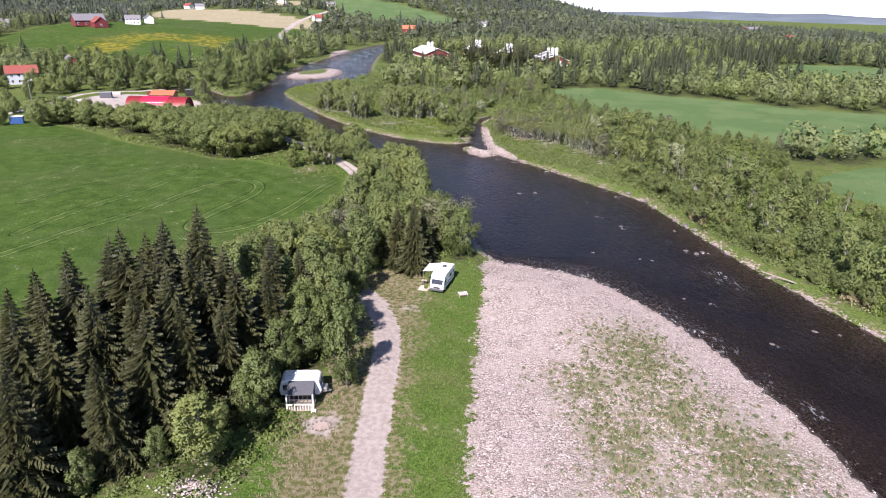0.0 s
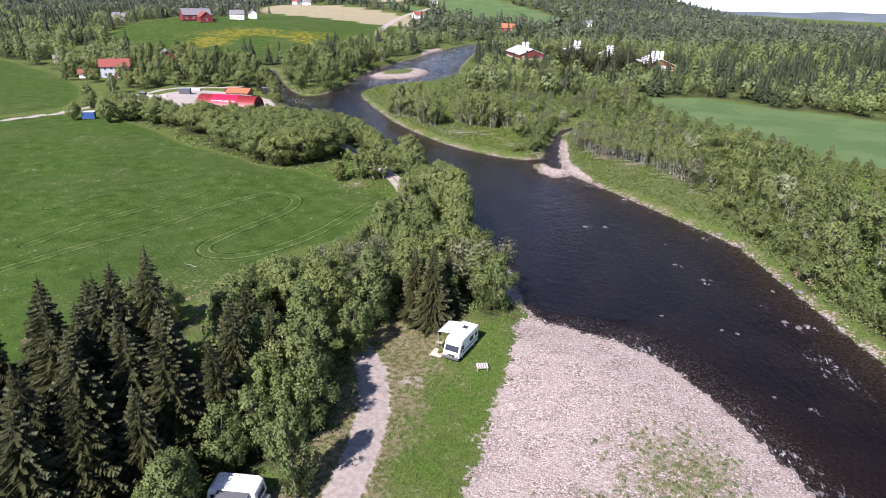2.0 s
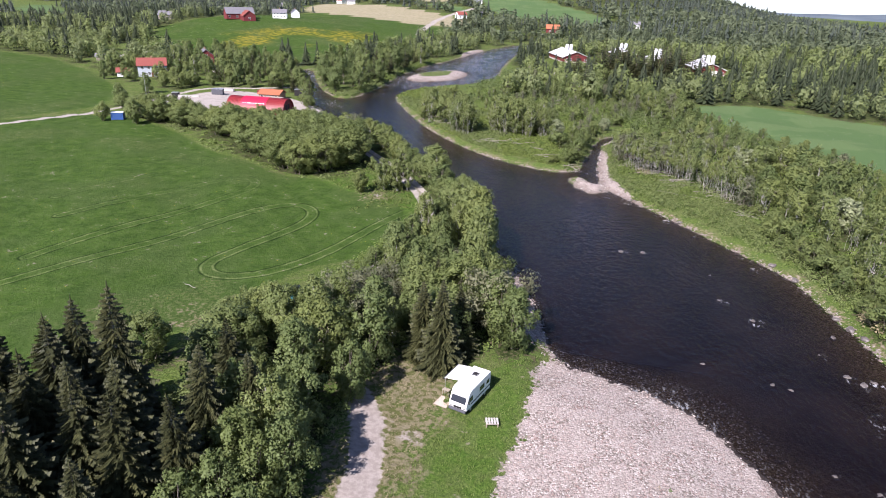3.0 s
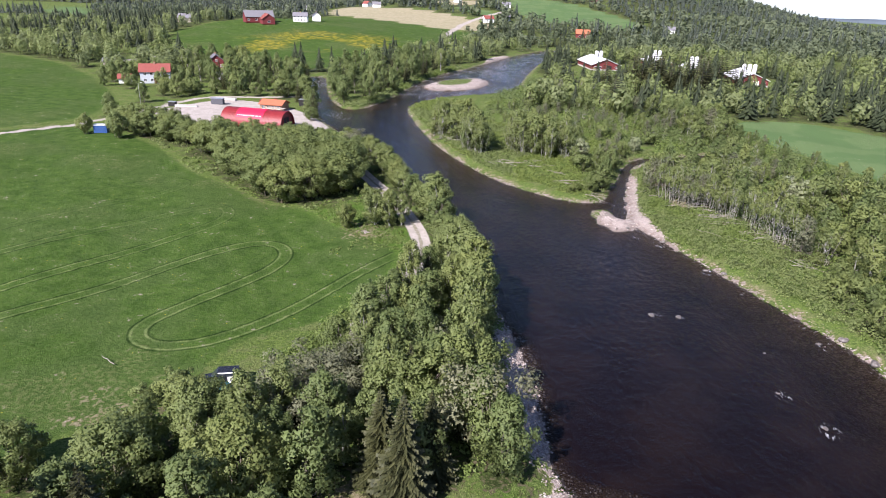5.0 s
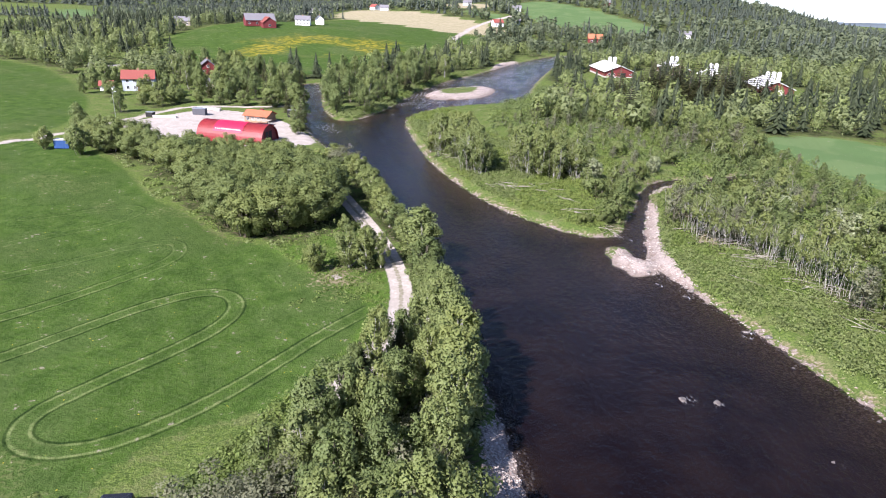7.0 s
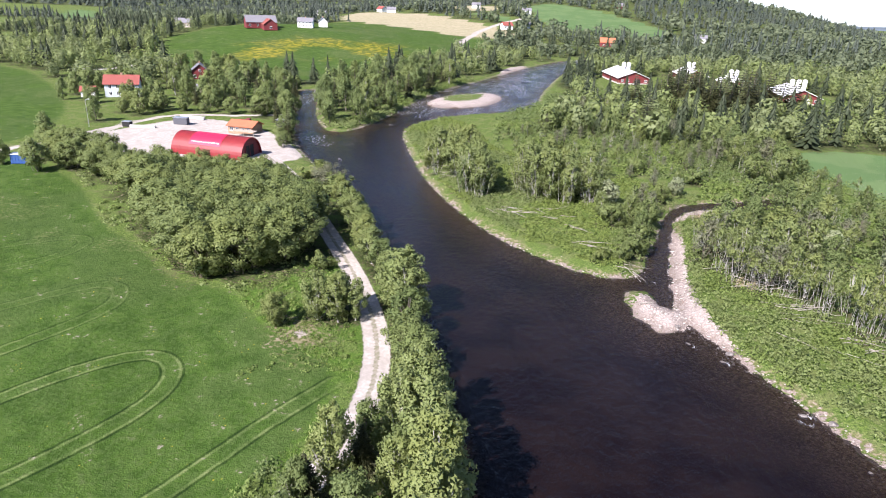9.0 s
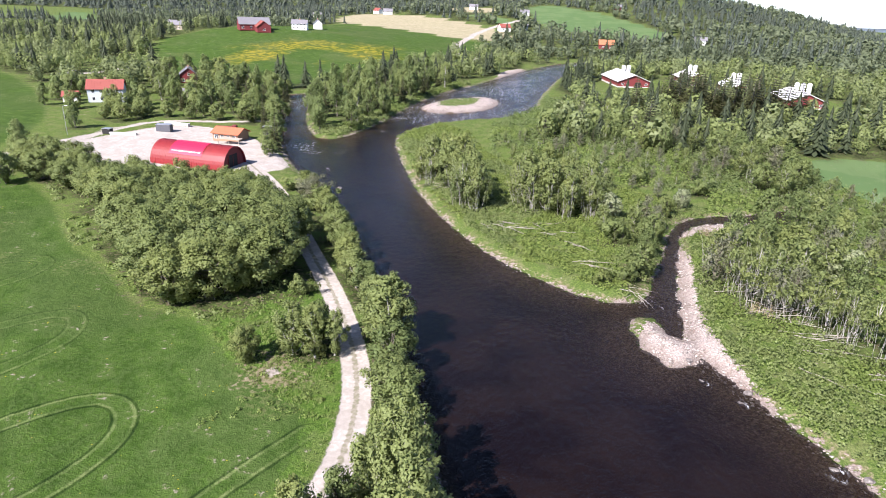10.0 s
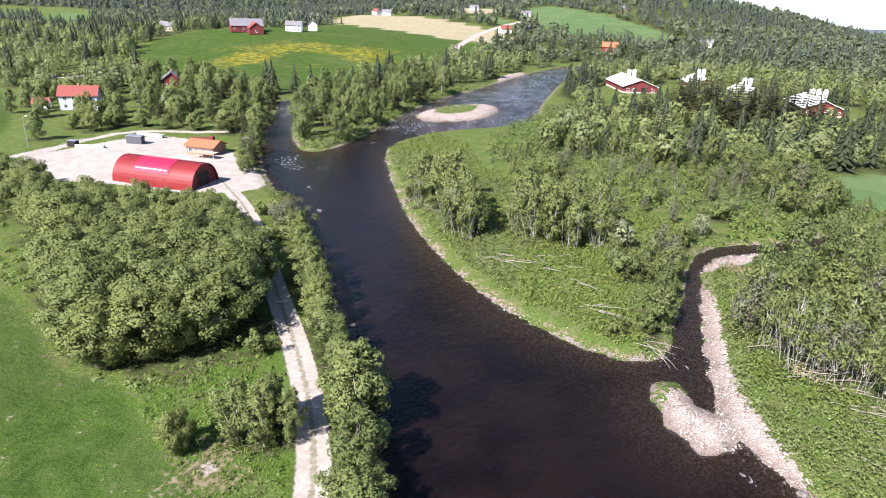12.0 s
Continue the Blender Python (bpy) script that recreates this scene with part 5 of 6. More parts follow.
TEAL_PAINT = plain("teal_car_paint", (0.02, 0.19, 0.27), 0.25, vary=0.03, spec=0.6)
BLUE_PAINT = plain("blue_paint", (0.035, 0.09, 0.26), 0.5)
WOOD = plain("weathered_wood", (0.36, 0.31, 0.25), 0.85, vary=0.25, scale=6)
BRICK = plain("brown_brick", (0.32, 0.20, 0.13), 0.85, vary=0.2, scale=8)
CONCRETE = plain("concrete", (0.48, 0.46, 0.43), 0.9, vary=0.15)


def at(x, y, turn=0.0, sink=0.0):
    return Matrix.Translation((x, y, ground_at(x, y) - sink)) @ pose(0, 0, 0, 0, 0, turn)


def pane(parent, x, y, zc, w, h, face, depth=0.05):
    """A window with frame and glass on a wall that faces 'x+', 'x-', 'y+' or 'y-'."""
    e = new("window")
    e.parent = parent
    e.matrix_basis = Matrix.Translation((x, y, zc)) @ pose(0, 0, 0, 0, 0, {"y-": 0, "x+": 90, "y+": 180, "x-": 270}[face])
    bm = bmesh.new()
    t = 0.09
    box(bm, -w / 2 - t, -w / 2, -depth, 0.02, -h / 2 - t, h / 2 + t)
    box(bm, w / 2, w / 2 + t, -depth, 0.02, -h / 2 - t, h / 2 + t)
    box(bm, -w / 2, w / 2, -depth, 0.02, h / 2, h / 2 + t)
    box(bm, -w / 2, w / 2, -depth, 0.02, -h / 2 - t, -h / 2)
    box(bm, -0.03, 0.03, -depth * 0.8, 0.02, -h / 2, h / 2)
    part("window_frame", bm, WHITE, e)
    part("pane", boxed(-w / 2, w / 2, -depth * 0.4, 0.01, -h / 2, h / 2), GLASS, e)
    return e


def gable_house(name, x, y, turn, length, width, eave, ridge, wall_mat, roof_mat, label, windows=(), chimney=True, over=0.5, door=None, gable_mat=None):
    """A house along its own x axis: solid walls, two roof slopes, windows on the front (y-) wall and gables."""
    e = base(name, at(x, y, turn, 0.15), label, "house")
    L, W = length / 2, width / 2
    part("wall", prism([(-W, 0), (W, 0), (W, eave), (0, ridge - 0.12), (-W, eave)], -L, L, "x"), wall_mat, e)
    k = (ridge - eave) / W
    for s in (-1, 1):
        o = [(s * (W + over), eave - over * k), (s * (W + over), eave - over * k + 0.18), (0, ridge + 0.18), (0, ridge)]
        roof = part("roof", prism(o, -L - over, L + over, "x"), roof_mat, e)
        n = max(4, int(length / 0.9))
        bm = bmesh.new()
        for q in range(n + 1):
            xx = -L - over + q * (length + 2 * over) / n
            p = prism([(s * (W + over), eave - over * k + 0.181), (s * (W + over), eave - over * k + 0.22), (0, ridge + 0.22), (0, ridge + 0.181)], xx - 0.04, xx + 0.04, "x")
            me = bpy.data.meshes.new("tmp")
            p.to_mesh(me)
            p.free()
            bm.from_mesh(me)
            bpy.data.meshes.remove(me)
        part("roof_ribs", bm, roof_mat, roof)
    if chimney:
        part("chimney", boxed(-0.4, 0.4, -0.35, 0.35, ridge - 0.4, ridge + 0.9), BRICK, e)
    for u, zc, w, h, face in windows:
        if face in ("y-", "y+"):
            pane(e, u, -W if face == "y-" else W, zc, w, h, face)
        else:
            pane(e, L if face == "x+" else -L, u, zc, w, h, face)
    if door:
        face, u, w, h, mat = door
        if face == "y-":
            part("door", boxed(u - w / 2, u + w / 2, -W - 0.06, -W + 0.05, 0.1, h), mat, e)
        else:
            s = 1 if face == "x+" else -1
            part("door", boxed(min(s * (L - 0.05), s * (L + 0.06)), max(s * (L - 0.05), s * (L + 0.06)), u - w / 2, u + w / 2, 0.1, h), mat, e)
    return e


# the red arched hall
hall = base("arched_hall", at(-108.2, 244, 2, 0.1), "long red sheet-steel arched storage hall in a gravel yard", "hall")
N, RW, RH, HL = 22, 5.2, 5.7, 11.0
arch = [(-RW * math.cos(math.pi * q / N), RH * math.sin(math.pi * q / N) ** 0.92) for q in range(N + 1)]
shell = arch + [(u * 0.97, v * 0.97) for u, v in arch[::-1]]
part("shell", prism(shell, -HL, HL, "x"), HALL_RED, hall)
bm = bmesh.new()
for q in range(45):
    xx = -HL + 0.1 + q * (2 * HL - 0.2) / 44
    rib = prism([(u * 0.998, v * 0.998) for u, v in arch] + [(u * 1.008, v * 1.008 + 0.005) for u, v in arch[::-1]], xx - 0.05, xx + 0.05, "x")
    me = bpy.data.meshes.new("tmp")
    rib.to_mesh(me)
    rib.free()
    bm.from_mesh(me)
    bpy.data.meshes.remove(me)
part("ribs", bm, HALL_RED, hall)
# end walls in a darker red than the shell: shade put into the colour
part("end_wall", prism([(u * 0.96, max(v * 0.96, 0.0)) for u, v in arch], HL - 0.75, HL - 0.6, "x"), RED_PAINT, hall, "dark red end wall, its shade put into the colour")
part("end_wall", prism([(u * 0.96, max(v * 0.96, 0.0)) for u, v in arch], -HL + 0.3, -HL + 0.45, "x"), RED_PAINT, hall)
# no hole here: a solid black panel stands for the unlit interior
gate = part("gate", boxed(HL - 0.6, HL - 0.5, -1.9, 1.9, 0.0, 3.7), DARK, hall, "black panel standing for the dark inside of the gateway")
bm = bmesh.new()
for a, b, c, d in ((-2.1, -1.9, 0, 3.9), (1.9, 2.1, 0, 3.9), (-1.9, 1.9, 3.7, 3.9), (-0.06, 0.06, 0, 3.7)):
    box(bm, HL - 0.62, HL - 0.42, a, b, c, d)
part("gate_frame", bm, RED_PAINT, gate)
strip = arch[4:13]
banner = part("banner", prism([(u * 1.018, v * 1.018) for u, v in strip] + [(u * 1.026, v * 1.026) for u, v in strip[::-1]], -5.6, 4.2, "x"), BANNER_RED, hall, "bright red painted panel")
bm = bmesh.new()
wrng = random.Random(3)
xx = -4.9
p0 = arch[5]
p1 = (p0[0] * 0.6 + arch[6][0] * 0.4, p0[1] * 0.6 + arch[6][1] * 0.4)
while xx < 3.2:
    w = wrng.uniform(0.18, 0.4)
    m = [(p0[0] * 1.03, p0[1] * 1.03), (p1[0] * 1.03, p1[1] * 1.03), (p1[0] * 1.036, p1[1] * 1.036), (p0[0] * 1.036, p0[1] * 1.036)]
    pr = prism(m, xx, xx + w, "x")
    me = bpy.data.meshes.new("tmp")
    pr.to_mesh(me)
    pr.free()
    bm.from_mesh(me)
    bpy.data.meshes.remove(me)
    xx += w + wrng.choice((0.12, 0.12, 0.4))
part("lettering_bars", bm, WHITE, banner, "row of short white bars")

# house, shed and barns
gable_house("workshop", -118.3, 272.5, 3, 8.6, 6.2, 2.5, 3.8, BRICK, ROOF_ORANGE, "low brick workshop with an orange tiled roof behind the hall", [(-3.0, 1.4, 1.1, 1.0, "y-"), (-1.0, 1.4, 1.1, 1.0, "y-"), (1.0, 1.4, 1.1, 1.0, "y-"), (3.0, 1.4, 1.1, 1.0, "y-")], chimney=False, over=0.5)
lean = base("lean_to", at(-114.5, 266.8, 3), "low flat pinkish roof on posts beside the workshop", "shelter")
part("roof", boxed(-3.6, 3.6, -1.2, 1.2, 1.6, 1.72), WOOD, lean)
for sx in (-3.4, 0.0, 3.4):
    part("post", boxed(sx - 0.06, sx + 0.06, -1.1, -0.98, -0.1, 1.6), WOOD, lean)
wins = [(u, zc, 1.0, 1.2, "y-") for u in (-4.2, -1.4, 1.4, 4.2) for zc in (1.6, 4.3)] + [(0, 4.3, 1.0, 1.2, "x+"), (-2, 1.6, 1.0, 1.2, "x+"), (2, 1.6, 1.0, 1.2, "x+"), (0, 4.3, 1.0, 1.2, "x-")]
house_a = gable_house("dwelling_house", -200, 308.5, 34, 12.5, 8.0, 5.4, 8.3, CREAM, ROOF_RED, "two-storey white wooden house with a red tiled roof", wins, door=("y-", 0.0, 1.0, 2.1, RED_PAINT))
gable_house("annexe", -211.5, 302, 34, 5, 4.5, 2.5, 4.0, WHITE, ROOF_RED, "small white annexe beside the house", [(0, 1.4, 1.0, 1.0, "y-")], chimney=False)
gable_house("red_cottage", -212, 372, -52, 11, 8, 4.0, 7.2, RED_PAINT, ROOF_GREY, "red cottage with a pale grey roof among trees", [(-2.5, 1.5, 1.1, 1.2, "x+"), (2.5, 1.5, 1.1, 1.2, "x+"), (0, 4.2, 1.0, 1.1, "x+"), (-3, 1.6, 1.1, 1.2, "y-"), (2, 1.6, 1.1, 1.2, "y-")])
gable_house("garage", -181, 334, 20, 6, 5, 2.4, 3.6, WHITE, ROOF_GREY, "small white garage half hidden by trees", chimney=False, door=("y-", 0, 2.4, 2.0, WOOD))
gable_house("field_shed", -263, 350, 30, 6, 4.5, 2.4, 3.8, WOOD, ROOF_GREY, "small wooden shed at the bend of a farm road", chimney=False)
gable_house("farm_barn", -296, 556, 43, 23, 12, 4.6, 9.2, RED_PAINT, ROOF_GREY, "large red barn with grey roof on the hill", [(-9, 2.2, 1.6, 1.4, "y-"), (-3, 2.2, 1.6, 1.4, "y-"), (3, 2.2, 1.6, 1.4, "y-")], chimney=False, door=("y-", 9, 4, 3.6, WHITE))
gable_house("barn_wing", -285, 551, -47, 13, 10, 4.2, 8.0, RED_PAINT, ROOF_RED, "red gabled wing built against the barn", [(0, 2.0, 1.6, 1.4, "x+")], chimney=False)
gable_house("farmhouse", -273, 586, 20, 12, 8, 4.8, 7.6, WHITE, ROOF_GREY, "white two-storey farmhouse with a dark roof", wins)
gable_house("farm_cottage", -268, 606, -60, 9, 7, 4.5, 7.5, WHITE, ROOF_GREY, "small white gabled house behind the farmhouse", wins[:2])
gable_house("far_red_house", -41, 706, 10, 13, 8, 4.0, 7.5, RED_PAINT, ROOF_ORANGE, "red wooden house with orange roof beside a far meadow", [(-3, 1.6, 1.2, 1.2, "y-"), (3, 1.6, 1.2, 1.2, "y-")])
gable_house("far_red_barn", 830, 1850, 30, 62, 15, 6, 12, RED_PAINT, ROOF_GREY, "long red barn beside a far stubble field", [(-12, 2.5, 2.0, 1.6, "y-"), (12, 2.5, 2.0, 1.6, "y-")], chimney=False)
for hx, hy, t, m, r in ((-330, 905, 20, WHITE, ROOF_GREY), (-352, 925, -30, WHITE, ROOF_RED), (-240, 985, 10, WHITE, ROOF_GREY), (-160, 930, 15, WHITE, ROOF_GREY), (-395, 840, 5, WHITE, ROOF_GREY), (-150, 780, 40, WHITE, ROOF_RED), (-135, 800, 10, CREAM, ROOF_GREY), (-60, 1090, 20, RED_PAINT, ROOF_GREY), (330, 900, 15, RED_PAINT, ROOF_GREY), (385, 760, 10, RED_PAINT, ROOF_RED), (-480, 690, 30, WHITE, ROOF_GREY), (-370, 560, 15, WOOD, ROOF_GREY), (40, 800, 0, WHITE, ROOF_GREY)):
    gable_house("far_house", hx, hy, t, 11, 8, 4.2, 7.2, m, r, "small far wooden house among fields and trees", [(-3, 1.8, 1.2, 1.2, "y-"), (3, 1.8, 1.2, 1.2, "y-")], chimney=False)


def poultry_barn(x, y, turn, width, length, silos, label):
    """A long low barn seen from its red gable, with a white roof and feed silos."""
    e = base("livestock_barn", at(x, y, turn, 0.2), label, "barn", "barns above the river")
    W = width / 2
    part("wall", prism([(-W, 0), (W, 0), (W, 3.6), (0, 7.0), (-W, 3.6)], 0.0, length, "y"), RED_PAINT, e)
    part("plinth", boxed(-W - 0.05, W + 0.05, -0.06, length + 0.06, 0.0, 0.9), CONCRETE, e)
    for s in (-1, 1):
        part("roof", prism([(s * (W + 0.7), 3.35), (s * (W + 0.7), 3.6), (0, 7.3), (0, 7.05)], -0.9, length + 0.9, "y"), ROOF_WHITE, e)
    part("door", boxed(W * 0.05, W * 0.05 + 3.2, -0.12, 0.05, 0.0, 3.1), DARK if silos == 2 else WHITE, e)
    for u in (-W * 0.72, -W * 0.4, W * 0.75):
        pane(e, u, 0, 2.1, 1.4, 1.0, "y-")
    for q in range(silos):
        sx = -2.2 + q * 2.9
        silo = part("silo", rodded((sx, length * 0.45, 3.0), (sx, length * 0.45, 10.4), 1.1, sides=14), ROOF_WHITE, e, "white feed silo", True)
        part("cone", rodded((sx, length * 0.45, 10.4), (sx, length * 0.45, 10.9), 1.1, 0.5, sides=14), ROOF_WHITE, silo)
        part("ladder", boxed(sx - 0.2, sx + 0.2, length * 0.45 - 1.19, length * 0.45 - 1.12, 3.0, 10.4), STEEL, silo)
    return e


poultry_barn(-7.0, 484, 20, 18, 34, 2, "red livestock barn with white roof and twin silos")
poultry_barn(27, 512, 12, 15, 26, 2, "red livestock barn with white roof half hidden by spruces")
poultry_barn(48, 482, 10, 11, 26, 2, "narrow red livestock barn with white roof behind spruces")
poultry_barn(74, 453, 6, 17, 30, 3, "red livestock barn with white roof and three silos")

# things in the yard
for x, y, t, L, W, H, mat, n, lab in ((-155.5, 262, 10, 2.6, 1.8, 1.6, DARK, "waste_skip", "black waste skip at the yard's edge"), (-143, 272.5, 15, 4.6, 2.2, 2.2, GREY_CLOTH, "covered_trailer", "dark covered trailer parked in the gravel yard"),
                                      (-150, 262.5, 20, 8, 1.0, 0.7, CONCRETE, "concrete_slabs", "stack of concrete slabs lying in the yard"), (-146, 282, 5, 9, 1.2, 0.8, CONCRETE, "concrete_slabs", "row of concrete slabs along the yard"),
                                      (-112, 284, 10, 3.5, 2.2, 2.6, DARK, "dark_container", "dark container beside the workshop")):
    e = base(n, at(x, y, t), lab, n.split("_")[-1])
    part("body", boxed(-L / 2, L / 2, -W / 2, W / 2, 0.0, H, bevel=0.08), mat, e)
    part("rim", boxed(-L / 2 - 0.06, L / 2 + 0.06, -W / 2 - 0.06, W / 2 + 0.06, H, H + 0.12), STEEL if mat is not CONCRETE else CONCRETE, e)
    for s in (-1, 1):
        part("runner", boxed(-L / 2 + 0.2, L / 2 - 0.2, s * W * 0.35 - 0.08, s * W * 0.35 + 0.08, -0.1, 0.02), STEEL if mat is not CONCRETE else WOOD, e)
digger = base("farm_wagon", at(-126, 281, 20), "red farm wagon standing by the trees", "wagon")
part("body", boxed(-3.2, 1.8, -1.1, 1.1, 0.7, 1.9, bevel=0.06), RED_PAINT, digger)
part("cab", boxed(2.0, 3.4, -1.0, 1.0, 0.5, 2.4, bevel=0.15), RED_PAINT, digger)
for sx in (-2.2, 0.6, 2.7):
    for sy in (-1.1, 1.1):
        part("wheel", rodded((sx, sy - 0.14, 0.45), (sx, sy + 0.14, 0.45), 0.48, sides=14), RUBBER, digger)
cont = base("blue_container", at(-143.0, 213.0, 24), "blue container with pale roof at the field's edge", "container")
part("body", boxed(-1.9, 1.9, -1.2, 1.2, 0.1, 2.4, bevel=0.04), BLUE_PAINT, cont)
part("roof", boxed(-2.0, 2.0, -1.3, 1.3, 2.4, 2.5), ROOF_WHITE, cont)
for q in range(5):
    part("rib", boxed(-1.4 + q * 0.7 - 0.05, -1.4 + q * 0.7 + 0.05, -1.26, -1.19, 0.2, 2.35), BLUE_PAINT, cont)
lamp = base("street_lamp", at(-163, 254, 0), "tall slim street lamp beside the farm road", "lamp")
part("pole", rodded((0, 0, -0.3), (0, 0, 8.5), 0.09, 0.06), STEEL, lamp)
part("arm", rodded((0, 0, 8.4), (1.3, 0, 8.8), 0.05), STEEL, lamp)
part("head", boxed(1.1, 1.8, -0.15, 0.15, 8.74, 8.9, bevel=0.04), WHITE, lamp)


# the motorhome, nose along its own -y
mh = base("motorhome", at(0.0, 93.4, -17), "white motorhome with an open side awning on grass", "motorhome")
body = part("body", prism([(-2.0, 0.5), (-2.90, 0.55), (-3.0, 1.10), (-2.92, 1.36), (-2.55, 2.12), (-2.25, 2.62), (-1.8, 2.78), (2.9, 2.78), (2.98, 2.6), (2.98, 0.5)], -1.12, 1.12, "x"), WHITE, mh)
bv = body.modifiers.new("soft_edges", "BEVEL")
bv.width, bv.segments, bv.limit_method = 0.09, 3, "ANGLE"
ws = part("windscreen", prism([(-2.90, 1.40), (-2.935, 1.42), (-2.60, 2.09), (-2.56, 2.08)], -0.92, 0.92, "x"), GLASS, mh)
part("wiper", rodded((-0.5, -2.95, 1.44), (0.2, -2.87, 1.62), 0.012, sides=5), RUBBER, ws)
part("bumper", boxed(-1.08, 1.08, -3.12, -2.85, 0.35, 0.66, bevel=0.06), GREY_CLOTH, mh)
part("grille", boxed(-0.5, 0.5, -3.02, -2.9, 0.75, 0.98, bevel=0.02), DARK, mh)
for s in (-1, 1):
    part("headlight", boxed(s * 0.82 - 0.16, s * 0.82 + 0.16, -3.02, -2.85, 0.78, 0.98, bevel=0.03), STEEL, mh)
    part("mirror", boxed(s * 1.26 - 0.08, s * 1.26 + 0.08, -2.72, -2.60, 1.45, 1.82, bevel=0.03), RUBBER, mh)
    part("cab_window", boxed(s * 1.125 - 0.02, s * 1.125 + 0.02, -2.35, -1.5, 1.4, 2.0, bevel=0.01), GLASS, mh)
    part("side_window", boxed(s * 1.125 - 0.025, s * 1.125 + 0.025, 0.2, 1.3, 1.5, 2.1, bevel=0.01), GLASS, mh)
    part("side_window", boxed(s * 1.125 - 0.025, s * 1.125 + 0.025, 1.9, 2.6, 1.5, 2.0, bevel=0.01), GLASS, mh)
    part("skirt_stripe", boxed(s * 1.124 - 0.01, s * 1.124 + 0.01, -1.9, 2.9, 0.95, 1.12), GREY_CLOTH, mh)
for yy in (-1.85, 1.65):
    for s in (-1, 1):
        t = part("wheel", rodded((s * 0.98 - 0.11, yy, 0.33), (s * 0.98 + 0.11, yy, 0.33), 0.33, sides=18), RUBBER, mh, "", True)
        part("rim", rodded((s * 0.98 - 0.12, yy, 0.33), (s * 0.98 + 0.12, yy, 0.33), 0.19, sides=12), STEEL, t)
hatch = part("roof_hatch", boxed(-0.42, 0.28, 1.0, 1.7, 2.76, 2.84, bevel=0.02), GREY_CLOTH, mh)
part("hatch_pane", boxed(-0.30, 0.16, 1.12, 1.58, 2.84, 2.865), DARK, hatch)
part("roof_hatch", boxed(0.3, 0.75, 2.2, 2.6, 2.76, 2.86, bevel=0.02), WHITE, mh)
part("roof_vent", rodded((-0.6, -0.6, 2.76), (-0.6, -0.6, 2.9), 0.12, sides=10), WHITE, mh)
aw = part("awning", prism([(-1.15, 2.62), (-1.15, 2.68), (-3.05, 2.38), (-3.05, 2.32)], -0.7, 2.6, "y"), WHITE, mh, "white canvas awning rolled out over the grass")
part("front_bar", boxed(-3.12, -3.02, -0.75, 2.65, 2.28, 2.40), GREY_CLOTH, aw)
bm = bmesh.new()
for q in range(11):
    box(bm, -3.10, -3.06, -0.7 + q * 0.3, -0.58 + q * 0.3, 2.08, 2.27)
part("fringe", bm, GREY_CLOTH, aw)
for yy in (-0.6, 2.5):
    part("leg", rodded((-3.0, yy, 0.0), (-3.0, yy, 2.3), 0.025, sides=6), STEEL, aw)
mat_rug = base("ground_mat", at(-2.75, 92.3, -17), "pale pinkish ground mat under the awning", "mat")
part("mat", boxed(-0.9, 0.7, -0.9, 0.9, 0.02, 0.05), plain("pink_mat", (0.52, 0.42, 0.36), 0.9), mat_rug)
part("border", boxed(-0.96, 0.76, -0.96, 0.96, 0.0, 0.025), WOOD, mat_rug)
tb = base("camp_table", at(-2.9, 93.8, -17), "small folding camp table under the awning", "table")
part("tabletop", boxed(-0.45, 0.45, -0.3, 0.3, 0.68, 0.72, bevel=0.01), WOOD, tb)
for sx in (-0.38, 0.38):
    for sy in (-0.24, 0.24):
        part("leg", rodded((sx, sy, 0), (sx, sy, 0.68), 0.015, sides=6), STEEL, tb)

# the white crate on the grass
cr = base("pallet_crate", at(3.2, 89.6, 15), "pale weathered wooden pallet crate on grass", "crate")
for q in range(5):
    part("slat", boxed(-0.65 + q * 0.30, -0.45 + q * 0.30, -0.55, 0.55, 0.50, 0.54), CONCRETE, cr)
for yy in (-0.52, 0.0, 0.48):
    part("bearer", boxed(-0.65, 0.75, yy, yy + 0.06, 0.38, 0.50), WOOD, cr)
for sx in (-0.6, 0.66):
    for sy in (-0.5, 0.46):
        part("leg", boxed(sx - 0.05, sx + 0.05, sy - 0.05, sy + 0.05, -0.1, 0.4), WOOD, cr)

# the caravan with its porch, under the spruces
cv = base("caravan", at(-15.9, 62.5, 4), "old white caravan under trees with litter and leaf-shadow flecks on the roof", "caravan")
b2 = part("body", prism([(-2.2, 0.6), (-2.35, 1.2), (-2.1, 2.35), (-1.8, 2.55), (1.8, 2.55), (2.15, 2.3), (2.4, 1.2), (2.2, 0.6)], -1.1, 1.1, "y"), WHITE, cv)
m2 = b2.modifiers.new("soft_edges", "BEVEL")
m2.width, m2.segments, m2.limit_method = 0.07, 2, "ANGLE"
part("end_window", boxed(2.22, 2.36, -0.7, 0.7, 1.35, 1.95, bevel=0.02), GLASS, cv)
part("side_window", boxed(-1.9, -0.9, -1.13, -1.08, 1.3, 1.95), GLASS, cv)
part("chassis", boxed(-2.1, 2.1, -0.9, 0.9, 0.42, 0.6), RUBBER, cv)
bar = part("drawbar", prism([(2.1, -0.6), (2.1, 0.6), (3.4, 0.06), (3.4, -0.06)], 0.45, 0.55, "z"), STEEL, cv)
part("jockey_wheel", rodded((3.2, -0.05, 0.12), (3.2, 0.05, 0.12), 0.13, sides=12), RUBBER, bar)
part("gas_box", boxed(2.38, 2.95, -0.5, 0.5, 0.55, 1.1, bevel=0.08), STEEL, cv)
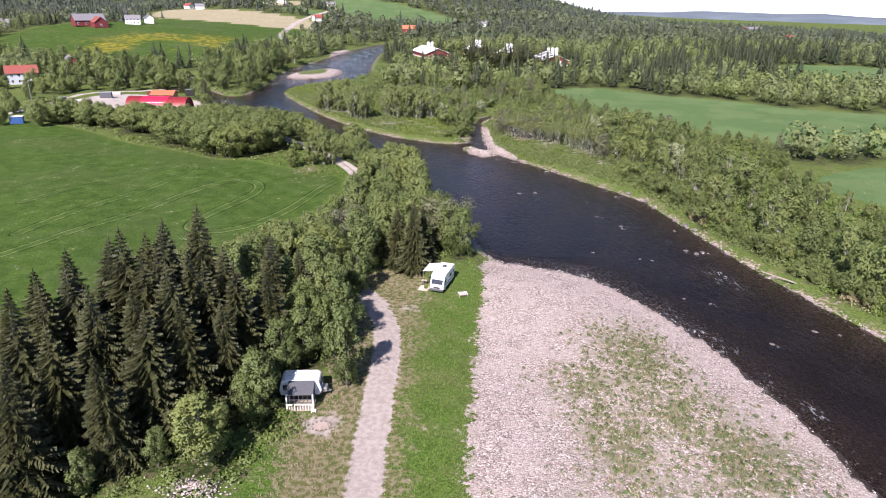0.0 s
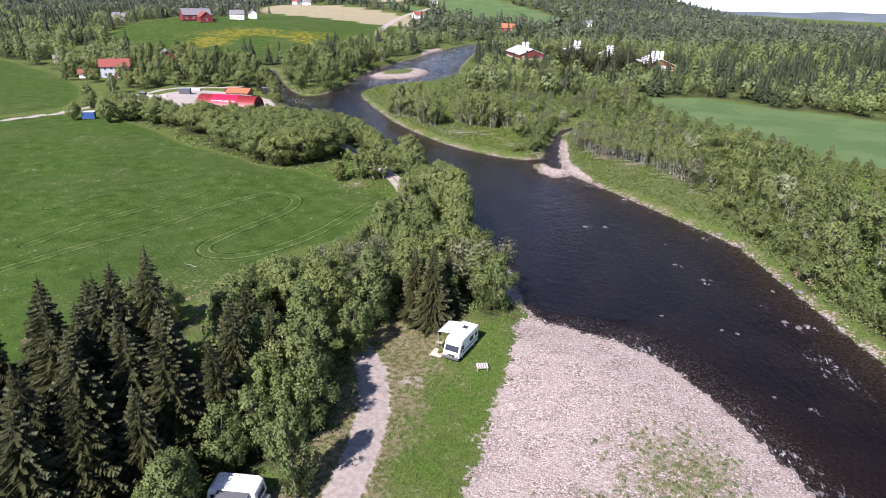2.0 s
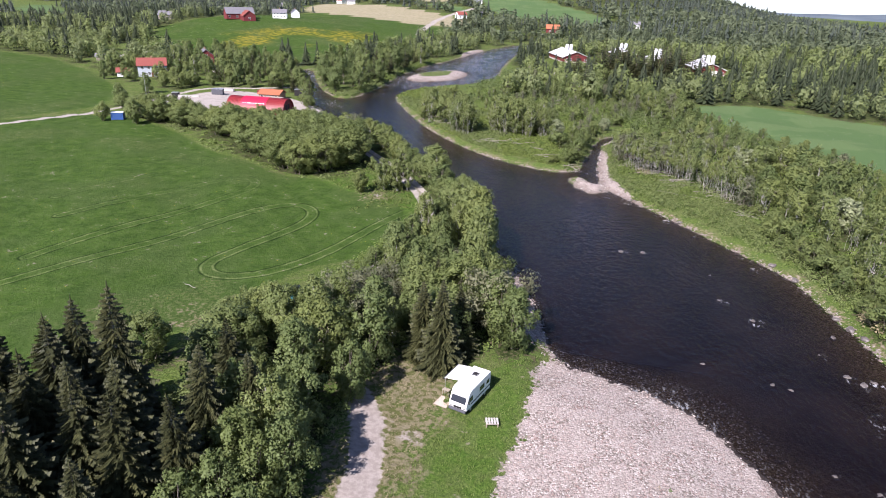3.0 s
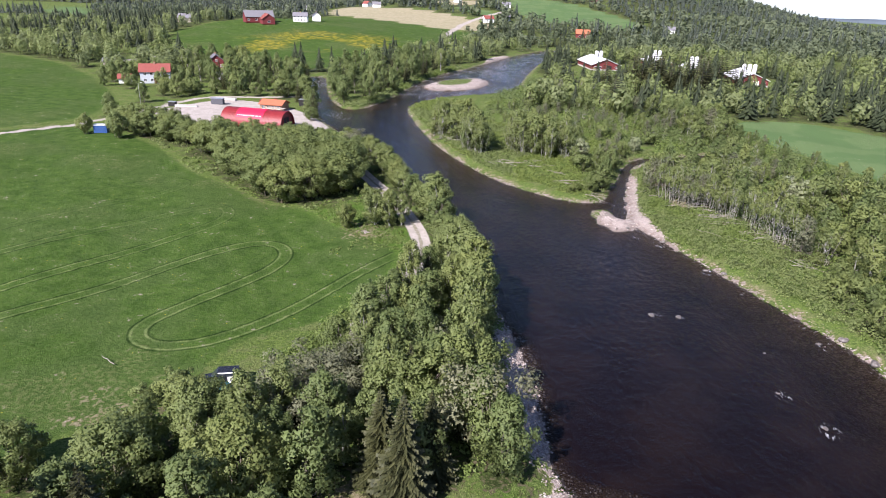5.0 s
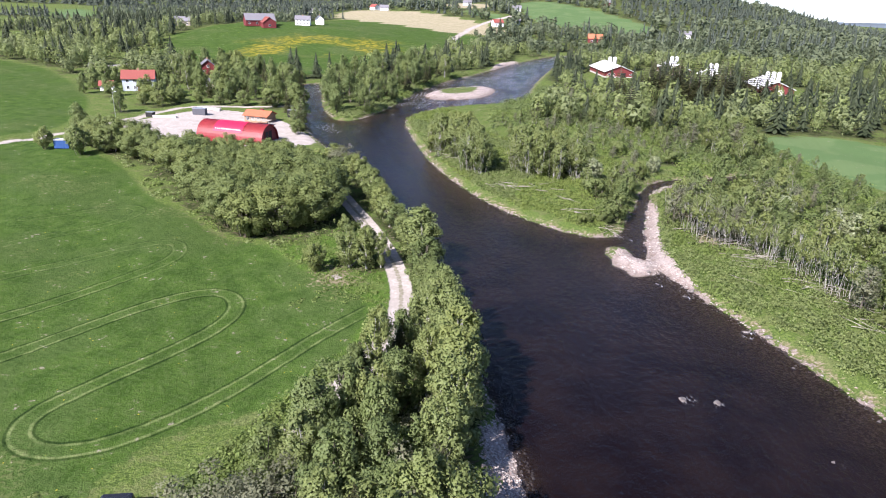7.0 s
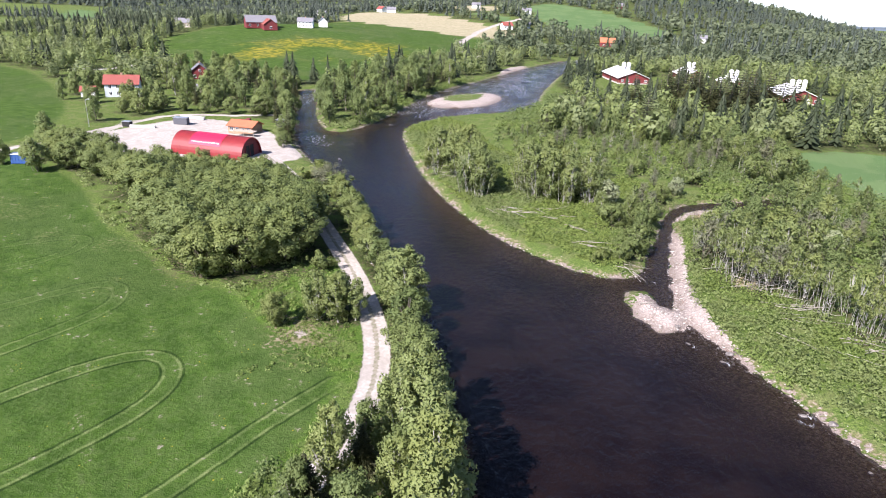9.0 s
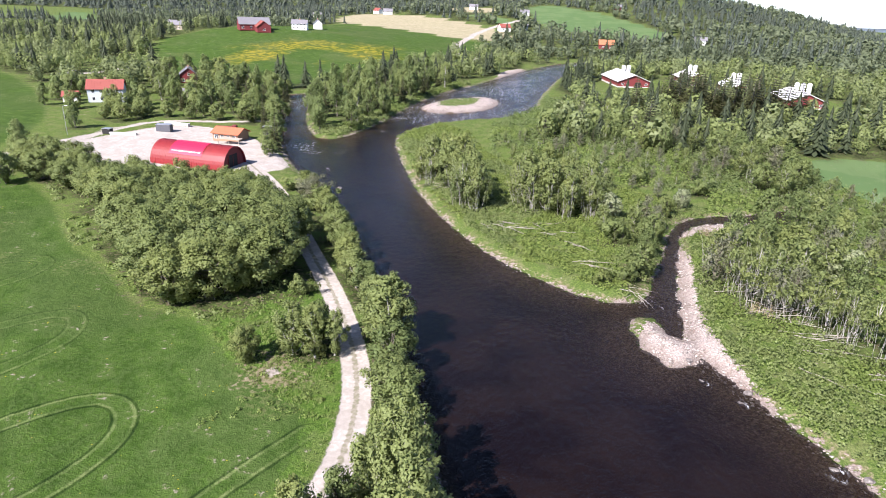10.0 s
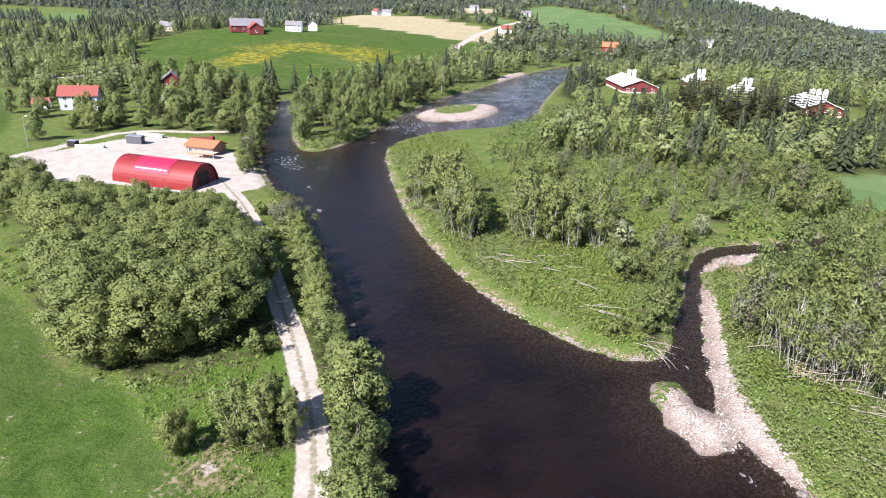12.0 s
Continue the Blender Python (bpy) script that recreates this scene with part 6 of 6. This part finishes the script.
for s in (-1, 1):
    t = part("wheel", rodded((0, s * 0.95 - 0.1, 0.32), (0, s * 0.95 + 0.1, 0.32), 0.32, sides=16), RUBBER, cv, "", True)
    part("rim", rodded((0, s * 0.95 - 0.11, 0.32), (0, s * 0.95 + 0.11, 0.32), 0.18, sides=12), STEEL, t)
porch = base("porch_tent", at(-15.6, 60.3, 4), "dark grey porch with white posts and lattice rail before the caravan", "porch")
part("roof", prism([(1.12, 2.45), (1.12, 2.52), (-1.0, 2.05), (-1.0, 1.98)], -1.35, 1.55, "x"), GREY_CLOTH, porch)
for sx in (-1.3, 1.5):
    part("side_cloth", prism([(1.0, 0.25), (1.0, 2.42), (-0.95, 1.98), (-0.2, 0.25)], sx - 0.02, sx + 0.02, "x"), GREY_CLOTH, porch)
for sx in (-1.34, 1.54):
    part("post", boxed(sx - 0.07, sx + 0.07, -1.07, -0.93, -0.1, 2.05), WHITE, porch)
rail = part("rail", boxed(-1.3, 1.5, -1.04, -0.97, 0.72, 0.82), WHITE, porch)
for q in range(9):
    part("baluster", boxed(-1.12 + q * 0.3, -1.06 + q * 0.3, -1.03, -0.98, 0.1, 0.72), WHITE, rail)
lat = part("lattice", boxed(-1.3, 1.5, -0.99, -0.95, 1.36, 1.42), GREY_CLOTH, porch)
for q in range(6):
    part("bar", boxed(-1.0 + q * 0.48, -0.95 + q * 0.48, -0.99, -0.95, 0.82, 1.98), GREY_CLOTH, lat)
deck = part("deck", boxed(-1.4, 1.6, -1.1, 1.1, 0.0, 0.08), WOOD, porch)
# plain black sheet across the back of the porch
part("back_cloth", boxed(-1.3, 1.5, 1.02, 1.05, 0.1, 2.4), DARK, porch)
step_b = base("door_step", at(-13.9, 59.1, 4), "white wooden step beside the porch", "step")
part("tread", boxed(-0.25, 0.25, -0.2, 0.2, 0.2, 0.26), WHITE, step_b)
for s in (-1, 1):
    part("side", boxed(s * 0.22 - 0.03, s * 0.22 + 0.03, -0.2, 0.2, -0.05, 0.2), WHITE, step_b)


def car(name, x, y, turn, L, W, H, paint, label):
    """A parked car along its own x axis, nose at +x."""
    e = base(name, at(x, y, turn), label, "car")
    w = W / 2
    bo = part("body", prism([(-L / 2, 0.38), (-L / 2 - 0.02, 0.95), (-L / 2 + 0.18, 1.05), (L * 0.22, 1.0), (L / 2 - 0.12, 0.86), (L / 2, 0.6), (L / 2 - 0.06, 0.34)], -w, w, "y"), paint, e)
    m = bo.modifiers.new("soft_edges", "BEVEL")
    m.width, m.segments, m.limit_method = 0.08, 3, "ANGLE"
    cab = part("cabin", prism([(-L / 2 + 0.05, 1.0), (-L / 2 + 0.22, H - 0.08), (-L / 2 + 0.4, H), (L * 0.10, H), (L * 0.27, 1.0)], -w + 0.1, w - 0.1, "y"), paint, e)
    m = cab.modifiers.new("soft_edges", "BEVEL")
    m.width, m.segments, m.limit_method = 0.07, 3, "ANGLE"
    part("windscreen", prism([(L * 0.275, 1.02), (L * 0.285, 1.02), (L * 0.118, H - 0.06), (L * 0.108, H - 0.06)], -w + 0.2, w - 0.2, "y"), GLASS, e)
    part("rear_window", prism([(-L / 2 + 0.045, 1.06), (-L / 2 + 0.06, 1.06), (-L / 2 + 0.2, H - 0.14), (-L / 2 + 0.185, H - 0.14)], -w + 0.25, w - 0.25, "y"), GLASS, e)
    for s in (-1, 1):
        part("side_window", boxed(-L * 0.38, -L * 0.12, s * (w - 0.1) - 0.012, s * (w - 0.1) + 0.012, 1.08, H - 0.14), GLASS, e)
        part("side_window", boxed(-L * 0.10, L * 0.12, s * (w - 0.1) - 0.012, s * (w - 0.1) + 0.012, 1.08, H - 0.14), GLASS, e)
        part("headlight", boxed(L / 2 - 0.2, L / 2 - 0.02, s * (w - 0.3) - 0.16, s * (w - 0.3) + 0.16, 0.62, 0.78, bevel=0.03), STEEL, e)
        part("mirror", boxed(L * 0.2, L * 0.2 + 0.1, s * (w + 0.08) - 0.09, s * (w + 0.08) + 0.09, 1.0, 1.14, bevel=0.02), paint, e)
        for xx in (-L * 0.32, L * 0.32):
            t = part("wheel", rodded((xx, s * (w - 0.1) - 0.11, 0.34), (xx, s * (w - 0.1) + 0.11, 0.34), 0.34, sides=18), RUBBER, e, "", True)
            part("rim", rodded((xx, s * (w - 0.1) - 0.12, 0.34), (xx, s * (w - 0.1) + 0.12, 0.34), 0.2, sides=12), STEEL, t)
    return e


suv = car("off_road_car", -31.3, 109.9, 205, 4.5, 1.85, 1.86, BLACK_PAINT, "black off-road car with white side panel in long grass")
# white panel with a dark ring on the flank, white band along the roof edge
pan = part("side_panel", prism([(-2.05, 0.55), (-0.75, 0.55), (-0.75, 1.42), (-2.05, 1.62)], 0.945, 0.955, "y"), WHITE, suv, "white panel on the flank")
bm = bmesh.new()
for q in range(20):
    a, b = q * math.pi / 10, (q + 1) * math.pi / 10
    vs = [bm.verts.new((-1.4 + rr * math.cos(t), 0.962, 1.02 + rr * math.sin(t))) for rr, t in ((0.24, a), (0.24, b), (0.36, b), (0.36, a))]
    bm.faces.new(vs)
part("ring_mark", bm, BLACK_PAINT, pan, "dark painted ring")
part("roof_band", boxed(-1.75, 0.3, 0.70, 0.90, 1.85, 1.885), WHITE, suv, "white band on the roof")
part("spare_wheel", rodded((-2.42, 0, 1.0), (-2.24, 0, 1.0), 0.36, sides=18), RUBBER, suv, "", True)
car("small_car", -30.8, 107.3, 200, 3.9, 1.7, 1.45, TEAL_PAINT, "teal car parked close to leafy bushes")

# ---- stones, undergrowth and small things ----
ROCK = Nodes("river_rock")
_p = ROCK.coord()
_f = ROCK.noise(_p, 2.5, 5)
ROCK.set(Base_Color=ROCK.ramp(_f, (0.3, (0.06, 0.05, 0.045)), (0.55, (0.13, 0.115, 0.105)), (0.8, (0.27, 0.25, 0.23))), Roughness=0.55)
ROCK.bump(_f, 0.7, 0.08)
ROCK = ROCK.mat
PEBBLE = Nodes("pebbles")
_i = PEBBLE.island()
PEBBLE.set(Base_Color=PEBBLE.ramp(_i, (0.0, (0.16, 0.13, 0.115)), (0.4, (0.29, 0.252, 0.226)), (0.75, (0.38, 0.345, 0.315)), (0.9, (0.32, 0.24, 0.20)), (1.0, (0.56, 0.53, 0.50))), Roughness=0.85)
PEBBLE = PEBBLE.mat


def stones(pts, zs, size, rng):
    """Low, flattened, uneven stones; eight faces each."""
    n = len(pts)
    s = size * (0.45 + 0.9 * rng.random(n) ** 2)
    a = rng.random(n) * 6.283
    ring = []
    for k in range(4):
        q = a + k * 1.5708 + rng.normal(size=n) * 0.25
        ring.append(np.stack([pts[:, 0] + np.cos(q) * s * (0.8 + 0.4 * rng.random(n)), pts[:, 1] + np.sin(q) * s * (0.8 + 0.4 * rng.random(n)), zs + 0.12 * s], 1))
    top = np.stack([pts[:, 0] + 0.2 * s * rng.normal(size=n), pts[:, 1] + 0.2 * s * rng.normal(size=n), zs + s * (0.45 + 0.3 * rng.random(n))], 1)
    bot = np.stack([pts[:, 0], pts[:, 1], zs - 0.3 * s], 1)
    v = np.stack(ring + [top, bot], 1).reshape(-1, 3)
    f = np.array([(0, 1, 4), (1, 2, 4), (2, 3, 4), (3, 0, 4), (1, 0, 5), (2, 1, 5), (3, 2, 5), (0, 3, 5)])
    return v, (f[None] + 6 * np.arange(n)[:, None, None]).reshape(-1, 3)


def spread(poly, count, seed):
    r = np.random.default_rng(seed)
    poly = np.asarray(poly, float)
    lo, hi = poly.min(0), poly.max(0)
    c = lo + r.random((count, 2)) * (hi - lo)
    return c[within(c, poly)]


def clumps(pts, zs, width, tall, sprays, size, rng, flat=0.4):
    """Leafy clumps standing on the ground: quads and their soft facings."""
    n = len(pts)
    w = width * (0.6 + 0.8 * rng.random(n))
    h = tall * (0.5 + rng.random(n))
    d = rng.normal(size=(n, sprays, 3))
    d[:, :, 2] = np.abs(d[:, :, 2])
    d /= np.linalg.norm(d, axis=2)[:, :, None]
    q = 0.55 + 0.5 * rng.random((n, sprays, 1))
    c = np.stack([pts[:, 0], pts[:, 1], zs + 0.05], 1)[:, None, :] + d * q * np.stack([w, w, h], 1)[:, None, :]
    nr = d + rng.normal(size=d.shape) * 0.6 + np.array([0, 0, flat])
    nr /= np.linalg.norm(nr, axis=2)[:, :, None]
    t = np.cross(nr, rng.normal(size=d.shape))
    t /= np.linalg.norm(t, axis=2)[:, :, None]
    b = np.cross(nr, t)
    s = size * (0.6 + 0.8 * rng.random((n, sprays, 1)))
    v = np.stack([c - t * s, c + t * s * 0.6 - b * s * 0.7, c + t * s * 0.7 + b * s * 0.7], 2).reshape(-1, 3)
    nn = np.repeat((d * 0.6 + nr * 0.6 + np.array([0, 0, 0.4])).reshape(-1, 3), 3, 0)
    return v, nn / np.linalg.norm(nn, axis=1)[:, None]


def blades(pts, zs, tall, width, count, rng):
    """Tufts of bent grass blades, one triangle each."""
    n = len(pts)
    a = rng.random((n, count)) * 6.283
    h = tall * (0.5 + rng.random((n, count)))
    foot = np.stack([pts[:, 0:1] + 0.18 * rng.normal(size=(n, count)), pts[:, 1:2] + 0.18 * rng.normal(size=(n, count)), np.repeat(zs[:, None], count, 1)], 2)
    side = np.stack([-np.sin(a), np.cos(a), 0 * a], 2) * width
    tip = foot + np.stack([np.cos(a) * h * 0.55, np.sin(a) * h * 0.55, h], 2)
    v = np.stack([foot - side, foot + side, tip], 2).reshape(-1, 3)
    return v, np.arange(len(v)).reshape(-1, 3)


r5 = np.random.default_rng(55)
# cobbles of the gravel bar and the smaller shingle banks
pb = spread(BAR, 26000, 1)
pb = pb[(pb[:, 1] > 42) & (water_edge(pb) > -3.0)]
pb = pb[r5.random(len(pb)) < np.where(water_edge(pb) < 1.5, 0.9, 0.55)]
rf = spread([(7, 104), (18, 101), (27, 97), (33, 88), (38, 78), (40, 80), (36, 92), (30, 103), (18, 108.5), (7, 110)], 5200, 6)
pb = np.concatenate([pb, rf])
v, f = stones(pb, np.maximum(ground_many(pb), -1.22) + 0.02, 0.14, r5)
tagged(make("cobbles", v, f, PEBBLE), "pale rounded cobbles covering the gravel bar", "stones", kind="stuff")
ps = np.concatenate([spread(p, c, 3) for p, c in zip(SHINGLE, (2200, 900, 2600, 900, 300, 1500))])
ps = ps[water_edge(ps) > -1.5]
ps = ps[np.array([noise.noise((x * 0.7, y * 0.45, 1.0)) for x, y in ps]) > 0.0]
v, f = stones(ps, ground_many(ps) + 0.02, 0.22, r5)
tagged(make("shingle", v, f, PEBBLE), "pale stones on the river's shingle banks", "stones", kind="stuff")
# stones strewn along the water's edge
eb = np.concatenate([line[np.linspace(0, len(line) - 1, 700).astype(int)] for line in (smooth_line(EAST_BANK[:11], False, 4), smooth_line(EAST_LAND[2:], False, 4), smooth_line(WEST_BANK[9:], False, 4))])
eb = eb + r5.normal(size=eb.shape) * 0.7
v, f = stones(eb, np.maximum(ground_many(eb), -1.15) + 0.02, 0.19, r5)
tagged(make("bank_stones", v, f, PEBBLE), "scattered stones along the water's edge", "stones", kind="stuff")


def rock(x, y, r, seed):
    g = random.Random(seed)
    bm = bmesh.new()
    bmesh.ops.create_icosphere(bm, subdivisions=2, radius=1.0)
    off = Vector((g.random() * 50, g.random() * 50, g.random() * 50))
    for vv in bm.verts:
        k = 1 + 0.45 * noise.noise(vv.co * 1.1 + off) + 0.15 * noise.noise(vv.co * 3 + off)
        vv.co = Vector((vv.co.x * k * r * 1.15, vv.co.y * k * r * 0.85, vv.co.z * k * r * 0.6))
    me = bpy.data.meshes.new("boulder")
    bm.to_mesh(me)
    bm.free()
    me.materials.append(ROCK)
    ob = new("boulder", me)
    deep = ground_at(x, y)
    ob.matrix_basis = Matrix.Translation((x, y, max(-1.12, deep + r * 0.25))) @ pose(0, 0, 0, 0, 0, g.random() * 360)
    return tagged(ob, "wet grey boulder breaking the surface of the river", "rock", "boulders in the river")


for k, (x, y, r) in enumerate(ROCKS):
    rock(x, y, r * 0.6, k)
for k, (x, y, r) in enumerate(((50.6, 127, 0.7), (51.5, 124, 0.6), (49.6, 130, 0.5), (47, 143.5, 0.7), (44.5, 149, 0.6), (13.5, 187, 0.45), (20.5, 182, 0.6), (30.5, 169, 0.5))):
    tagged(rock(x, y, r, 50 + k), "grey boulder lying at the foot of the bank", "rock", "boulders on the bank")

# herbs and low scrub of the banks
zones = (([(16, 190), (20, 184), (28, 174), (38, 162), (46, 150), (50, 142), (52, 130), (54, 120), (57, 108), (61, 94), (66, 80), (78, 60), (84, 60), (72, 94), (64, 112), (61, 128), (59, 146), (54, 164), (46, 180), (38, 194), (30, 202), (22, 208), (22, 226), (24, 238), (20, 243), (14, 238), (15, 224), (15.5, 212)], 4200, 1.0, 1.35, 34, 0.17),
         ([(-76, 305), (-65, 283), (-52, 260), (-39, 239), (-27, 224), (-17, 214), (-8, 208), (4, 204), (8, 214), (10, 232), (11, 246), (20, 258), (0, 270), (-24, 276), (-42, 292), (-56, 322), (-70, 330)], 4200, 0.95, 0.7, 32, 0.18),
         ([(20, 228), (35, 206), (50, 176), (56, 150), (60, 121), (67, 95), (79, 58), (112, 62), (103, 112), (90, 140), (92, 165), (106, 200), (84, 230), (68, 260), (58, 290), (44, 322), (20, 335), (0, 340), (-20, 400), (-44, 415), (-50, 330), (-40, 290), (-20, 274), (20, 270)], 3600, 1.6, 2.3, 36, 0.27),
         ([(-97, 291), (-90, 300), (-91, 335), (-97, 390), (-92, 450), (-100, 450), (-104, 390), (-97, 335), (-98, 306), (-106, 303)], 600, 1.4, 1.2, 26, 0.32),
         ([(-40, 150), (-34, 161), (-46, 166), (-54, 173), (-48, 182), (-44, 190), (-36, 178), (-28, 164), (-26, 158)], 170, 0.6, 0.35, 26, 0.13),
         ([(7, 108), (4, 122), (-4, 136), (-11, 150), (-16, 160), (-25, 176), (-36, 190), (-47, 206), (-64, 228), (-60, 230), (-46, 212), (-30, 187), (-22, 171), (-17, 158), (-9, 138), (-3, 122), (2, 110)], 800, 0.9, 1.1, 30, 0.2),
         ([(-20, 44), (-14, 56), (-18, 62), (-24, 66), (-14, 70), (-12.5, 90), (-10, 101), (2, 105), (6, 107), (2, 112), (-10, 106), (-18, 96), (-20, 76), (-30, 60), (-42, 46), (-40, 40)], 700, 0.9, 1.0, 34, 0.17),
         ([(-36, 104), (-27, 104), (-22, 112), (-22, 130), (-25, 140), (-26, 132), (-28, 120), (-28, 112), (-27, 108.5), (-34, 105.5)], 420, 1.0, 1.1, 34, 0.17),
         ([(-124, 212), (-94, 189), (-62, 172), (-52, 172), (-46, 182), (-46, 192), (-50, 182), (-56, 176), (-76, 187), (-98, 200), (-124, 222)], 170, 1.0, 0.7, 30, 0.22))
TONE = (0.06, -0.10, 0.02, 0.02, -1.0, 0.02, 0.02, 0.02, 0.02)
for k, (poly, count, wd, tl, sp, sz) in enumerate(zones):
    c = spread(poly, int(count * 2.2), 60 + k)[:count]
    c = c[water_edge(c) > 0.7]
    c = c[np.minimum.reduce([signed(c, g) for g in SHINGLE]) > -0.3]
    c = c[(np.hypot(c[:, 0] + 31.7, c[:, 1] - 109.5) > 3.2) & (line_dist(c, LANE) > 2.4) & (signed(c, YARD) > 1)]
    tone = np.array([noise.noise((x * 0.06, y * 0.06, 4.0 + k)) for x, y in c])
    for sel, mat, lab in (((tone > TONE[k]) & (tone < (0.30 if k == 0 else 9)), LEAF_HERB, "fresh green herbs and scrub"), (tone >= (0.30 if k == 0 else 9), STRAW, "straw-coloured dead herbs among the scrub"), (tone <= TONE[k], LEAF_ALDER if k in (2, 5, 6, 7) else LEAF_WILLOW, "grey-green low scrub under the trees")):
        if sel.sum() < 3:
            continue
        v, nn = clumps(c[sel], ground_many(c[sel]), wd, tl, sp, sz, r5)
        soften(tagged(make("undergrowth", v, tri_faces(len(v) // 3), mat), lab, "undergrowth", kind="stuff"), nn)

# tufts of grass between road and gravel bar, on the bar, and along the lane
tz = ([(-5, 40), (3, 40), (4.2, 66), (6.5, 92), (7, 105), (0, 103), (-3, 90), (-5, 70)], 2000, 0.16, LEAF_HERB, "lush grass beside the gravel bar"), ([(-17, 42), (-9, 42), (-9, 62), (-12, 66), (-18, 58)], 500, 0.18, STRAW, "dry grass of the camp clearing"), ([(-26, 134), (-22, 136), (-24, 156), (-36, 160), (-52, 172), (-44, 184), (-30, 168), (-23, 158)], 1500, 0.35, LEAF_HERB, "long grass beside the lane"), ([(-15, 66), (-4, 66), (-3, 96), (-13, 98)], 600, 0.14, STRAW, "thin dry grass of the clearing")
for k, (poly, count, tall, mat, lab) in enumerate(tz):
    c = spread(poly, count * 2, 90 + k)[:count]
    c = c[(line_dist(c, CAMP_ROAD) > 2.2) & (line_dist(c, LANE) > 2.2)]
    v, f = blades(c, ground_many(c), tall, 0.05, 7, r5)
    tagged(make("grass_tufts", v, f, mat), lab, "grass", kind="stuff")
wd = np.concatenate([np.array([cx, cy]) + r5.normal(size=(n, 2)) * [sx, sy] for cx, cy, sx, sy, n in ((25, 72, 3.2, 5, 420), (19, 55, 2.2, 4.5, 260), (31, 52, 3.5, 4, 300), (27, 60, 4, 4, 220), (17, 66, 3, 3, 120), (22, 44, 6, 4, 200))])
wd = wd[(water_edge(wd) > 2) & (signed(wd, BAR) < -1)]
v, nn = clumps(wd, ground_many(wd), 0.28, 0.22, 12, 0.12, r5)
soften(tagged(make("bar_weeds", v, tri_faces(len(v) // 3), LEAF_DUSTY), "sparse weeds growing through the gravel", "weeds", kind="stuff"), nn)
v, f = blades(wd + r5.normal(size=wd.shape) * 0.5, ground_many(wd), 0.35, 0.04, 8, r5)
tagged(make("dead_grass", v, f, STRAW), "straw-coloured dead grass on the gravel", "grass", kind="stuff")

# fallen pale stems
lrng = random.Random(8)


def log(x, y, turn, length, r, tilt=2.0, label="pale fallen birch stem lying in scrub"):
    pts = [(0, 0, 0)]
    for q in range(1, 5):
        pts.append((length * q / 4, lrng.uniform(-0.15, 0.15), lrng.uniform(-0.05, 0.1)))
    P0 = np.array(pts)
    v, f = tube(P0[:, [1, 2, 0]], [r, r * 0.9, r * 0.75, r * 0.55, r * 0.25], 5)
    ob = make("fallen_stem", v[:, [2, 0, 1]], f[:, ::-1], DEADWOOD, flat=False)
    ob.matrix_basis = Matrix.Translation((x, y, ground_at(x, y) + 0.35)) @ pose(0, 0, 0, 0, -tilt, turn)
    return tagged(ob, label, "log", "fallen stems")


for cx, cy, n, spread_x, spread_y, mean in ((25, 206, 22, 2.6, 2.0, 20), (30, 199, 14, 2.5, 2.0, 10), (37, 188, 14, 3.0, 2.5, -20), (21, 211, 8, 2, 2, 60), (-22, 228, 14, 3.0, 1.6, -15), (-42, 251, 10, 2.5, 2.0, -35), (-4, 213.5, 8, 1.2, 0.6, -8), (6, 205.5, 6, 1.5, 1, -40), (-50, 262, 6, 2, 2, 30), (-10, 225, 8, 5, 3, 0), (44, 178, 8, 3, 3, -30)):
    for _ in range(n):
        log(cx + lrng.gauss(0, spread_x), cy + lrng.gauss(0, spread_y), mean + lrng.gauss(0, 28), lrng.uniform(3, 6.5), lrng.uniform(0.035, 0.075), lrng.uniform(0, 7))
for x, y, t, L in ((58.5, 97, 125, 6), (12.2, 208, 95, 1.6), (8, 192, 30, 2.2), (10.2, 203, 120, 1.3)):
    log(x, y, t, L, 0.14, 0, "bleached driftwood trunk at the river's edge")
# pole lying in the meadow, stone heap at the camp's edge, stump seats
log(-46, 109.0, 160, 3.2, 0.06, 0, "pale thin pole lying in the meadow grass")
heap = np.array([-22.5, 46.5]) + r5.normal(size=(520, 2)) * [1.3, 0.7]
v, f = stones(heap, ground_many(heap) + 0.45 * np.exp(-((heap[:, 0] + 22.5) / 1.8) ** 2 - ((heap[:, 1] - 46.5) / 0.9) ** 2), 0.17, r5)
tagged(make("stone_heap", v, f, PEBBLE), "low heap of pinkish stones beside the clearing", "stones", kind="stuff")
flat = base("fire_ring", at(-12.6, 56.6, 10), "pale round patch of ash and stones", "fireplace")
bm = bmesh.new()
bmesh.ops.create_circle(bm, cap_ends=True, segments=14, radius=0.85)
for vv in bm.verts:
    vv.co = Vector((vv.co.x * (1.15 + 0.2 * lrng.random()), vv.co.y * (0.85 + 0.2 * lrng.random()), 0.05))
part("ash", bm, plain("pink_ash", (0.34, 0.27, 0.235), 0.95), flat)
for q in range(12):
    a = q * 0.5236
    part("stone", boxed(1.02 * math.cos(a) - 0.1, 1.02 * math.cos(a) + 0.1, 0.8 * math.sin(a) - 0.09, 0.8 * math.sin(a) + 0.09, 0.0, 0.14, bevel=0.04), ROCK, flat)

# leaf litter and dappled leaf shadow on the caravan's roof, both drawn as brown flecks
lit = np.column_stack([r5.uniform(-1.9, 1.9, 260), r5.uniform(-1.0, 1.0, 260), np.full(260, 2.57)])
dd = r5.normal(size=(260, 2, 3)) * [0.07, 0.07, 0.004]
lv = np.stack([lit, lit + dd[:, 0], lit + dd[:, 1]], 1).reshape(-1, 3)
make("leaf_litter", lv, tri_faces(260), plain("brown_litter_and_shade", (0.07, 0.065, 0.045), 0.9), cv, "brown flecks for leaf litter and dappled leaf shadow")
